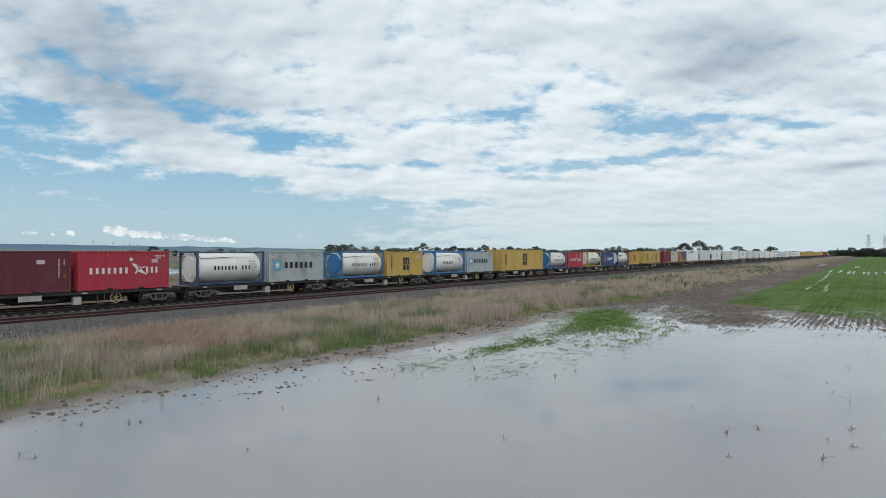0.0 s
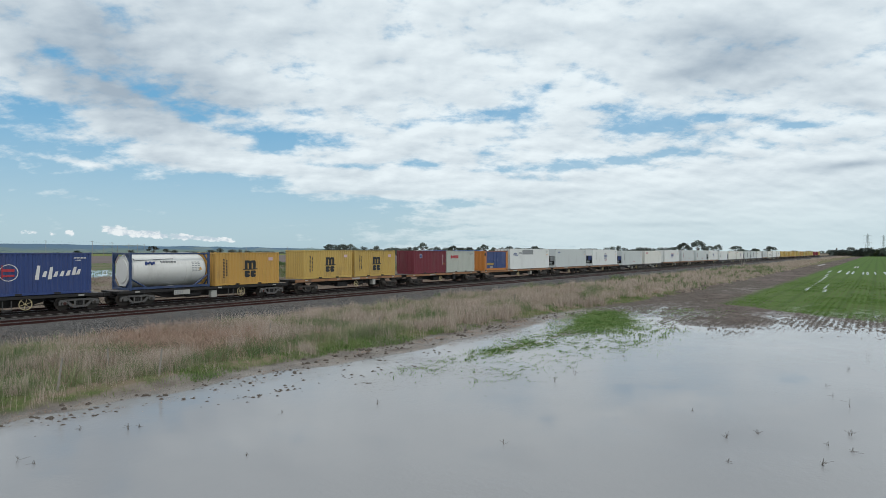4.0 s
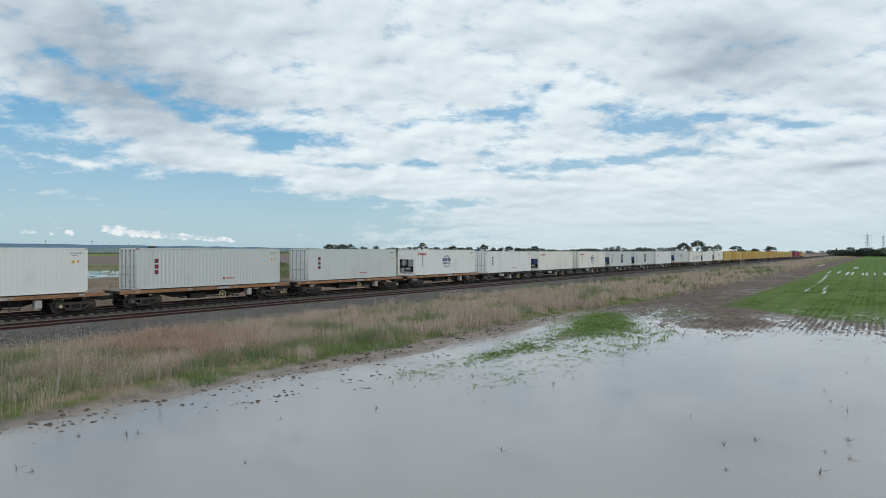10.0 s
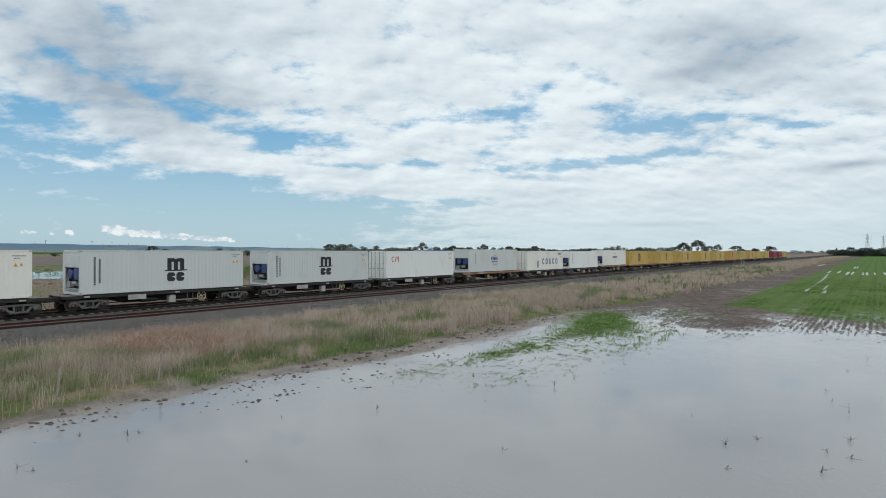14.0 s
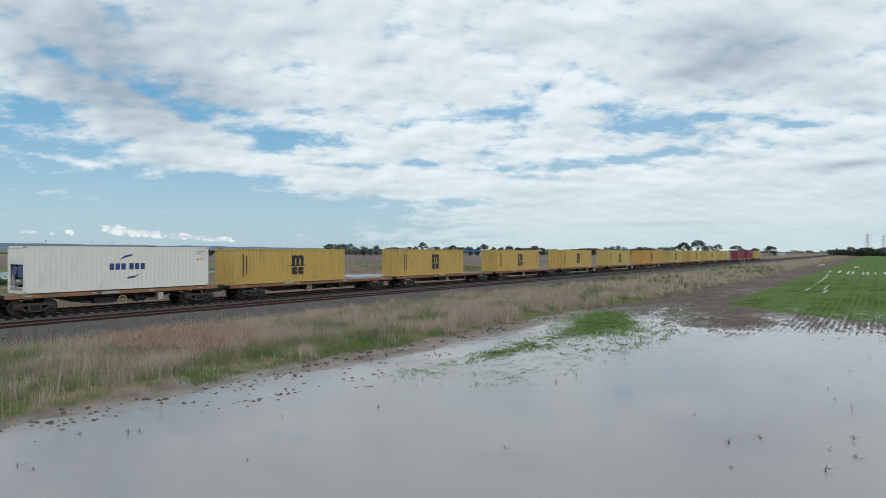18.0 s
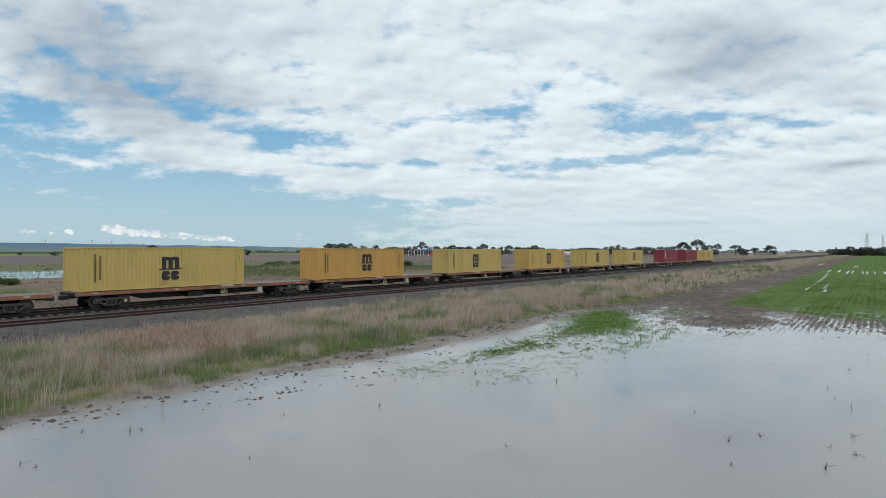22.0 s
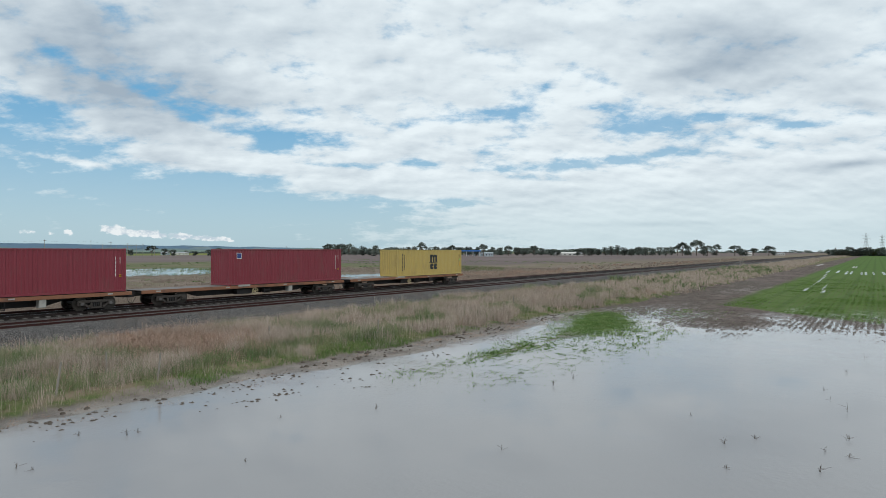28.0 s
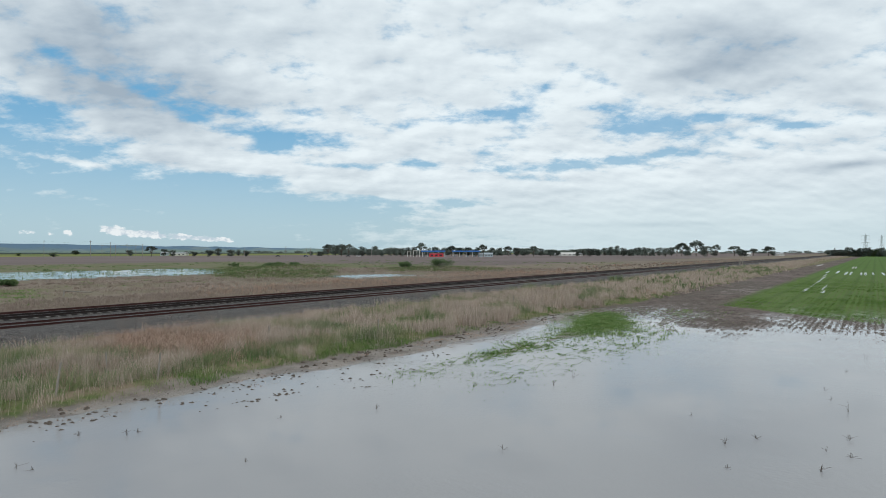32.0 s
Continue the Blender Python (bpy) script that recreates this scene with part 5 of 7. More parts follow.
def tank_box(label, group, frame_mat, end_mat, tank_mat=None, octagon=False):
    L, H = L20, H8
    box = thing("tank_container", label, "tank container", group)

    def tubes(s):
        t = 0.14
        for x in (-1, 1):
            for y in (-1, 1):
                a, b = sorted((x * L / 2, x * (L / 2 - t)))
                c, d = sorted((y * HW, y * (HW - t)))
                s.box(a, b, c, d, 0.118, H - 0.118)
            a, b = sorted((x * (L / 2 - 0.01), x * (L / 2 - t)))
            s.box(a, b, -HW + t, HW - t, 0.02, 0.16)
            s.box(a, b, -HW + t, HW - t, H - 0.15, H - 0.02)
        for y in (-1, 1):
            c, d = sorted((y * HW, y * (HW - 0.11)))
            s.box(-L / 2 + t, L / 2 - t, c, d, 0.05, 0.20)
            s.box(-L / 2 + t, L / 2 - t, c, d, H - 0.14, H - 0.04)
        if octagon:
            for x in (-1, 1):
                a = x * (L / 2 - 0.07)
                for y in (-1, 1):
                    s.tube((a, y * 1.15, 0.75), (a, y * 0.5, 0.12), 0.05, 6)
                    s.tube((a, y * 1.15, H - 0.75), (a, y * 0.5, H - 0.12), 0.05, 6)
            s.tube((-L / 2 + 0.15, -1.15, 0.75), (-L / 2 + 1.2, -1.15, 0.15), 0.05, 6)
            s.tube((L / 2 - 0.15, -1.15, 0.95), (L / 2 - 1.3, -1.15, 0.15), 0.06, 6)
    part("frame", shared("tank_frame_%d" % octagon, tubes), frame_mat, box)
    R, a, e = 1.17, -L / 2 + 0.20, L / 2 - 0.12
    prof = [(a - 0.03, 0.60), (a, 0.98), (a + 0.04, 1.08), (a + 0.12, R), (e - 0.34, R), (e - 0.16, 1.10), (e - 0.06, 0.96), (e, 0.6)]
    tank = part("tank", shared("tank_shell", lambda s: s.turned(prof, "x", 40, (0, 0, 1.32)), True), tank_mat or TANK, box, "white clad cylindrical tank")
    for x in (-1.0, 1.15):
        part("band", shared("tank_band", lambda s: s.turned([(-0.012, R - 0.01), (-0.012, R + 0.003), (0.012, R + 0.003), (0.012, R - 0.01)], "x", 40), True), tank_mat or TANK, tank, at=(x, 0, 1.32))
    part("end_panel", shared("tank_end_panel", lambda s: (s.plate([(math.cos(t) * 1.0, 1.30 + math.sin(t) * 1.12) for t in [math.pi / 8 + i * math.pi / 4 for i in range(8)]], 0.0, 0.03), s.plate([(math.cos(t) * 0.72, 1.30 + math.sin(t) * 0.82) for t in [i * math.pi / 10 for i in range(20)]], 0.03, 0.07))), end_mat, box,
         at=Matrix.Translation((-L / 2 + 0.15, 0, 0)) @ Matrix.Rotation(math.pi / 2, 4, "Z"))
    for y in (-1, 1):
        for z0, z1 in ((0.16, 0.62), (H - 0.15, H - 0.62)):
            part("gusset", shared("tank_gusset_%d_%d" % (y, z0 * 10), lambda s: s.plate([(y * 1.10, z0), (y * 1.10, z1), (y * 0.62, z0)], -0.012, 0.012)), frame_mat, box, at=Matrix.Translation((-L / 2 + 0.09, 0, 0)) @ Matrix.Rotation(math.pi / 2, 4, "Z"))
    part("walkway", shared("tank_walkway", lambda s: (s.box(-L / 2 + 0.2, L / 2 - 0.2, -0.35, 0.35, H - 0.05, H - 0.015), s.tube((0.2, 0, 2.4), (0.2, 0, H + 0.0), 0.28, 12))), GALV, box, "top walkway and manhole")
    part("hose_rail", shared("tank_hose", lambda s: (s.tube((-L / 2 + 0.4, -1.02, 2.02), (0.2, -0.96, 2.14), 0.018, 5), s.tube((-L / 2 + 0.4, -1.02, 2.02), (-L / 2 + 0.3, -1.02, 2.2), 0.018, 5))), INK, box, "thin dark pipe")
    part("valve", shared("tank_valve", lambda s: (s.tube((0.1, -0.3, 0.16), (0.1, -0.3, 0.3), 0.12, 10), s.box(-0.1, 0.3, -0.9, -0.4, 0.12, 0.22))), GALV, box)
    place_castings(box, L, H, frame_mat)
    return box


def genset_box(label, group):
    L, H = L20, H8
    box = thing("generator_container", label, "generator", group)
    part("frame", shared("genset_frame", lambda s: (frame_of(s, L, H, 0.5), s.box(-L / 2 + 0.5, L / 2 - 0.5, -HW + 0.02, -HW + 0.08, 0.17, 0.30))), ORANGE, box)

    def end_wall(s):
        corrugated(s, W - 0.18, 0, 0.16, H - 0.12, 0.05, 0.20, 1.0)
        turn_z(s, -math.pi / 2)
        s.v = [(x - L / 2 + 0.03, y, z) for x, y, z in s.v]
    part("end_wall", shared("genset_end", end_wall), ORANGE, box)
    part("side_wall", shared("genset_side", lambda s: s.box(-L / 2 + 0.5, L / 2 - 0.5, -HW + 0.05, -HW + 0.10, 0.3, H - 0.09)), NAVY, box, "blue side panel")
    part("side_wall", shared("genset_back", lambda s: s.box(-L / 2 + 0.2, L / 2 - 0.2, HW - 0.10, HW - 0.05, 0.17, H - 0.09)), ORANGE, box)
    part("roof", shared("genset_roof", lambda s: s.box(-L / 2 + 0.1, L / 2 - 0.1, -HW + 0.08, HW - 0.08, H - 0.10, H - 0.03)), NAVY, box)
    for x0, x1, z0, z1 in ((-2.05, -0.65, 1.35, 2.35), (1.35, 2.35, 0.75, 2.35)):
        n = round((z1 - z0) / 0.125)
        for i in range(n):
            part("louvre_slat", shared("louvre_%d" % (x0 * 100), lambda s: s.add([(x0, -HW + 0.045, 0.0), (x1, -HW + 0.045, 0.0), (x1, -HW + 0.01, -0.055), (x0, -HW + 0.01, -0.055), (x0, -HW + 0.05, -0.06), (x1, -HW + 0.05, -0.06)], [(0, 1, 2, 3), (3, 2, 5, 4)])), NAVY, box, at=(0, 0, z0 + 0.125 * (i + 1)))
    for x in (-0.35, 0.45):
        door = part("door", shared("genset_door", lambda s: s.block(-0.36, 0.36, -HW + 0.012, -HW + 0.05, 0.42, 2.38, 0.015)), NAVY, box, "blue access door")
        door.matrix_basis = Matrix.Translation((x, 0, 0))
        part("door_handle", shared("genset_handle", lambda s: s.box(-0.31, -0.25, -HW - 0.01, -HW + 0.012, 1.2, 1.5)), GALV, door)
    part("lettering", shared("genset_word", lambda s: [s.plate([(-2.3 + 0.2 * i, 0.72), (-2.14 + 0.2 * i, 0.72), (-2.10 + 0.2 * i, 0.98), (-2.26 + 0.2 * i, 0.98)], -HW + 0.040, -HW + 0.049) for i in range(11)]), GOLD, box, "slanted yellow lettering bars")
    part("emblem", shared("genset_emblem", lambda s: s.plate([(-2.86 + 0.2 * math.cos(a), 2.12 + 0.24 * math.sin(a)) for a in [0.9 + i * 0.55 for i in range(10)]], -HW - 0.006, -HW - 0.001)), INK, box, "dark round emblem")
    part("control_panel", shared("genset_panel", lambda s: s.block(-1.6, -0.95, -HW + 0.02, -HW + 0.06, 0.25, 0.55, 0.01)), BOARD, box, "pale socket panel")
    place_castings(box, L, H, ORANGE)
    return box


# ---- marks on the containers: plain shapes in their colours ----
Y0, Y1 = -HW + 0.006, -HW + 0.0115


def letters(s, x, z, w, h, n, fill=0.72, lean=0.0):
    p = w / n
    for i in range(n):
        a = x + i * p
        s.plate([(a, z), (a + p * fill, z), (a + p * fill + lean, z + h), (a + lean, z + h)], Y0, Y1)


def column(s, x, z, w, h, n, fill=0.68):
    p = h / n
    for i in range(n):
        s.plate([(x, z + i * p), (x + w, z + i * p), (x + w, z + (i + fill) * p), (x, z + (i + fill) * p)], Y0, Y1)


def patch(s, x, z, w, h):
    s.plate([(x, z), (x + w, z), (x + w, z + h), (x, z + h)], Y0, Y1)


def disc(s, x, z, r, r2=None, n=18):
    s.plate([(x + r * math.cos(2 * math.pi * i / n), z + (r2 or r) * math.sin(2 * math.pi * i / n)) for i in range(n)], Y0, Y1)


def arc(s, x, z, rx, rz, a0, a1, w, n=12):
    """A bent flat strip."""
    vs = []
    for i in range(n + 1):
        a = radians(a0 + (a1 - a0) * i / n)
        for k in (0.0, w):
            vs += [(x + (rx - k) * math.cos(a), y, z + (rz - k) * math.sin(a)) for y in (Y0, Y1)]
    fs = [(0, 1, 3, 2), (4 * n, 4 * n + 2, 4 * n + 3, 4 * n + 1)]
    for i in range(n):
        o = 4 * i
        fs += [(o, o + 2, o + 6, o + 4), (o + 1, o + 5, o + 7, o + 3), (o, o + 4, o + 5, o + 1), (o + 2, o + 3, o + 7, o + 6)]
    s.add(vs, fs)


def block_mark(s, k, dx=0.0):
    """Three stout uprights under a rounded bar, a wavy line, and two notched rounded blocks."""
    z, c = (1.46, 0.40) if k > 0.9 else (1.24, 0.15)
    z, c = (z - 0.1, c + dx) if dx else (z, c)
    for i in (-1, 0, 1):
        s.box(c + i * 0.46 * k - 0.15 * k, c + i * 0.46 * k + 0.15 * k, Y0, Y1, z, z + 0.62 * k)
    s.plate([(c - 0.61 * k, z + 0.58 * k), (c + 0.61 * k, z + 0.58 * k), (c + 0.61 * k, z + 0.70 * k), (c + 0.50 * k, z + 0.82 * k), (c + 0.12 * k, z + 0.82 * k), (c, z + 0.74 * k), (c - 0.12 * k, z + 0.82 * k), (c - 0.61 * k, z + 0.82 * k)], Y0, Y1)
    s.plate([(c - 0.80 * k, z + 0.02), (c + 0.80 * k, z + 0.05), (c + 0.80 * k, z - 0.02 * k), (c + 0.3 * k, z - 0.05 * k), (c - 0.80 * k, z - 0.05 * k)], Y0 - 0.003, Y1 - 0.003)
    for a, m in ((-0.33, 1), (0.33, -1)):
        x, w, h = c + a * k, 0.29 * k, 0.30 * k
        y = z - 0.44 * k
        s.plate([(x - w, y - h * 0.6), (x - w * 0.6, y - h), (x + w * 0.6, y - h), (x + w, y - h * 0.6), (x + w, y - h * 0.25), (x + w * 0.1, y), (x + w, y + h * 0.25), (x + w, y + h * 0.6), (x + w * 0.6, y + h), (x - w * 0.6, y + h), (x - w, y + h * 0.6)], Y0, Y1)


def mark(box, name, key, build, material, label):
    ob = part(name, shared(key, build), material, box, label)
    if name in ("code_plate", "lettering_column", "lettering"):
        tagged(ob, kind="stuff")


def small_print(box, L, H, ink, key, sticker=True):
    e = L / 2
    tall = key[0] in "wcy" and sticker
    mark(box, "code_plate", "print_%s" % key, lambda s: (column(s, e - 0.72, H * 0.36, 0.055, H * 0.46, 15), column(s, e - 0.42, H * 0.66, 0.04, 0.42, 6)) if tall else (letters(s, e - 1.05, H - 0.38, 0.75, 0.07, 9), letters(s, e - 0.95, H - 0.52, 0.35, 0.06, 5)), ink, "rows of small print")
    if sticker and key[0] == "r":
        mark(box, "warning_sticker", "warn_%s" % key, lambda s: (s.plate([(e - 0.98, 1.92), (e - 0.74, 1.92), (e - 0.86, 2.13)], Y0, Y1), patch(s, e - 0.62, 1.94, 0.12, 0.16)), STICKER, "yellow warning stickers")
    elif sticker:
        mark(box, "warning_sticker", "warn_%s" % key, lambda s: (patch(s, e - 0.46, 0.98, 0.15, 0.17), patch(s, e - 0.46, 1.26 if key[0] == "y" else 1.02, 0.15, 0.12 if key[0] == "y" else 0.1)), STICKER, "small yellow stickers")
        if key[0] == "y":
            mark(box, "sticker", "dot_%s" % key, lambda s: disc(s, e - 0.36, 1.72, 0.08), BRIGHTGREEN, "small green sticker")


def marks_block(box, L, H, ink=None, dx=0.0):
    k = 1.06 if L > 7 else 0.86
    mark(box, "company_mark", "block_mark_%d_%d" % (L * 10, dx * 10), lambda s: block_mark(s, k, dx), ink or INK, "large dark block mark")
    mark(box, "lettering_column", "columns_%d" % (L * 10), lambda s: (column(s, -L / 2 + 0.80 * k, 0.62, 0.12, 1.75 * k, 13), column(s, -L / 2 + 1.10 * k, 0.75, 0.11, 1.5 * k, 11)), ink or INK, "two upright columns of lettering")


def marks_red(box):
    mark(box, "lettering", "red_word", lambda s: (letters(s, -2.35, 1.08, 2.65, 0.40, 7, 0.45), letters(s, 1.35, 1.08, 1.0, 0.42, 3, 0.45)), INKWHITE, "white lettering bars")
    mark(box, "emblem", "red_flag", lambda s: (s.plate([(0.35, 1.75), (0.62, 1.72), (0.85, 1.35), (0.62, 1.02), (0.55, 1.05), (0.72, 1.32)], Y0, Y1), s.plate([(0.62, 1.72), (1.0, 1.38), (1.32, 1.50), (1.30, 1.56), (1.0, 1.46)], Y0, Y1),
                                               s.plate([(0.72, 1.20), (1.0, 1.36), (1.4, 1.00), (1.38, 0.94), (0.95, 1.14)], Y0, Y1)), INKWHITE, "white swallow tailed flag mark")
    mark(box, "emblem", "red_diamond", lambda s: s.plate([(0.18, 2.03), (0.32, 1.87), (0.47, 2.0), (0.33, 2.17)], Y0, Y1), INKWHITE, "small white diamond")
    mark(box, "sticker", "pink_patch", lambda s: patch(s, 1.75, 1.78, 0.42, 0.26), PINK, "pale pink sticker")


def marks_star(box):
    mark(box, "emblem", "star_square", lambda s: patch(s, -2.55, 0.98, 0.82, 0.86), SKYBLUE, "light blue square")
    star = [(-2.14 + (0.34 if i % 2 == 0 else 0.13) * math.cos(math.pi * i / 7 + 0.22), 1.41 + (0.36 if i % 2 == 0 else 0.14) * math.sin(math.pi * i / 7 + 0.22)) for i in range(14)]
    mark(box, "emblem", "star", lambda s: s.plate(star, Y0 - 0.006, Y1 - 0.006), INKWHITE, "white pointed star")
    mark(box, "lettering", "star_word", lambda s: letters(s, -1.35, 1.16, 3.3, 0.50, 6, 0.55), INK, "black lettering bars")
    mark(box, "sticker", "star_pink", lambda s: patch(s, -2.85, 2.0, 0.40, 0.22), PINK, "pale pink sticker")


def marks_tank(box, n, red=False):
    def word(s):
        r = 1.178
        for i in range(n):
            if i == 7:
                continue
            x = -1.55 + i * 3.1 / 10
            for z0, z1 in ((1.14, 1.29), (1.29, 1.45)):
                a, b = -math.sqrt(r * r - (z0 - 1.32) ** 2), -math.sqrt(r * r - (z1 - 1.32) ** 2)
                s.add([(x, a, z0), (x + 0.14, a, z0), (x + 0.14, b, z1), (x, b, z1), (x, a + 0.02, z0), (x + 0.14, a + 0.02, z0), (x + 0.14, b + 0.02, z1), (x, b + 0.02, z1)], [(0, 1, 2, 3), (4, 7, 6, 5), (0, 3, 7, 4), (1, 5, 6, 2)])
    mark(box, "lettering", "tank_word_%d" % n, word, INK, "black lettering bars on the tank")

    def fine_print(s):
        r = 1.179
        for j in range(6):
            z = 1.85 - j * 0.13
            a = -math.sqrt(r * r - (z - 1.32) ** 2)
            for i in range(3):
                x = 1.62 + i * 0.24
                s.box(x, x + 0.17, a - 0.002, a + 0.03, z, z + 0.05)
    mark(box, "code_plate", "tank_print", fine_print, INKGREY, "rows of small print")
    mark(box, "warning_sticker", "tank_warn", lambda s: s.add([(2.15, -1.176, 1.30), (2.42, -1.176, 1.30), (2.285, -1.172, 1.52), (2.15, -1.10, 1.30), (2.42, -1.10, 1.30), (2.285, -1.09, 1.52)], [(0, 1, 2), (3, 5, 4), (0, 3, 4, 1), (1, 4, 5, 2), (2, 5, 3, 0)]), STICKER, "yellow warning triangle")
    if red:
        mark(box, "sticker", "tank_red", lambda s: s.box(0.35, 0.75, -1.095, -0.98, 1.78, 1.88), INKRED, "red bar sticker")


def marks_ship(box, dx=0.0):
    mark(box, "lettering", "ship_word", lambda s: (letters(s, -0.85, 1.52, 1.7, 0.36, 5, 0.74), letters(s, -0.75, 1.22, 1.5, 0.17, 8, 0.7)), INKBLUE, "blue lettering bars")
    mark(box, "emblem", "ship_ring_b", lambda s: (arc(s, -0.12, 1.5, 0.62, 0.70, 40, 165, 0.05), arc(s, -0.12, 1.5, 0.62, 0.70, 195, 320, 0.05)), INKBLUE, "thin blue ring")
    mark(box, "emblem", "ship_ring_r", lambda s: (arc(s, 0.12, 1.5, 0.62, 0.70, 15, 140, 0.05), arc(s, 0.12, 1.5, 0.62, 0.70, 220, 345, 0.05)), INKRED, "thin red ring")
    mark(box, "lettering_column", "ship_column", lambda s: column(s, -4.75, 1.0, 0.2, 1.45, 6, 0.72), INKGREY, "grey column of signs")


def marks_seaco(box):
    mark(box, "lettering", "red_top_word", lambda s: letters(s, -5.5, 2.24, 1.6, 0.27, 5, 0.66), INKRED, "red lettering bars")


def marks_three(box, ink):
    mark(box, "lettering_column", "three_column", lambda s: column(s, -4.85, 1.05, 0.28, 1.2, 3, 0.74), ink, "three stacked letter bars")
    mark(box, "sticker", "low_sticker", lambda s: (letters(s, 0.9, 0.55, 0.8, 0.08, 7), patch(s, 0.6, 0.52, 0.2, 0.14)), INKRED, "small red and white sticker")


TANKS = dict(group="containers of the train")
CARGO = []      # thing, head, tail, wagon's make


def load(box, head, length, make):
    CARGO.append((box, head, head + length, make))
    return box


def fill_train():
    g = "containers of the train"
    red_label = "bright red twenty foot steel container with white lettering on a wagon"
    star_label = "light grey twenty foot container with blue star square on a wagon"
    y20 = "ochre yellow twenty foot steel container with dark block mark"
    b = load(dry_box("dark maroon twenty foot steel container on a grey wagon", g, L20, H8, WINE), 11.11, L20, "G")
    small_print(b, L20, H8, INKWHITE, "w20")
    mark(b, "sticker", "wine_pink", lambda s: patch(s, 1.1, 1.78, 0.45, 0.26), PINK, "pale pink sticker")
    b = load(dry_box(red_label, g, L20, H8, RED), 17.59, L20, "G")
    marks_red(b), small_print(b, L20, H8, INKWHITE, "w20b", False)
    b = load(tank_box("white tank container in a dark blue frame", g, MIDNIGHT, TANK), 25.83, L20, "G")
    marks_tank(b, 11)
    for head, nxt in ((32.38, 0), (62.29, 1)):
        b = load(dry_box(star_label, g, L20, H8, SILVER), head, L20, "G")
        marks_star(b), small_print(b, L20, H8, INKGREY, "g20", False)
    b = load(tank_box("white tank container in a bright blue frame with blue end", g, COBALT, COBALT), 40.78, L20, "G")
    marks_tank(b, 11)
    b = load(dry_box(y20, g, L20, H8, YELLOW), 47.26, L20, "G")
    marks_block(b, L20, H8)
    mark(b, "sticker", "y20_pink", lambda s: patch(s, 1.95, 1.92, 0.42, 0.26), PINK, "pale pink sticker")
    mark(b, "sticker", "y20_green", lambda s: disc(s, 2.0, 1.78, 0.10), BRIGHTGREEN, "small green sticker")
    b = load(tank_box("white tank container in a blue frame with white end", g, COBALT, TANK), 55.72, L20, "G")
    marks_tank(b, 7)
    b = load(dry_box("ochre yellow forty foot high container with its doors ahead", g, L40, H9, YELLOW, True), 70.84, L40, "G")
    marks_block(b, L40, H9), small_print(b, L40, H9, INKFADE, "y40")
    b = load(tank_box("white tank container in a bright blue frame with red sticker", g, COBALT, COBALT), 85.53, L20, "G")
    marks_tank(b, 11, True)
    b = load(dry_box(red_label, g, L20, H8, RED), 92.16, L20, "G")
    marks_red(b), small_print(b, L20, H8, INKWHITE, "w20b", False)
    b = load(tank_box("white tank container in a golden yellow frame", g, GOLD, TANK), 100.58, L20, "G")
    marks_tank(b, 11)
    b = load(dry_box("navy blue twenty foot steel container with white script marks", g, L20, H8, NAVY), 107.05, L20, "G")
    mark(b, "lettering", "script", lambda s: ([s.plate([(x, z), (x + 0.22, z), (x + 0.30, z + h), (x + 0.14, z + h)], Y0, Y1) for x, z, h in ((-0.2, 0.95, 0.85), (0.18, 1.1, 0.35), (0.5, 0.95, 0.75), (0.8, 1.1, 0.32), (1.15, 1.12, 0.32), (1.5, 1.15, 0.32), (1.85, 1.18, 0.5), (2.1, 1.2, 0.34))]), INKWHITE, "white script strokes")
    mark(b, "emblem", "script_ring", lambda s: arc(s, -1.55, 1.4, 0.5, 0.5, 0, 360, 0.04, 20), INKWHITE, "thin white ring")
    mark(b, "emblem", "script_flag", lambda s: (patch(s, -1.85, 1.46, 0.6, 0.16), patch(s, -1.85, 1.16, 0.6, 0.12), patch(s, -1.9, 1.0, 0.05, 0.85)), INKRED, "small red and white flag")
    small_print(b, L20, H8, INKWHITE, "w20b", False)
    b = load(tank_box("white tank container in a dull blue braced frame", g, MIDNIGHT, TANK, None, True), 115.57, L20, "G")
    mark(b, "emblem", "tank_swirl", lambda s: [s.box(-1.9 + 0.14 * i, -1.78 + 0.14 * i, -1.135, -1.06, 1.70 + 0.06 * (i % 3), 1.95 - 0.05 * (i % 2)) for i in range(5)], INKBLUE, "dark blue swirl mark")
    mark(b, "lettering", "tank_small_word", lambda s: [s.box(-0.75 + 0.2 * i, -0.62 + 0.2 * i, -1.08, -0.98, 1.86, 1.97) for i in range(6)], INKGREY, "grey lettering bars")
    marks_tank(b, 0)
    for head, make, m in ((122.11, "G", AMBER), (130.89, "O", YELLOW), (137.28, "O", YELLOW)):
        b = load(dry_box(y20, g, L20, H8, m), head, L20, make)
        marks_block(b, L20, H8)
        mark(b, "sticker", "y20_pink", lambda s: None, PINK, "pale pink sticker")
    b = load(dry_box("maroon twenty foot steel container with its doors ahead", g, L20, H8, MAROON, True), 146.51, L20, "O")
    mark(b, "emblem", "square_back", lambda s: patch(s, -1.95, 1.75, 0.42, 0.46), INKWHITE, "white square")
    mark(b, "emblem", "square_front", lambda s: s.plate([(-1.91, 1.79), (-1.57, 1.79), (-1.57, 2.17), (-1.91, 2.17)], Y0 - 0.005, Y1 - 0.005), INKBLUE, "blue square")
    small_print(b, L20, H8, INKWHITE, "w20")
    b = load(dry_box("greenish grey twenty foot steel container with red lettering", g, L20, H8, PUTTY), 152.69, L20, "O")
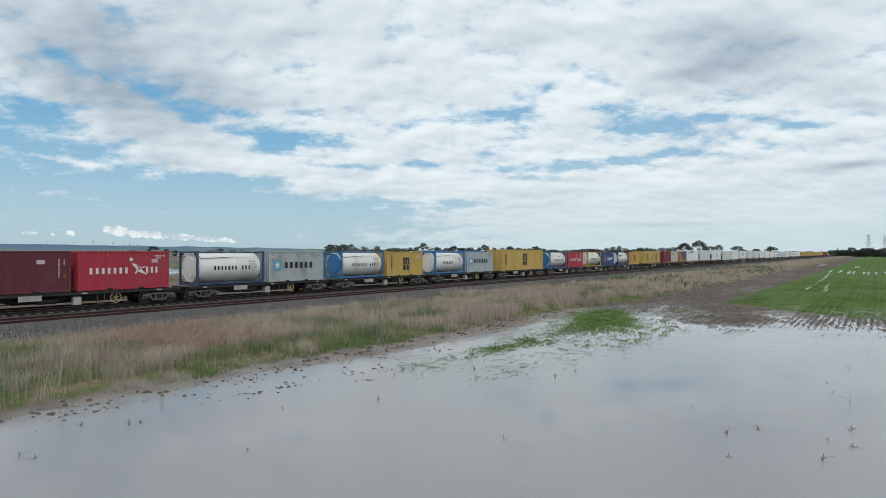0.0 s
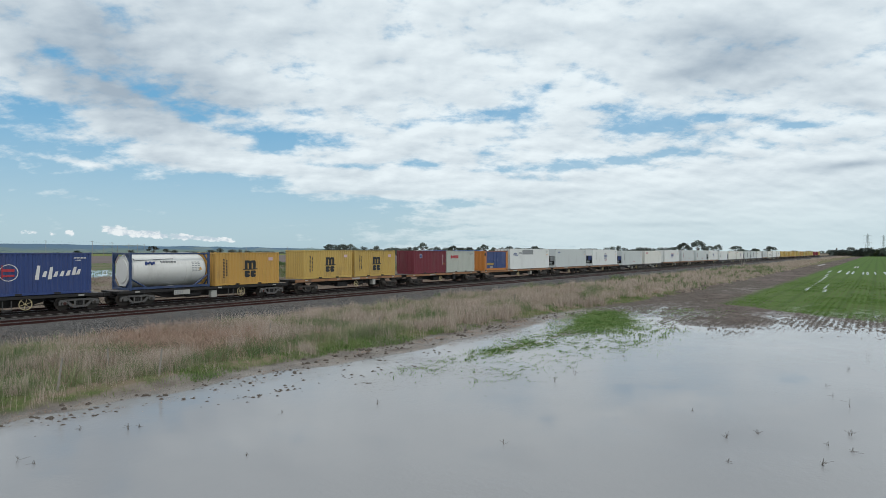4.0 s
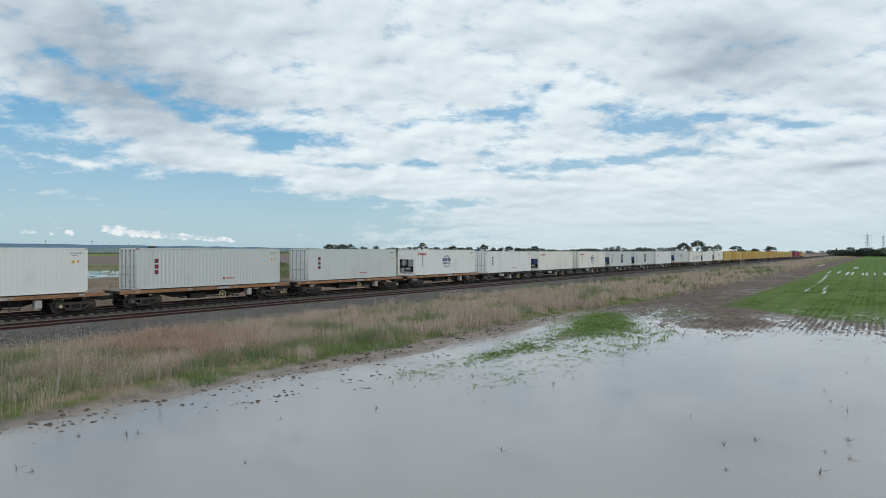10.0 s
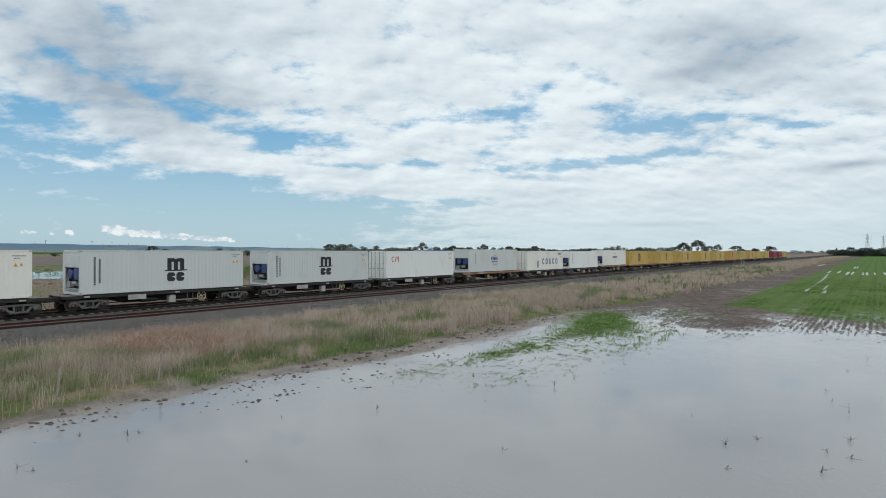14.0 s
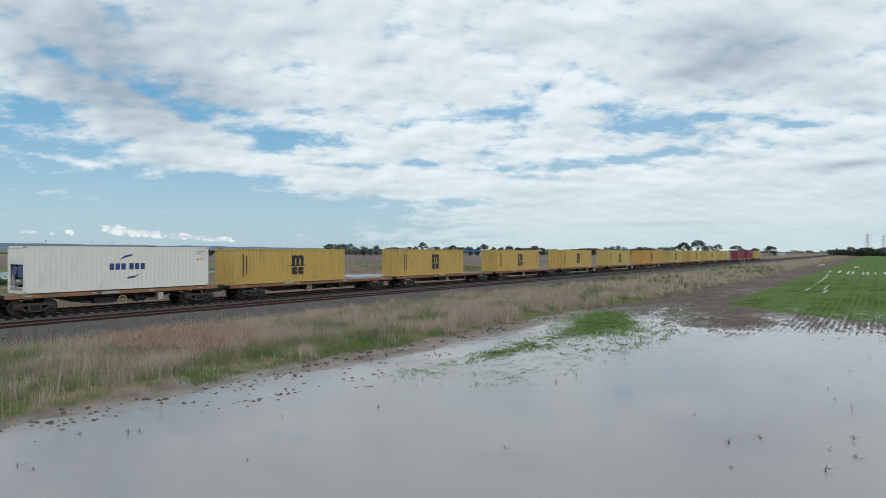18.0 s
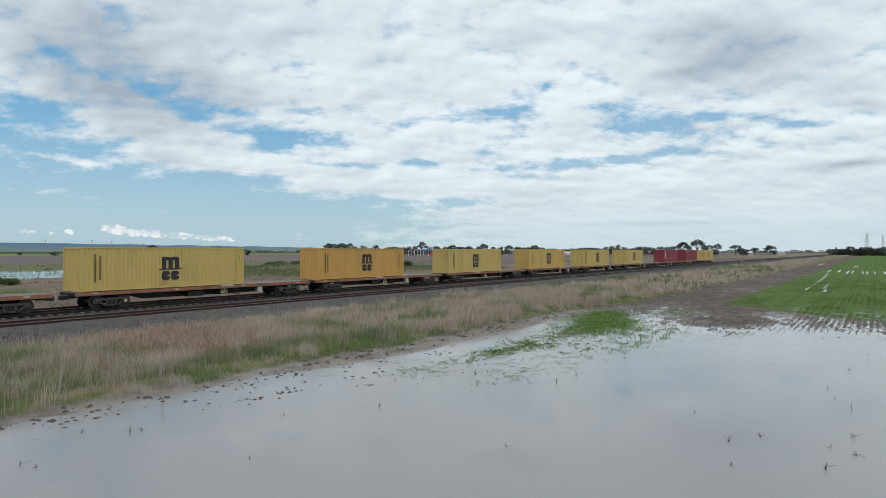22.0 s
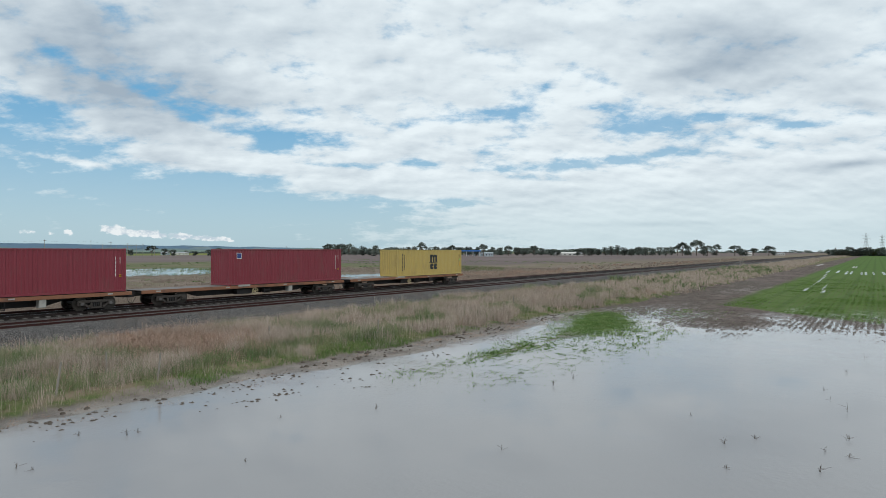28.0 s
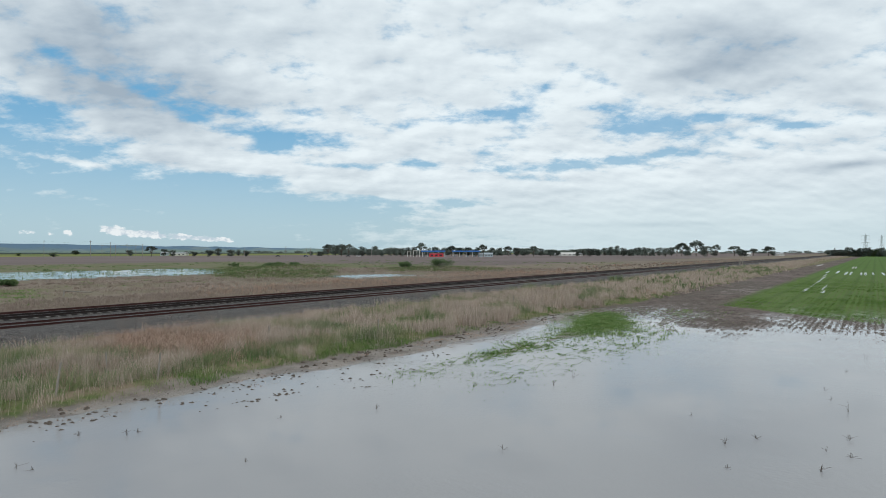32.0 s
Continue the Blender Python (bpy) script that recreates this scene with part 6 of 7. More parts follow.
    mark(b, "lettering", "red_left_word", lambda s: (disc(s, -1.95, 1.85, 0.2), disc(s, -1.45, 1.85, 0.2), patch(s, -1.2, 1.67, 0.3, 0.36), patch(s, -0.82, 1.67, 0.26, 0.36)), INKRED, "red lettering bars")
    small_print(b, L20, H8, INKGREY, "g20", False)
    load(genset_box("orange and blue power generator in a container frame", g), 161.15, L20, "O60")
    R = []
    for head, paint_, door, unit, make, note in (
            (167.83, WHITE, True, NAVY, "O60", "grey patch and blue swirl"), (182.41, ASH, False, GALV, "O", "small blue mark"), (197.83, WHITE, False, NAVY, "O", "blue emblem"),
            (213.05, ASH, False, NAVY, "G", "dark stacked lettering"), (227.46, CREAM, True, NAVY, "G", "red top lettering"), (242.72, WHITE, True, NAVY, "O", "large navy and red mark"),
            (258.11, ASH, True, NAVY, "O", "maroon stacked lettering"), (273.42, ASH, True, NAVY, "O", "maroon stacked lettering"), (288.76, WHITE, False, GALV, "O", "red lettering and blue emblem"),
            (303.98, WHITE, True, NAVY, "G", "dark stacked lettering"), (318.75, CREAM, False, NAVY, "G", "red top lettering"), (333.65, CREAM, True, NAVY, "G", "red lettering and blue emblem"),
            (348.51, ASH, False, NAVY, "G", "large dark block mark"), (363.17, ASH, False, NAVY, "G", "large dark block mark"), (378.07, WHITE, True, NAVY, "G", "red top lettering"),
            (393.75, ASH, False, NAVY, "O", "blue emblem"), (409.05, CREAM, True, NAVY, "G", "large blue letters"), (423.93, WHITE, False, NAVY, "G", "red lettering column"),
            (438.97, CREAM, False, NAVY, "O", "navy lettering and curved strokes")):
        tone_ = "warm white" if paint_ is CREAM else "pale grey" if paint_ is ASH else "white"
        b = load(reefer_box("%s refrigerated forty foot container with %s" % (tone_, note), g, paint_, door, unit), head, L40, make)
        small_print(b, L40, H9, INKGREY, "r40")
        R.append(b)
    mark(R[0], "emblem", "swirl", lambda s: [arc(s, -4.85 + 0.28 * i, 2.05 + 0.05 * (i % 2), 0.26, 0.22, 40 * i, 40 * i + 230, 0.10, 8) for i in range(4)], INKBLUE, "blue swirling mark")
    mark(R[0], "lettering", "swirl_word", lambda s: letters(s, -3.55, 2.18, 2.1, 0.20, 6, 0.7), INKGREY, "grey lettering bars")
    mark(R[0], "repair_patch", "grey_patch", lambda s: s.plate([(-2.5, 2.08), (0.8, 2.08), (0.8, 2.72), (-2.5, 2.72)], Y0 + 0.003, Y1 - 0.003), INKGREY, "grey painted over panel")
    mark(R[1], "lettering", "cube_word", lambda s: letters(s, -5.1, 2.25, 0.75, 0.20, 4, 0.7), INKBLUE, "small blue lettering bars")
    for i in (2, 8, 11, 15):
        marks_ship(R[i])
    for i in (4, 8, 10, 11):
        marks_seaco(R[i])
    for i, ink in ((3, INK), (6, INKWINE), (7, INKWINE), (9, INK)):
        marks_three(R[i], ink)
    mark(R[5], "emblem", "navy_blocks", lambda s: [(s.plate([(x, 1.12), (x + 0.16, 1.06), (x + 0.16, 1.96), (x, 1.96)], Y0, Y1), s.plate([(x + w - 0.16, 1.06), (x + w, 1.12), (x + w, 1.96), (x + w - 0.16, 1.96)], Y0, Y1), s.plate([(x, 1.42), (x + w, 1.42), (x + w, 1.62), (x, 1.62)], Y0 - 0.003, Y1 - 0.003)) for x, w in ((-1.1, 0.62), (-0.35, 0.78), (0.5, 0.78))], INKBLUE, "three navy block shapes")
    mark(R[5], "emblem", "red_line", lambda s: (patch(s, -1.1, 2.04, 0.95, 0.07), patch(s, 0.25, 2.04, 1.03, 0.07), s.plate([(-0.15, 2.11), (-0.15, 2.04), (0.05, 1.84), (0.25, 2.04), (0.25, 2.11), (0.05, 1.92)], Y0, Y1)), INKRED, "red line with a notch")
    for i in (12, 13):
        marks_block(R[i], L40, H9)
    mark(R[14], "lettering", "three_red", lambda s: (arc(s, -5.0, 2.0, 0.24, 0.3, 50, 310, 0.09, 8), s.plate([(-4.7, 1.72), (-4.6, 1.72), (-4.45, 2.28), (-4.55, 2.28)], Y0, Y1), patch(s, -4.4, 1.95, 0.1, 0.33), patch(s, -4.2, 1.72, 0.1, 0.56)), INKRED, "red lettering strokes")
    mark(R[16], "lettering", "five_blue", lambda s: [arc(s, -0.9 + 1.15 * i, 1.32, 0.40, 0.46, a, b, 0.20, 12) for i, (a, b) in enumerate(((45, 315), (0, 360), (60, 390), (45, 315), (0, 360)))], INKBLUE, "five large blue rounded letter bars")
    mark(R[16], "repair_patch", "grey_patch_low", lambda s: (patch(s, -3.0, 0.45, 0.55, 1.0), patch(s, 4.2, 2.3, 1.1, 0.35)), INKGREY, "grey painted over panels")
    mark(R[17], "lettering_column", "red_column", lambda s: column(s, -4.95, 0.85, 0.22, 1.65, 6, 0.7), INKWINE, "maroon column of letter bars")
    mark(R[18], "lettering", "navy_word", lambda s: (letters(s, -1.15, 1.35, 1.15, 0.42, 3, 0.76), letters(s, 0.15, 1.35, 1.15, 0.42, 3, 0.76)), INKBLUE, "navy lettering bars")
    mark(R[18], "emblem", "navy_strokes", lambda s: (s.plate([(-0.5, 2.0), (-0.2, 2.28), (0.35, 2.40), (0.35, 2.28), (-0.1, 2.16)], Y0, Y1), s.plate([(0.0, 0.72), (0.5, 0.78), (0.95, 1.10), (0.55, 0.92), (0.05, 0.86)], Y0, Y1)), INKBLUE, "two curved navy strokes")
    for i, (head, m, door) in enumerate(((453.38, YELLOW, False), (473.67, YELLOW, False), (493.9, YELLOW, False), (514.4, YELLOW, False), (535.15, LEMON, False), (555.26, AMBER, False), (575.9, LEMON, False), (596.22, YELLOW, True), (616.3, LEMON, False), (636.7, LEMON, False))):
        b = load(dry_box("%s forty foot high container with dark block mark" % {YELLOW: "ochre yellow", LEMON: "pale yellow", AMBER: "orange tinted yellow"}[m], g, L40, H9, m, door, None), head, L40, "B")
        marks_block(b, L40, H9, None, -0.6 if head == 575.9 else -0.45 if head == 535.15 else 0.0), small_print(b, L40, H9, INKFADE, "y40")
    for head, tag in ((664.67, "white upright lettering"), (684.87, "a small square emblem")):
        b = load(dry_box("faded crimson forty foot high container with %s" % tag, g, L40, H9, CRIMSON), head, L40, "C")
        small_print(b, L40, H9, INKWHITE, "c40")
        if head < 670:
            mark(b, "lettering_column", "white_column", lambda s: column(s, -L40 / 2 + 0.95, 0.95, 0.42, 1.6, 6, 0.72), INKWHITE, "white column of letter bars")
        else:
            mark(b, "emblem", "square_back40", lambda s: patch(s, -5.4, 2.12, 0.46, 0.46), INKWHITE, "white square")
            mark(b, "emblem", "square_front40", lambda s: s.plate([(-5.36, 2.16), (-4.98, 2.16), (-4.98, 2.54), (-5.36, 2.54)], Y0 - 0.005, Y1 - 0.005), INKBLUE, "blue square")
    b = load(dry_box("pale yellow forty foot high container on the last wagon", g, L40, H9, LEMON), 705.32, L40, "C")
    marks_block(b, L40, H9), small_print(b, L40, H9, INKFADE, "y40")


fill_train()


# ---- the train: wagons ----
def side_frame_cast(s):
    """Heavy cast frame with a dipped middle and open windows."""
    s.plate([(-1.22, 0.52), (-1.10, 0.66), (-0.55, 0.73), (0.55, 0.73), (1.10, 0.66), (1.22, 0.52), (1.04, 0.50), (0.5, 0.60), (-0.5, 0.60), (-1.04, 0.50)], -0.07, 0.07)
    s.plate([(-0.46, 0.20), (0.46, 0.20), (0.52, 0.30), (-0.52, 0.30)], -0.10, 0.06)
    for k in (-1, 1):
        s.plate([(k * 0.66, 0.62), (k * 0.82, 0.58), (k * 0.50, 0.22), (k * 0.34, 0.24)], -0.07, 0.07)
        s.plate([(k * 0.20, 0.62), (k * 0.30, 0.62), (k * 0.30, 0.28), (k * 0.20, 0.28)], -0.06, 0.06)
        s.block(k * 0.89 - 0.15, k * 0.89 + 0.15, -0.15, 0.06, 0.34, 0.58, 0.03)
        s.plate([(k * 1.08, 0.60), (k * 1.20, 0.56), (k * 1.20, 0.34), (k * 1.08, 0.34)], -0.06, 0.06)


def side_frame_open(s):
    """Truss shaped frame with two open corners."""
    s.plate([(-1.15, 0.60), (-1.05, 0.70), (1.05, 0.70), (1.15, 0.60), (1.10, 0.54), (-1.10, 0.54)], -0.06, 0.06)
    s.plate([(-0.42, 0.16), (0.42, 0.16), (0.42, 0.27), (-0.42, 0.27)], -0.06, 0.06)
    for k in (-1, 1):
        s.plate([(k * 0.80, 0.56), (k * 0.98, 0.56), (k * 0.46, 0.17), (k * 0.30, 0.20)], -0.06, 0.06)
        s.plate([(k * 0.24, 0.56), (k * 0.36, 0.56), (k * 0.36, 0.26), (k * 0.24, 0.26)], -0.06, 0.06)
        s.block(k * 0.89 - 0.16, k * 0.89 + 0.16, -0.13, 0.06, 0.32, 0.58, 0.025)
        s.plate([(k * 1.05, 0.60), (k * 1.15, 0.58), (k * 1.15, 0.36), (k * 1.05, 0.36)], -0.05, 0.05)


def springs(s):
    for x in (-0.13, 0.0, 0.13):
        s.tube((x, -0.03, 0.27), (x, -0.03, 0.52), 0.055, 8)


def wheelset(s):
    s.tube((0, -1.02, 0), (0, 1.02, 0), 0.08, 10)
    for k in (-1, 1):
        y = 0.752 * k
        s.turned([(y - 0.065, 0.36), (y - 0.065, 0.462), (y + 0.05, 0.455), (y + 0.065, 0.40), (y + 0.03, 0.36), (y + 0.015, 0.20), (y + 0.06, 0.16), (y + 0.06, 0.04)] if k < 0 else
                 [(y + 0.065, 0.36), (y + 0.065, 0.462), (y - 0.05, 0.455), (y - 0.065, 0.40), (y - 0.03, 0.36), (y - 0.015, 0.20), (y - 0.06, 0.16), (y - 0.06, 0.04)], "y", 24)


AXLES = []


def bogie(wagon, x, cast):
    b = part("bogie", shared("bogie_bolster", lambda s: (s.block(-0.22, 0.22, -1.0, 1.0, 0.38, 0.66, 0.03), s.box(-1.15, -1.05, -0.95, 0.95, 0.52, 0.62), s.box(1.05, 1.15, -0.95, 0.95, 0.52, 0.62), s.tube((0, 0, 0.6), (0, 0, 0.82), 0.25, 12))), FRAME, wagon, "two axle bogie", at=(x, 0, 0))
    for y in (-1.02, 1.02):
        m = Matrix.Translation((0, y, 0)) @ (Matrix.Rotation(math.pi, 4, "Z") if y > 0 else Matrix())
        part("side_frame", shared("side_frame_%d" % cast, side_frame_cast if cast else side_frame_open), CAST if cast else TRUSS, b, "cast steel side frame", at=m)
        part("spring_nest", shared("spring_nest", springs, True), DULLBLACK, b, at=m)
        for k in (-0.89, 0.89):
            part("axle_cap", shared("axle_cap", lambda s: s.turned([(-0.16, 0.04), (-0.15, 0.10), (0.0, 0.11)], "y", 12), True), random.choice((CAST, WHEEL, RAIL, BRAKE if not cast and random.random() < 0.3 else WHEEL)), b, at=Matrix.Translation((k, y, 0.455)) @ (Matrix.Rotation(math.pi, 4, "Z") if y > 0 else Matrix()))
    for k in (-0.89, 0.89):
        w = part("wheelset", shared("wheelset", wheelset, True), WHEEL, b, "axle with two steel wheels", at=(k, 0, 0.46))
        AXLES.append((w, k))


def brake_wheel(s, r=0.34):
    n = 28
    for i in range(n):
        a, b = 2 * math.pi * i / n, 2 * math.pi * (i + 1) / n
        s.tube((r * math.cos(a), 0, r * math.sin(a)), (r * math.cos(b), 0, r * math.sin(b)), 0.026, 5, caps=False)
    for i in range(6):
        a = math.pi * i / 3 + 0.3
        s.tube((0, 0.02, 0), (r * math.cos(a), 0, r * math.sin(a)), 0.018, 5)
    s.tube((0, -0.03, 0), (0, 0.25, 0), 0.05, 8)


def coupler(s):
    s.block(-0.02, 0.28, -0.11, 0.11, -0.13, 0.13, 0.02)
    s.block(0.26, 0.50, -0.17, 0.15, -0.15, 0.15, 0.04)
    s.box(-0.5, 0.0, -0.08, 0.08, -0.09, 0.09)


def hose(s):
    pts = [Vector((0.05 + 0.42 * t, -0.45 + 0.2 * t, -0.05 - 0.42 * math.sin(math.pi * t * 0.8))) for t in [i / 8 for i in range(9)]]
    n = 5
    ring = [Vector((0, math.cos(2 * math.pi * i / n) * 0.022, math.sin(2 * math.pi * i / n) * 0.022)) for i in range(n)]
    s.add([tuple(p + q) for p in pts for q in ring], [(k * n + i, k * n + (i + 1) % n, (k + 1) * n + (i + 1) % n, (k + 1) * n + i) for k in range(len(pts) - 1) for i in range(n)])


WAGONS = []


def wagon(q0, q1, b0, b1, make, rnd):
    """Deck from q0 to q1, bogies at b0 and b1, all measured back along the train."""
    L, mid = q1 - q0, (q0 + q1) / 2
    h = L / 2
    grey = make == "G"
    top = 1.06 if grey else 1.15 if make in ("B", "C") else 1.25
    sill = FRAME if grey else SILL if make in ("O", "O60") else RUSTSILL
    label = {"G": "dark grey skeletal container wagon with cast bogies", "O": "weathered orange forty foot container wagon", "O60": "long weathered orange container wagon"}.get(make, "long rusty brown flat container wagon with an empty end")
    w = thing("container_wagon", label, "railway wagon", "wagons of the train")
    key = "%s_%d" % (make, round(L * 100))
    depth = 0.20 if grey else 0.25
    inner = [b0 - mid, b1 - mid]
    for k in (-1, 1):
        c, d = sorted((k * 1.20, k * 1.06))
        part("side_sill", shared("sill_%d_" % k + key, lambda s: (s.box(-h, h, c, d, top - depth, top - 0.02), [s.box(x - 0.05, x + 0.05, c - 0.012, d + 0.012, top - depth + 0.02, top - 0.03) for x in np.linspace(-h + 0.4, h - 0.4, int(L / 1.5))])), sill, w, "long side sill")
    part("centre_sill", shared("centre_" + key, lambda s: (s.plate([(-h, top - 0.10), (h, top - 0.10), (h, top - 0.38), (inner[1] - 1.4, top - 0.38), (inner[1] - 2.6, top - 0.72), (inner[0] + 2.6, top - 0.72), (inner[0] + 1.4, top - 0.38), (-h, top - 0.38)], -0.20, 0.20))), FRAME, w, "deep centre sill")
    for x in np.linspace(-h + 0.15, h - 0.15, int(L / 1.9)):
        part("cross_member", shared("cross_member", lambda s: s.box(-0.07, 0.07, -1.07, 1.07, -0.24, -0.05)), FRAME, w, at=(x, 0, top))
    if grey:
        for a in (-h, h - 0.75):
            part("end_platform", shared("end_platform", lambda s: s.box(0, 0.75, -1.19, 1.19, -0.06, -0.015)), DECK, w, at=(a, 0, top))
    else:
        part("deck", shared("deck_" + key, lambda s: s.box(-h + 0.01, h - 0.01, -1.06, 1.06, top - 0.05, top - 0.012)), DECK, w, "worn steel deck")
    for x in inner:
        bogie(w, x, grey)
    for k in (-1, 1):
        part("coupler", shared("coupler", coupler), FRAME, w, "knuckle coupler", at=Matrix.Translation((k * h, 0, 0.80)) @ (Matrix.Rotation(math.pi, 4, "Z") if k < 0 else Matrix()))
        part("air_hose", shared("air_hose", hose), DULLBLACK, w, "black air hose", at=Matrix.Translation((k * h, 0, 0.72)) @ Matrix.Diagonal((k, 1, 1, 1)))
    for x in (-h + 0.7, h - 0.7) + (() if grey else (-0.35, 0.35)):
        for y in (-1.0, 1.0):
            part("twist_lock", shared("twist_lock", lambda s: s.block(-0.11, 0.11, -0.10, 0.10, -0.03, 0.010, 0.008)), DECK, w, at=(x, y, top))
    # gear hung along the near side
    span = inner[1] - inner[0]
    if grey:
        bx = inner[0] + span * 0.52
        part("brake_wheel", shared("brake_wheel", lambda s: brake_wheel(s), True), BRAKE, w, "cream spoked hand brake wheel", at=(inner[0] + span * 0.73, -1.14, 0.56))
        part("equipment_box", shared("equipment_box", lambda s: s.block(-0.24, 0.24, -0.9, -0.5, 0.22, 0.74, 0.02)), BOARD, w, "pale grey equipment box", at=(bx, -0.2, 0))
        part("air_cylinder", shared("air_cylinder", lambda s: s.turned([(-0.62, 0.04), (-0.58, 0.15), (-0.5, 0.18), (0.5, 0.18), (0.58, 0.15), (0.62, 0.04)], "x", 14, (0, -0.75, 0.52)), True), FRAME, w, "dark air cylinder", at=(bx - 1.6, 0, 0))
        part("step", shared("hang_step", lambda s: (s.box(-0.24, -0.20, -1.16, -1.12, 0.24, 0.8), s.box(0.20, 0.24, -1.16, -1.12, 0.24, 0.8), s.box(-0.24, 0.24, -1.18, -1.02, 0.22, 0.26))), CAST, w, "hanging step", at=(inner[0] + span * 0.73 - 0.95, 0, 0))
        part("number_board", shared("number_board", lambda s: s.box(-0.62, 0.62, -1.215, -1.205, 0.44, 0.77)), BOARD, w, "pale board with worn markings", at=(inner[0] + span * 0.28, 0, 0.16))
        part("number_board", shared("number_bars", lambda s: [s.box(-0.55 + 0.13 * i, -0.47 + 0.13 * i, -1.220, -1.2155, z, z + 0.10) for i in range(5) for z in (0.50, 0.63)]), INKGREY, w, "dark bars of worn writing", at=(inner[0] + span * 0.28, 0, 0.16))
        for x in (-h + 1.1, 0.4, h - 1.5):
            part("reflector", shared("reflector", lambda s: s.box(0, 0.34, -1.222, -1.2135, -0.16, -0.07)), BOARD, w, at=(x, 0, top))
        part("brake_rod", shared("rod_" + key, lambda s: s.tube((inner[0] + 1.0, -0.4, 0.42), (inner[1] - 1.0, -0.4, 0.42), 0.03, 6)), FRAME, w)
    else:
        bx = inner[0] + span * (0.35 + 0.25 * rnd)
        part("brake_wheel", shared("brake_wheel_small", lambda s: brake_wheel(s, 0.27), True), BRAKE, w, "spoked hand brake wheel", at=(bx, -1.14, 0.60))
        part("brake_beam", shared("brake_gear_" + make, lambda s: (s.box(-1.9, -0.6, -0.9, -0.4, 0.42, 0.80), s.turned([(0.7, 0.05), (0.75, 0.2), (1.5, 0.2), (1.55, 0.05)], "x", 12, (0, -0.7, 0.62)), s.tube((-2.6, -0.5, 0.5), (2.6, -0.5, 0.45), 0.03, 6))), FRAME, w, "dark brake gear", at=(0, 0, 0))
        part("equipment_box", shared("equipment_box_b", lambda s: s.block(-0.2, 0.2, -1.16, -0.7, 0.42, 0.93, 0.02)), BOARD if rnd > 0.5 else FRAME, w, "equipment box", at=(inner[0] + span * (0.62 + 0.2 * rnd), 0, 0))
        part("number_board", shared("number_board_b", lambda s: s.box(-0.55, 0.55, -1.222, -1.2135, top - 0.21, top - 0.06)), BOARD, w, "pale board with worn markings", at=(inner[0] + span * (0.15 + 0.5 * rnd), 0, 0))
        for x in np.linspace(-h + 1.0, h - 1.6, 4):
            part("reflector", shared("reflector", lambda s: s.box(0, 0.34, -1.222, -1.2135, -0.16, -0.07)), BOARD, w, at=(x, 0, top))
        part("step", shared("hang_step_b", lambda s: (s.box(-0.22, -0.18, -1.17, -1.13, 0.40, 0.95), s.box(0.30, 0.34, -1.17, -1.13, 0.40, 0.95), s.box(-0.22, 0.34, -1.18, -1.06, 0.38, 0.42))), FRAME, w, "hanging step", at=(bx + 1.1, 0, 0))
    WAGONS.append((w, mid))


def make_wagons():
    loads = sorted(CARGO, key=lambda c: c[1])
    groups = []
    for c in loads:
        if groups and c[2] - c[1] < 7 and groups[-1][-1][3] == c[3] and len(groups[-1]) < 2 and groups[-1][-1][2] - groups[-1][-1][1] < 7 and c[1] - groups[-1][-1][2] < 1.0:
            groups[-1].append(c)
        elif groups and c[3] == "O60" and groups[-1][-1][3] == "O60":
            groups[-1].append(c)
        else:
            groups.append([c])
    spans = []
    for g in groups:
        a, b, make = g[0][1], g[-1][2], g[0][3]
        spans.append([a - 6.9, b + 0.4, make] if make == "C" else [a - 0.25, b + 7.0, make] if make == "B" else [a, b, make])
    rnd = random.Random(4)
    for i, (a, b, make) in enumerate(spans):
        long = make in ("B", "C", "O60")
        lo, hi = a, b
        if make in ("G", "O", "O60"):
            lo = a - (0.55 if i == 0 else (a - spans[i - 1][1]) / 2 - 0.5 if spans[i - 1][2] not in ("B", "C") else 0.5)
            hi = b + (0.8 if spans[i + 1][2] in ("B", "C") else (spans[i + 1][0] - b) / 2 - 0.5)
        b0, b1 = (lo + 2.25, hi - 2.25) if long else (a + 0.65, b - 0.65)
        wagon(lo, hi, b0, b1, make, rnd.random())


make_wagons()


# the train's way: seconds and metres run
RUN = [(0.0, 0.0), (3.5, 82.83), (10.0, 236.66), (16.0, 377.6), (22.0, 517.4), (29.2, 683.8), (32.0, 748.4)]


def way_at(t):
    for (a, u), (b, v) in zip(RUN, RUN[1:]):
        if t <= b:
            return u + (v - u) * (t - a) / (b - a)
    return RUN[-1][1]


# ---- the far side: trees, poles, buildings ----
def spot(side, depth):
    """A place on the ground: sideways share of the depth, and the depth along the view axis."""
    c, n = math.cos(radians(PHI)), math.sin(radians(PHI))
    return (depth * (c + side * n), depth * (n - side * c), 0.3)


def leaf_cloud(rnd, centres, leaf, per):
    """Small tilted leaf sprays round each centre (x, y, z, radius, flatness)."""
    vs, fs = [], []
    for cx, cy, cz, r, flat in centres:
        for i in range(per):
            d = Vector((rnd.gauss(0, 1), rnd.gauss(0, 1), rnd.gauss(0, 1))).normalized() * r * rnd.random() ** 0.4
            p = Vector((cx + d.x, cy + d.y, cz + d.z * flat))
            a = Vector((rnd.gauss(0, 1), rnd.gauss(0, 1), rnd.gauss(0, 0.7))).normalized()
            b = a.orthogonal().normalized()
            k = leaf * rnd.uniform(0.6, 1.4)
            o = len(vs)
            vs.extend([tuple(p - a * k), tuple(p + b * k * 0.6), tuple(p + a * k), tuple(p - b * k * 0.6)])
            fs.append((o, o + 1, o + 2, o + 3))
    return vs, fs


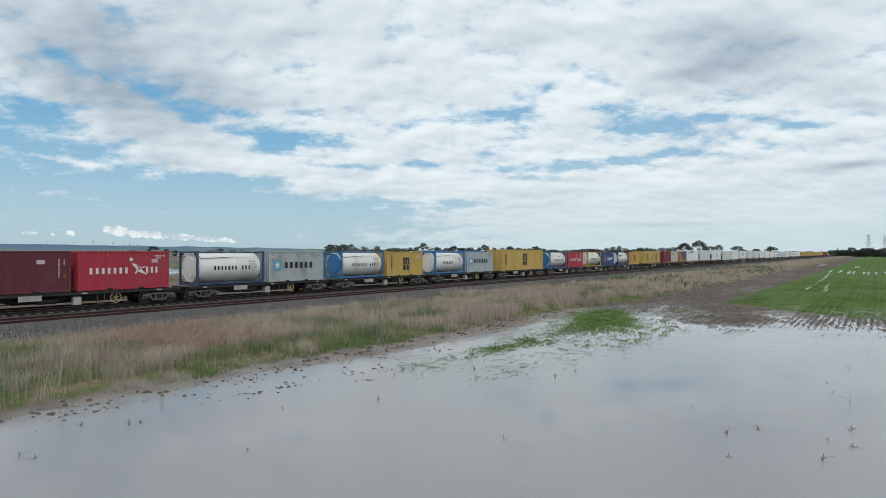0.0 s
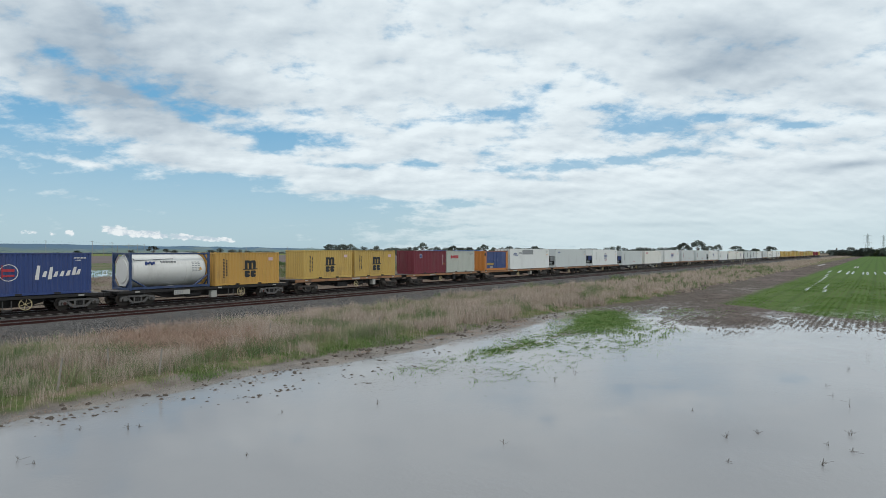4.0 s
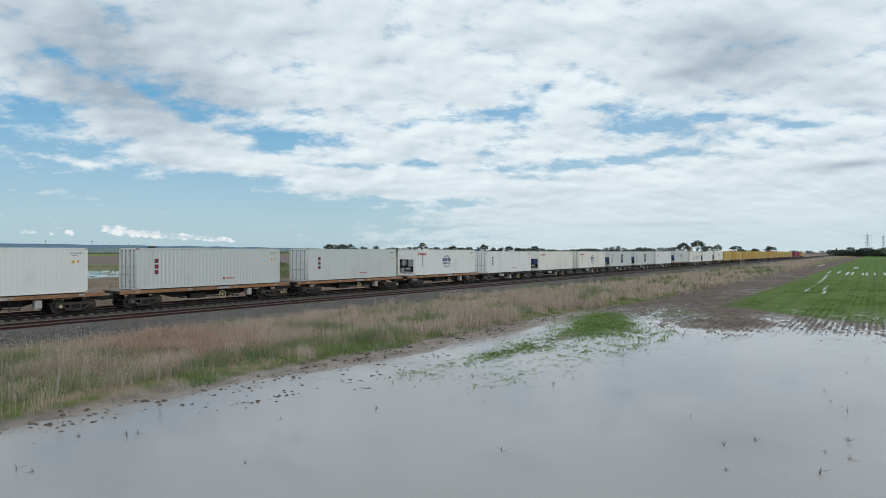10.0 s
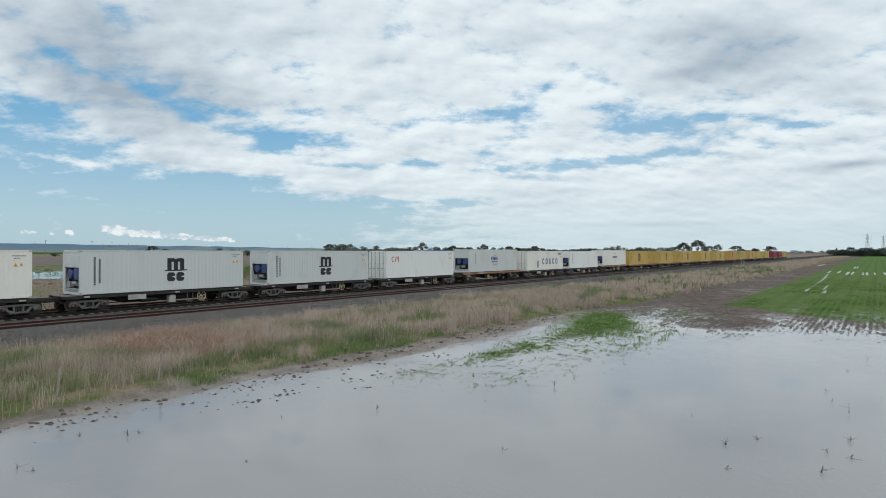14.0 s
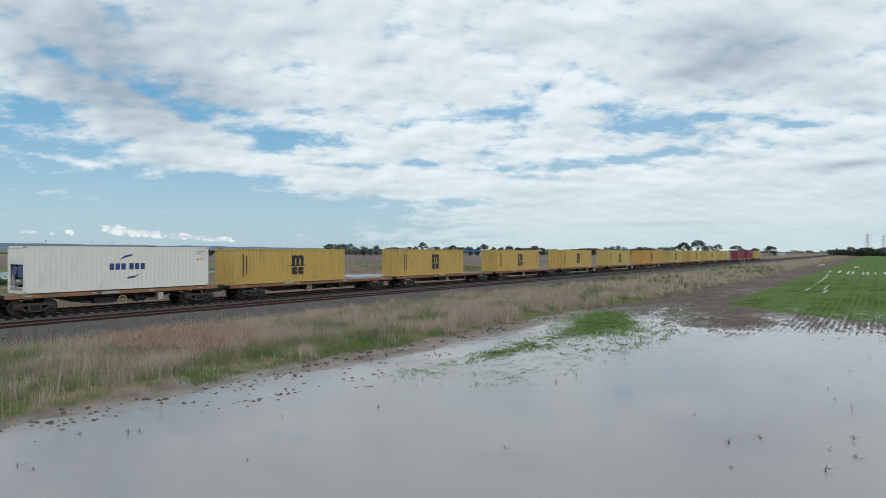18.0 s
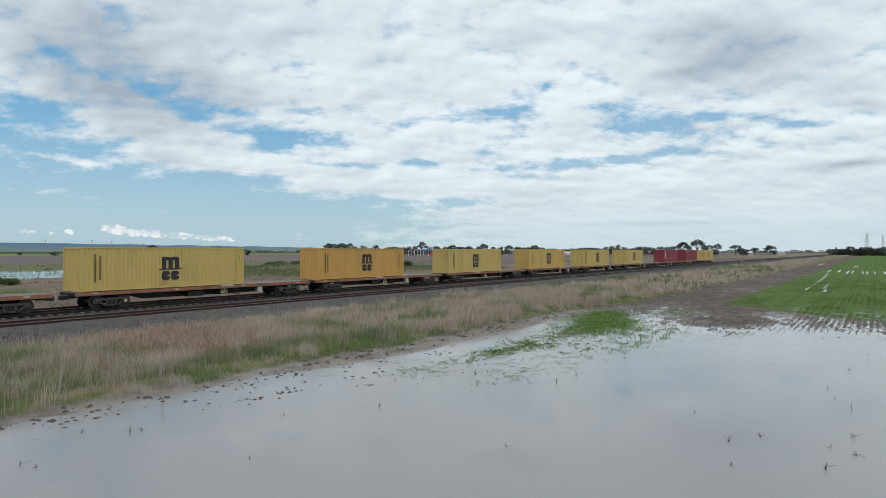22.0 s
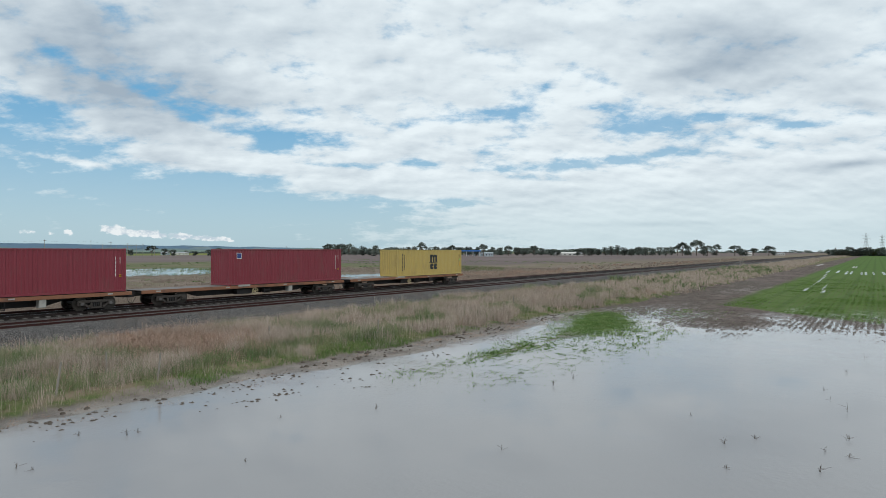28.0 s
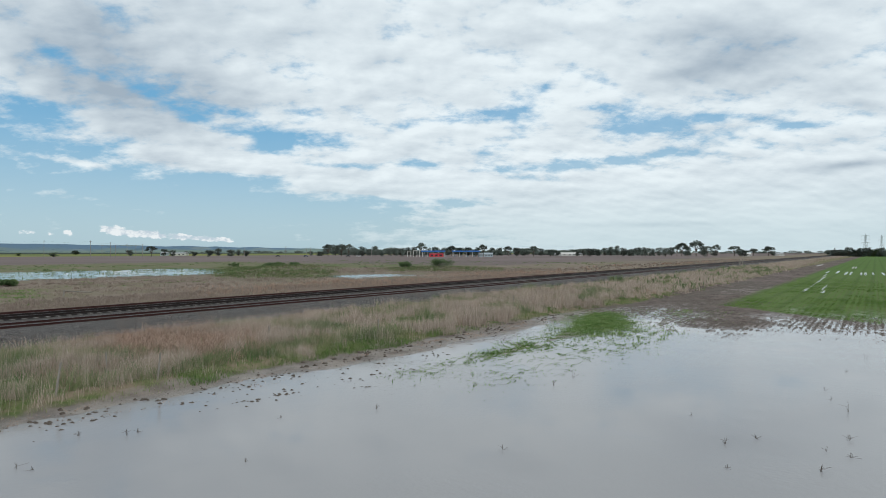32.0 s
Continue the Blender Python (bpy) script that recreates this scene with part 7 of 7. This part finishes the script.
def tree_meshes(seed, umbrella):
    """A unit tree one metre high: tapered trunk with limbs, and a broken crown."""
    rnd = random.Random(seed)
    t = Shape()
    fork = 0.34 if umbrella else 0.12
    bend = rnd.uniform(-0.04, 0.04)
    t.tube((0, 0, -0.04), (bend, 0, fork), 0.032, 7, 0.022)
    centres = []
    n = 11 if umbrella else 15
    for i in range(n):
        a = 2.4 * i + rnd.uniform(-0.4, 0.4)
        if umbrella:
            r, z = 0.40 * math.sqrt((i + 0.6) / n), 0.90 - 0.28 * (i / n) + rnd.uniform(-0.07, 0.05)
            size, flat = rnd.uniform(0.14, 0.21), 0.5
        else:
            r, z = 0.30 * math.sqrt((i + 0.5) / n) * rnd.uniform(0.7, 1.2), rnd.uniform(0.14, 0.86)
            size, flat = rnd.uniform(0.17, 0.25), 0.75
        p = (bend + r * math.cos(a), r * math.sin(a), z)
        t.tube((bend, 0, fork - 0.03), (p[0] * 0.55 + bend * 0.45, p[1] * 0.55, fork + (z - fork) * 0.6), 0.015, 5, 0.009)
        t.tube((p[0] * 0.55 + bend * 0.45, p[1] * 0.55, fork + (z - fork) * 0.6), p, 0.009, 4, 0.003)
        centres.append((*p, size, flat))
    vs, fs = leaf_cloud(rnd, centres, 0.045, 60)
    return t.mesh("trunk", True), bulk("crown", vs, fs)


TREES = {}


def plant(side, depth, h, wide, umbrella=False, material=None, label=""):
    seed = int(abs(side) * 1000) % 5
    if (seed, umbrella) not in TREES:
        TREES[(seed, umbrella)] = tree_meshes(seed + (10 if umbrella else 0), umbrella)
    trunk, crown = TREES[(seed, umbrella)]
    x, y, z = spot(side, depth)
    tree = thing("tree", label or ("tall gum tree with an open spreading crown" if umbrella else "dark dense gum tree at the paddock's far edge"), "tree", "far trees",
                 at=Matrix.Translation((x, y, z)) @ Matrix.Rotation(seed + side * 9, 4, "Z") @ Matrix.Diagonal((wide, wide, h, 1)))
    part("trunk", trunk, BARK, tree)
    part("crown", crown, material or GUM, tree, "ragged foliage")


def rows_of_trees():
    # side, height, width, spreading
    for side, h, wide, u in ((-0.518, 6.5, 9, 0), (-0.482, 10.0, 12, 1), (-0.462, 7.5, 9, 0), (-0.447, 6, 8, 0), (-0.41, 5, 8, 0), (-0.385, 6.5, 9, 0), (-0.372, 8.0, 9, 0), (-0.352, 6.5, 10, 0), (-0.338, 7, 9, 0),
                             (-0.325, 6, 9, 0), (-0.218, 5, 6, 0), (-0.204, 5.2, 9, 0), (-0.190, 10.2, 12, 1), (-0.178, 10.6, 11, 0), (-0.168, 10.0, 12, 1), (-0.156, 10.4, 11, 1), (-0.146, 10.0, 10, 0), (-0.134, 8.5, 10, 0),
                             (-0.122, 6.5, 10, 0), (-0.112, 9.0, 9, 0), (-0.101, 7.0, 10, 0), (-0.09, 7.8, 10, 0), (-0.08, 7, 9, 0), (-0.07, 7.5, 10, 0), (-0.058, 8.2, 10, 0), (-0.047, 8.0, 8, 0), (-0.036, 11.0, 12, 1), (-0.025, 8.2, 10, 0),
                             (-0.012, 7.8, 10, 0), (0.0, 8.0, 10, 0), (0.014, 9.2, 12, 1), (0.028, 7.5, 10, 0), (0.042, 8.2, 10, 0), (0.055, 8.0, 9, 0), (0.066, 10.0, 12, 1), (0.08, 8.0, 10, 0), (0.094, 7.8, 10, 0), (0.108, 8.8, 11, 1),
                             (0.122, 7.2, 10, 0), (0.135, 6.5, 9, 0), (0.15, 8.4, 10, 1), (0.162, 7.0, 9, 0), (0.178, 6.0, 9, 0), (0.19, 5.6, 9, 0), (0.222, 6.8, 10, 0), (0.233, 7.6, 10, 0), (0.245, 8.0, 11, 0), (0.256, 8.4, 10, 0),
                             (0.268, 8.8, 11, 0), (0.278, 9.6, 11, 0), (0.288, 11.2, 11, 0), (0.300, 9.0, 11, 0), (0.311, 8.6, 10, 0), (0.322, 9.2, 11, 0), (0.334, 9.0, 10, 0), (0.346, 9.4, 11, 0), (0.357, 9.0, 10, 0), (0.368, 8.6, 11, 0), (0.378, 9.6, 11, 0),
                             (0.387, 10.8, 10, 1), (0.395, 13.2, 13, 1), (0.404, 10.5, 10, 0), (0.4185, 16.4, 17, 1), (0.430, 9.5, 10, 0), (0.437, 10.2, 11, 1), (0.4515, 11.6, 11, 1), (0.449, 6.0, 9, 0), (0.482, 10.8, 15, 1), (0.490, 7.5, 11, 0), (0.499, 6.5, 9, 0),
                             (0.513, 7.8, 11, 1), (0.538, 10.0, 14, 1), (0.545, 6.0, 8, 0)):
        plant(side, 640 + 40 * math.sin(side * 200), h * (1.25 if -0.2 < side < 0.2 else 1.08), wide * (1.0 if u else 0.95), bool(u))
    for side, h, wide in ((0.652, 7.0, 14), (0.662, 7.0, 13), (0.672, 9.6, 9), (0.683, 7.5, 12), (0.693, 9.2, 11), (0.703, 9.5, 10), (0.712, 7.8, 10), (0.724, 9.6, 13), (0.735, 8.6, 12), (0.75, 8, 12), (0.77, 9, 12)):
        plant(side, 620, h, wide, False, OLIVE if side == 0.712 else None)


rows_of_trees()


def bush(side, depth, h, wide, seed, material=None):
    rnd = random.Random(seed)
    x, y, z = spot(side, depth)
    z = float(height(np.array([x]), np.array([y]))[0])
    centres = [(rnd.gauss(0, wide * 0.22), rnd.gauss(0, wide * 0.18), h * rnd.uniform(0.22, 0.66), h * rnd.uniform(0.26, 0.40), 0.8) for i in range(14)]
    s = Shape()
    for c in centres:
        s.tube((0, 0, -0.1), c[:3], 0.05, 5, 0.015)
    b = thing("bush", "rounded green bush in the marsh beyond the railway", "bush", "bushes beyond the railway", at=(x, y, z))
    part("stem", s.mesh("bush_stem"), BARK, b)
    part("crown", bulk("bush_crown", *leaf_cloud(rnd, centres, 0.10, 260)), material or BUSH, b)


for i, (side, depth, h, wide) in enumerate(((-0.004, 158, 2.9, 4.6), (-0.064, 163, 2.1, 3.8), (-0.284, 178, 1.7, 2.6), (-0.272, 178, 1.9, 2.4), (-0.247, 160, 1.6, 3.2), (-0.345, 190, 1.3, 4.0), (-0.72, 79, 1.1, 2.6), (-0.735, 82, 1.0, 2.4))):
    bush(side, depth, h, wide, i)
for i, (side, depth, h, wide) in enumerate(((-0.645, 560, 4.6, 10), (-0.702, 700, 3.4, 8), (-0.608, 900, 7.0, 14))):
    x, y, z = spot(side, depth)
    plant(side, depth, h, wide, False, OLIVE, "squat dark bush standing alone in the stubble")


def far_wood():
    rnd = random.Random(5)
    centres = []
    for i in range(420):
        side = rnd.uniform(-0.20, 0.34)
        x, y, z = spot(side, 900 + rnd.uniform(-40, 40))
        centres.append((x, y, rnd.uniform(1.0, 7.5) + 1.5 * math.sin(side * 60), rnd.uniform(3.0, 5.0), 0.6))
    for i in range(260):
        side = rnd.uniform(-0.46, 0.66)
        x, y, z = spot(side, 1700 + rnd.uniform(-40, 40))
        centres.append((x, y, rnd.uniform(1.0, 6.5), rnd.uniform(5.0, 8.0), 0.4))
    for i in range(110):
        side = rnd.uniform(0.635, 0.80)
        x, y, z = spot(side, 640 + rnd.uniform(-15, 15))
        centres.append((x, y, rnd.uniform(0.8, 4.5), rnd.uniform(2.2, 3.4), 0.8))
    vs, fs = leaf_cloud(rnd, centres, 1.3, 64)
    thing("far_woods", "dark belt of distant trees on the horizon", "woods", kind="stuff", me=bulk("far_woods", vs, fs), material=GUM)


far_wood()


def pole_mesh(s, arms):
    s.tube((0, 0, -0.5), (0, 0, 14.0), 0.22, 8, 0.15)


def power_pole(side, depth, h):
    p = thing("power_pole", "timber power pole with a crossarm", "power pole", "power poles", at=Matrix.Translation(spot(side, depth)) @ Matrix.Rotation(0.6, 4, "Z") @ Matrix.Diagonal((1, 1, h / 14.0, 1)))
    part("pole", shared("pole_shaft", lambda s: pole_mesh(s, 1), True), TIMBER, p)
    part("crossarm", shared("pole_arm", lambda s: (s.box(-1.5, 1.5, -0.10, 0.10, 12.9, 13.15))), TIMBER, p)
    for x in (-1.3, 0.0, 1.3):
        part("insulator", shared("insulator", lambda s: s.tube((0, 0, 13.15), (0, 0, 13.5), 0.07, 6)), GALV, p, at=(x, 0, 0))


for side, h in ((-0.660, 16.5), (-0.583, 16.0), (-0.564, 12.0), (-0.550, 14.5), (-0.5415, 11.5), (-0.5225, 13.0), (-0.508, 12.0), (-0.497, 12.5), (-0.478, 9), (-0.328, 8.5), (-0.26, 10.0), (-0.219, 9.5), (-0.2255, 9.0), (-0.118, 9.5), (-0.05, 9.5), (0.06, 9.0)):
    power_pole(side, 600, h)


def wires():
    tops = [Vector(spot(s, 600)) + Vector((0, 0, h - 0.9)) for s, h in ((-0.75, 16.5), (-0.660, 16.5), (-0.583, 16.0), (-0.550, 14.5), (-0.508, 12.0))]
    s = Shape()
    for a, b in zip(tops, tops[1:]):
        prev = a
        for i in range(1, 9):
            t = i / 8
            q = a.lerp(b, t) - Vector((0, 0, 1.2 * 4 * t * (1 - t)))
            s.tube(prev, q, 0.022, 4, caps=False)
            prev = q
    thing("power_line", "thin sagging power line between poles", "cable", me=s.mesh("power_line"), material=INK)


wires()


def pylon(side, depth, h):
    """A four legged lattice tower with three pairs of arms."""
    p = thing("transmission_tower", "grey steel lattice transmission tower", "pylon", "transmission towers", at=Matrix.Translation(spot(side, depth)) @ Matrix.Rotation(-0.9, 4, "Z"))

    def body(s):
        levels = [(0, 3.6), (6, 2.9), (12, 2.2), (17, 1.6), (21, 1.2), (25, 1.0), (29, 0.9), (32, 0.1)]
        for (z0, a), (z1, b) in zip(levels, levels[1:]):
            c0 = [(a, a, z0), (-a, a, z0), (-a, -a, z0), (a, -a, z0)]
            c1 = [(b, b, z1), (-b, b, z1), (-b, -b, z1), (b, -b, z1)]
            for i in range(4):
                s.tube(c0[i], c1[i], 0.16, 4, caps=False)
                s.tube(c0[i], c1[(i + 1) % 4], 0.10, 4, caps=False)
                s.tube(c0[(i + 1) % 4], c1[i], 0.10, 4, caps=False)
    part("lattice_body", shared("lattice_body", body), HAZESTEEL, p, at=Matrix.Diagonal((1, 1, h / 32, 1)))
    for z in (18.5, 23.5, 28.5):
        for k in (-1, 1):
            part("arm", shared("tower_arm_%d" % k, lambda s: (s.tube((0, 0, 1.0), (k * 6.5, 0, 0.2), 0.12, 4), s.tube((0, 0, 0), (k * 6.5, 0, 0.2), 0.12, 4), s.tube((k * 3, 0, 0.1), (k * 3, 0, 0.6), 0.08, 4), s.tube((k * 6.4, 0, 0.2), (k * 6.4, 0, -1.4), 0.09, 4))), HAZESTEEL, p, at=(0, 0, z * h / 32))


pylon(0.699, 900, 32.0)
pylon(0.7255, 1150, 37.0)


def shed(side, depth, w, d, h, wall, roof, label, name="farm_shed"):
    b = thing(name, label, "building", at=Matrix.Translation(spot(side, depth)) @ Matrix.Rotation(radians(PHI - 90), 4, "Z"))
    part("wall", Shape().box(-w / 2, w / 2, -d / 2, d / 2, -0.5, h).mesh("shed_wall"), wall, b)
    part("roof", Shape().add([(-w / 2 - 0.3, -d / 2 - 0.3, h), (w / 2 + 0.3, -d / 2 - 0.3, h), (w / 2 + 0.3, 0, h + d * 0.16), (-w / 2 - 0.3, 0, h + d * 0.16), (w / 2 + 0.3, d / 2 + 0.3, h), (-w / 2 - 0.3, d / 2 + 0.3, h)],
                             [(0, 1, 2, 3), (3, 2, 4, 5), (0, 3, 5), (1, 4, 2), (0, 5, 4, 1)]).mesh("shed_roof"), roof, b)
    for x in (-w * 0.3, 0.05 * w, w * 0.32):
        part("window", Shape().box(x - w * 0.06, x + w * 0.06, -d / 2 - 0.04, -d / 2 - 0.005, h * 0.35, h * 0.7).mesh("shed_window"), GLASSDARK, b)
    return b


shed(0.207, 690, 17, 9, 2.6, WALLWHITE, WALLWHITE, "long low white farm shed before the trees")
shed(0.224, 690, 9, 8, 2.2, WALLWHITE, ROOFGREY, "small white shed with a grey roof")
shed(0.19, 700, 7, 7, 2.4, WALLWHITE, ROOFGREY, "small pale shed with a grey roof")
shed(-0.435, 760, 18, 9, 2.6, WALLWHITE, ROOFGREY, "pale farm building among trees")
shed(-0.46, 760, 8, 8, 3.2, WALLGREY, ROOFGREY, "grey farm house among trees", "farm_house")
shed(0.556, 700, 8, 7, 2.2, WALLWHITE, ROOFGREY, "small pale house beside the distant line")
shed(0.503, 640, 6, 6, 2.4, WALLWHITE, WALLWHITE, "small white hut under trees")
shed(0.075, 560, 8, 6, 3.0, WALLGREY, WALLGREY, "pale blue grey box building beside the station")
shed(0.062, 560, 4, 5, 2.8, WALLGREY, ROOFGREY, "small blue grey kiosk")


def station(side, w, cars):
    b = thing("fuel_canopy", "fuel station canopy with a blue fascia on white columns", "fuel station", at=Matrix.Translation(spot(side, 560)) @ Matrix.Rotation(radians(PHI - 90), 4, "Z"))
    part("canopy_roof", Shape().box(-w / 2, w / 2, -5, 5, 5.0, 5.5).mesh("canopy_roof"), WALLWHITE, b)
    part("fascia", Shape().box(-w / 2 - 0.1, w / 2 + 0.1, -5.1, -5.0, 4.7, 5.9).mesh("fascia"), CANOPYBLUE, b, "bright blue fascia")
    for k in range(5):
        x = -w / 2 + 1 + k * (w - 2) / 4
        part("column", shared("canopy_column", lambda s: s.box(-0.25, 0.25, -0.25, 0.25, -0.4, 5.0)), WALLWHITE, b, at=(x, -3.5, 0))
        part("fuel_pump", shared("fuel_pump", lambda s: s.block(-0.5, 0.5, -0.35, 0.35, -0.4, 1.8, 0.06)), WALLGREY, b, at=(x + 1.6, -1.0, 0))


station(0.038, 26, 0)
station(-0.016, 22, 1)
panel = thing("shop_building", "low shop with bright red panels beside the fuel station", "shop", at=Matrix.Translation(spot(-0.011, 555)) @ Matrix.Rotation(radians(PHI - 90), 4, "Z"))
part("wall", Shape().box(-6.5, 6.5, 0, 8, -0.5, 3.4).mesh("shop_wall"), SIGNRED, panel, "bright red wall panels")
part("roof", Shape().box(-6.8, 6.8, -0.3, 8.3, 3.4, 3.7).mesh("shop_roof"), ROOFGREY, panel)
for x in (-4.0, 0.0, 4.0):
    part("window", shared("shop_window", lambda s: s.box(-1.2, 1.2, -0.04, -0.005, 0.6, 2.2)), GLASSDARK, panel, at=(x, 0, 0))


def goal(side, h):
    """White upright posts with a bar, like a loading gantry."""
    g = thing("white_gantry", "white steel gantry frame beside the yard", "gantry", "yard gantries", at=Matrix.Translation(spot(side, 560)) @ Matrix.Rotation(radians(PHI - 90), 4, "Z"))
    for x in (-1.6, 1.6):
        part("post", shared("gantry_post", lambda s: s.box(-0.18, 0.18, -0.18, 0.18, -0.4, 6.0)), WALLWHITE, g, at=Matrix.Translation((x, 0, 0)) @ Matrix.Diagonal((1, 1, h / 6.0, 1)))
    part("bar", shared("gantry_bar", lambda s: s.box(-1.8, 1.8, -0.15, 0.15, -0.4, 0.0)), WALLWHITE, g, at=(0, 0, h))


for side, h in ((-0.056, 5.5), (-0.046, 6.0), (-0.036, 6.2), (-0.028, 6.0)):
    goal(side, h)


mast = thing("signal_mast", "small red and white railway signal mast", "railway signal", at=Matrix.Translation(spot(0.648, 640)) @ Matrix.Rotation(radians(PHI - 90), 4, "Z"))
part("post", shared("mast_post", lambda s: s.tube((0, 0, -0.4), (0, 0, 8.5), 0.16, 8)), GALV, mast)
part("head", shared("mast_head", lambda s: s.box(-0.5, 0.5, -0.2, 0.2, 6.2, 8.6)), RAIL, mast, "dark signal head")
part("base_cabinet", shared("mast_box", lambda s: s.block(-1.0, 1.0, -0.6, 0.6, -0.3, 3.2, 0.05)), SIGNRED, mast, "red cabinet")
part("side_board", shared("mast_board", lambda s: s.box(-6.5, -1.3, -0.1, 0.1, 1.6, 2.6)), WALLWHITE, mast, "white crossing board")


def car(name, label, paint_):
    c = thing(name, label, "car")
    part("body", shared("car_body", lambda s: (s.block(-2.2, 2.2, -0.9, 0.9, 0.35, 0.95, 0.12))), paint_, c)
    part("cabin", shared("car_cabin", lambda s: s.add([(-1.5, -0.82, 0.93), (1.2, -0.82, 0.93), (0.7, -0.68, 1.48), (-1.1, -0.68, 1.48), (-1.5, 0.82, 0.93), (1.2, 0.82, 0.93), (0.7, 0.68, 1.48), (-1.1, 0.68, 1.48)],
                                                    [(0, 1, 2, 3), (5, 4, 7, 6), (3, 2, 6, 7), (0, 3, 7, 4), (1, 5, 6, 2), (0, 4, 5, 1)])), GLASSDARK, c)
    for x in (-1.4, 1.4):
        for y in (-0.82, 0.82):
            part("wheel", shared("car_wheel", lambda s: s.turned([(-0.11, 0.2), (-0.11, 0.33), (0.11, 0.33), (0.11, 0.2)], "y", 14), True), DULLBLACK, c, at=(x, y, 0.33))
    return c


# seconds, sideways share at the start, shift per second along the far road
CARS = [(car("car", "dark saloon car driving on the far road", INK), -0.2327 + 0.0224 * 30.2, -0.0224), (car("car", "dark car driving the other way on the far road", MIDNIGHT), -0.2654 - 0.0215 * 30.2, 0.0215),
        (car("car", "white van like car on the far road", WHITE), -0.1243 + 0.0150 * 31.0, -0.0150), (car("car", "small dark car on the far road", DULLBLACK), -0.1467 + 0.0105 * 31.0, -0.0105)]


# ---- sleepers, last of the setting ----
def lay_sleepers():
    me = shared("sleeper", lambda s: s.add([(a, b, c) for c, w, e in ((-0.21, 0.13, 1.27), (0.0, 0.10, 1.24)) for a, b in ((-w, -e), (w, -e), (w, e), (-w, e))],
                                          [(3, 2, 1, 0), (4, 5, 6, 7), (0, 1, 5, 4), (1, 2, 6, 5), (2, 3, 7, 6), (3, 0, 4, 7)]))
    short = shared("short_sleeper", lambda s: s.add([(a, b, c) for c, w, e in ((-0.21, 0.13, 1.27), (0.0, 0.10, 1.24)) for a, b in ((-w, -0.7), (w, -0.7), (w, e), (-w, e))],
                                                   [(3, 2, 1, 0), (4, 5, 6, 7), (0, 1, 5, 4), (1, 2, 6, 5), (2, 3, 7, 6), (3, 0, 4, 7)]))
    for line in [o for o in scene.objects if o.name.startswith("railway_track")]:
        near = abs(line.location.y - NEAR_Y) < 1
        rest = Shape()
        for i in range(900):
            x = 8.0 + 0.62 * i
            dx, dz = random.uniform(-0.03, 0.03), random.uniform(-0.015, 0.01)
            z = (RAIL_Z - 0.13 if near else TRAIN_Z - 0.135) + dz
            if i < 180:
                part("sleeper", short if near else me, OILED if near else OILEND, line, at=(x + dx, random.uniform(-0.03, 0.03), z))
            else:
                rest.box(x + dx - 0.12, x + dx + 0.12, -1.25, 1.25, z - 0.2, z)
        tagged(part("sleepers", rest.mesh("sleepers"), OILED if near else OILEND, line), kind="stuff")


lay_sleepers()


# ---- all that moves ----
def motions():
    # all axles turn alike: one pair is keyed, and the others share those keys
    first = {}
    for axle, k in AXLES:
        if k not in first:
            first[k] = axle
            walk(axle, [(i / 30.0, pose(k, 0, 0.46, 0, -math.degrees(way_at(i / 30.0) / 0.51), 0)) for i in range(961)])
        else:
            axle.rotation_mode = "QUATERNION"
            keys, source = axle.animation_data_create(), first[k].animation_data
            keys.action = source.action
            keys.action_slot = source.action_slot
    for w, mid in WAGONS:
        walk(w, [(t, pose(mid - s, TRACK_Y, TRAIN_Z)) for t, s in RUN])
    for box, a, b, make in CARGO:
        z = TRAIN_Z + (1.06 if make == "G" else 1.15 if make in ("B", "C") else 1.25)
        walk(box, [(t, pose((a + b) / 2 - s, TRACK_Y, z)) for t, s in RUN])
    for c, a, v in CARS:
        turn = PHI - 90 if v > 0 else PHI + 90
        rows = []
        for t in (0.0, 32.0):
            x, y, z = spot(a + v * t, 590 if v < 0 else 586)
            rows.append((t, pose(x, y, z, 0, 0, turn)))
        walk(c, rows)


motions()
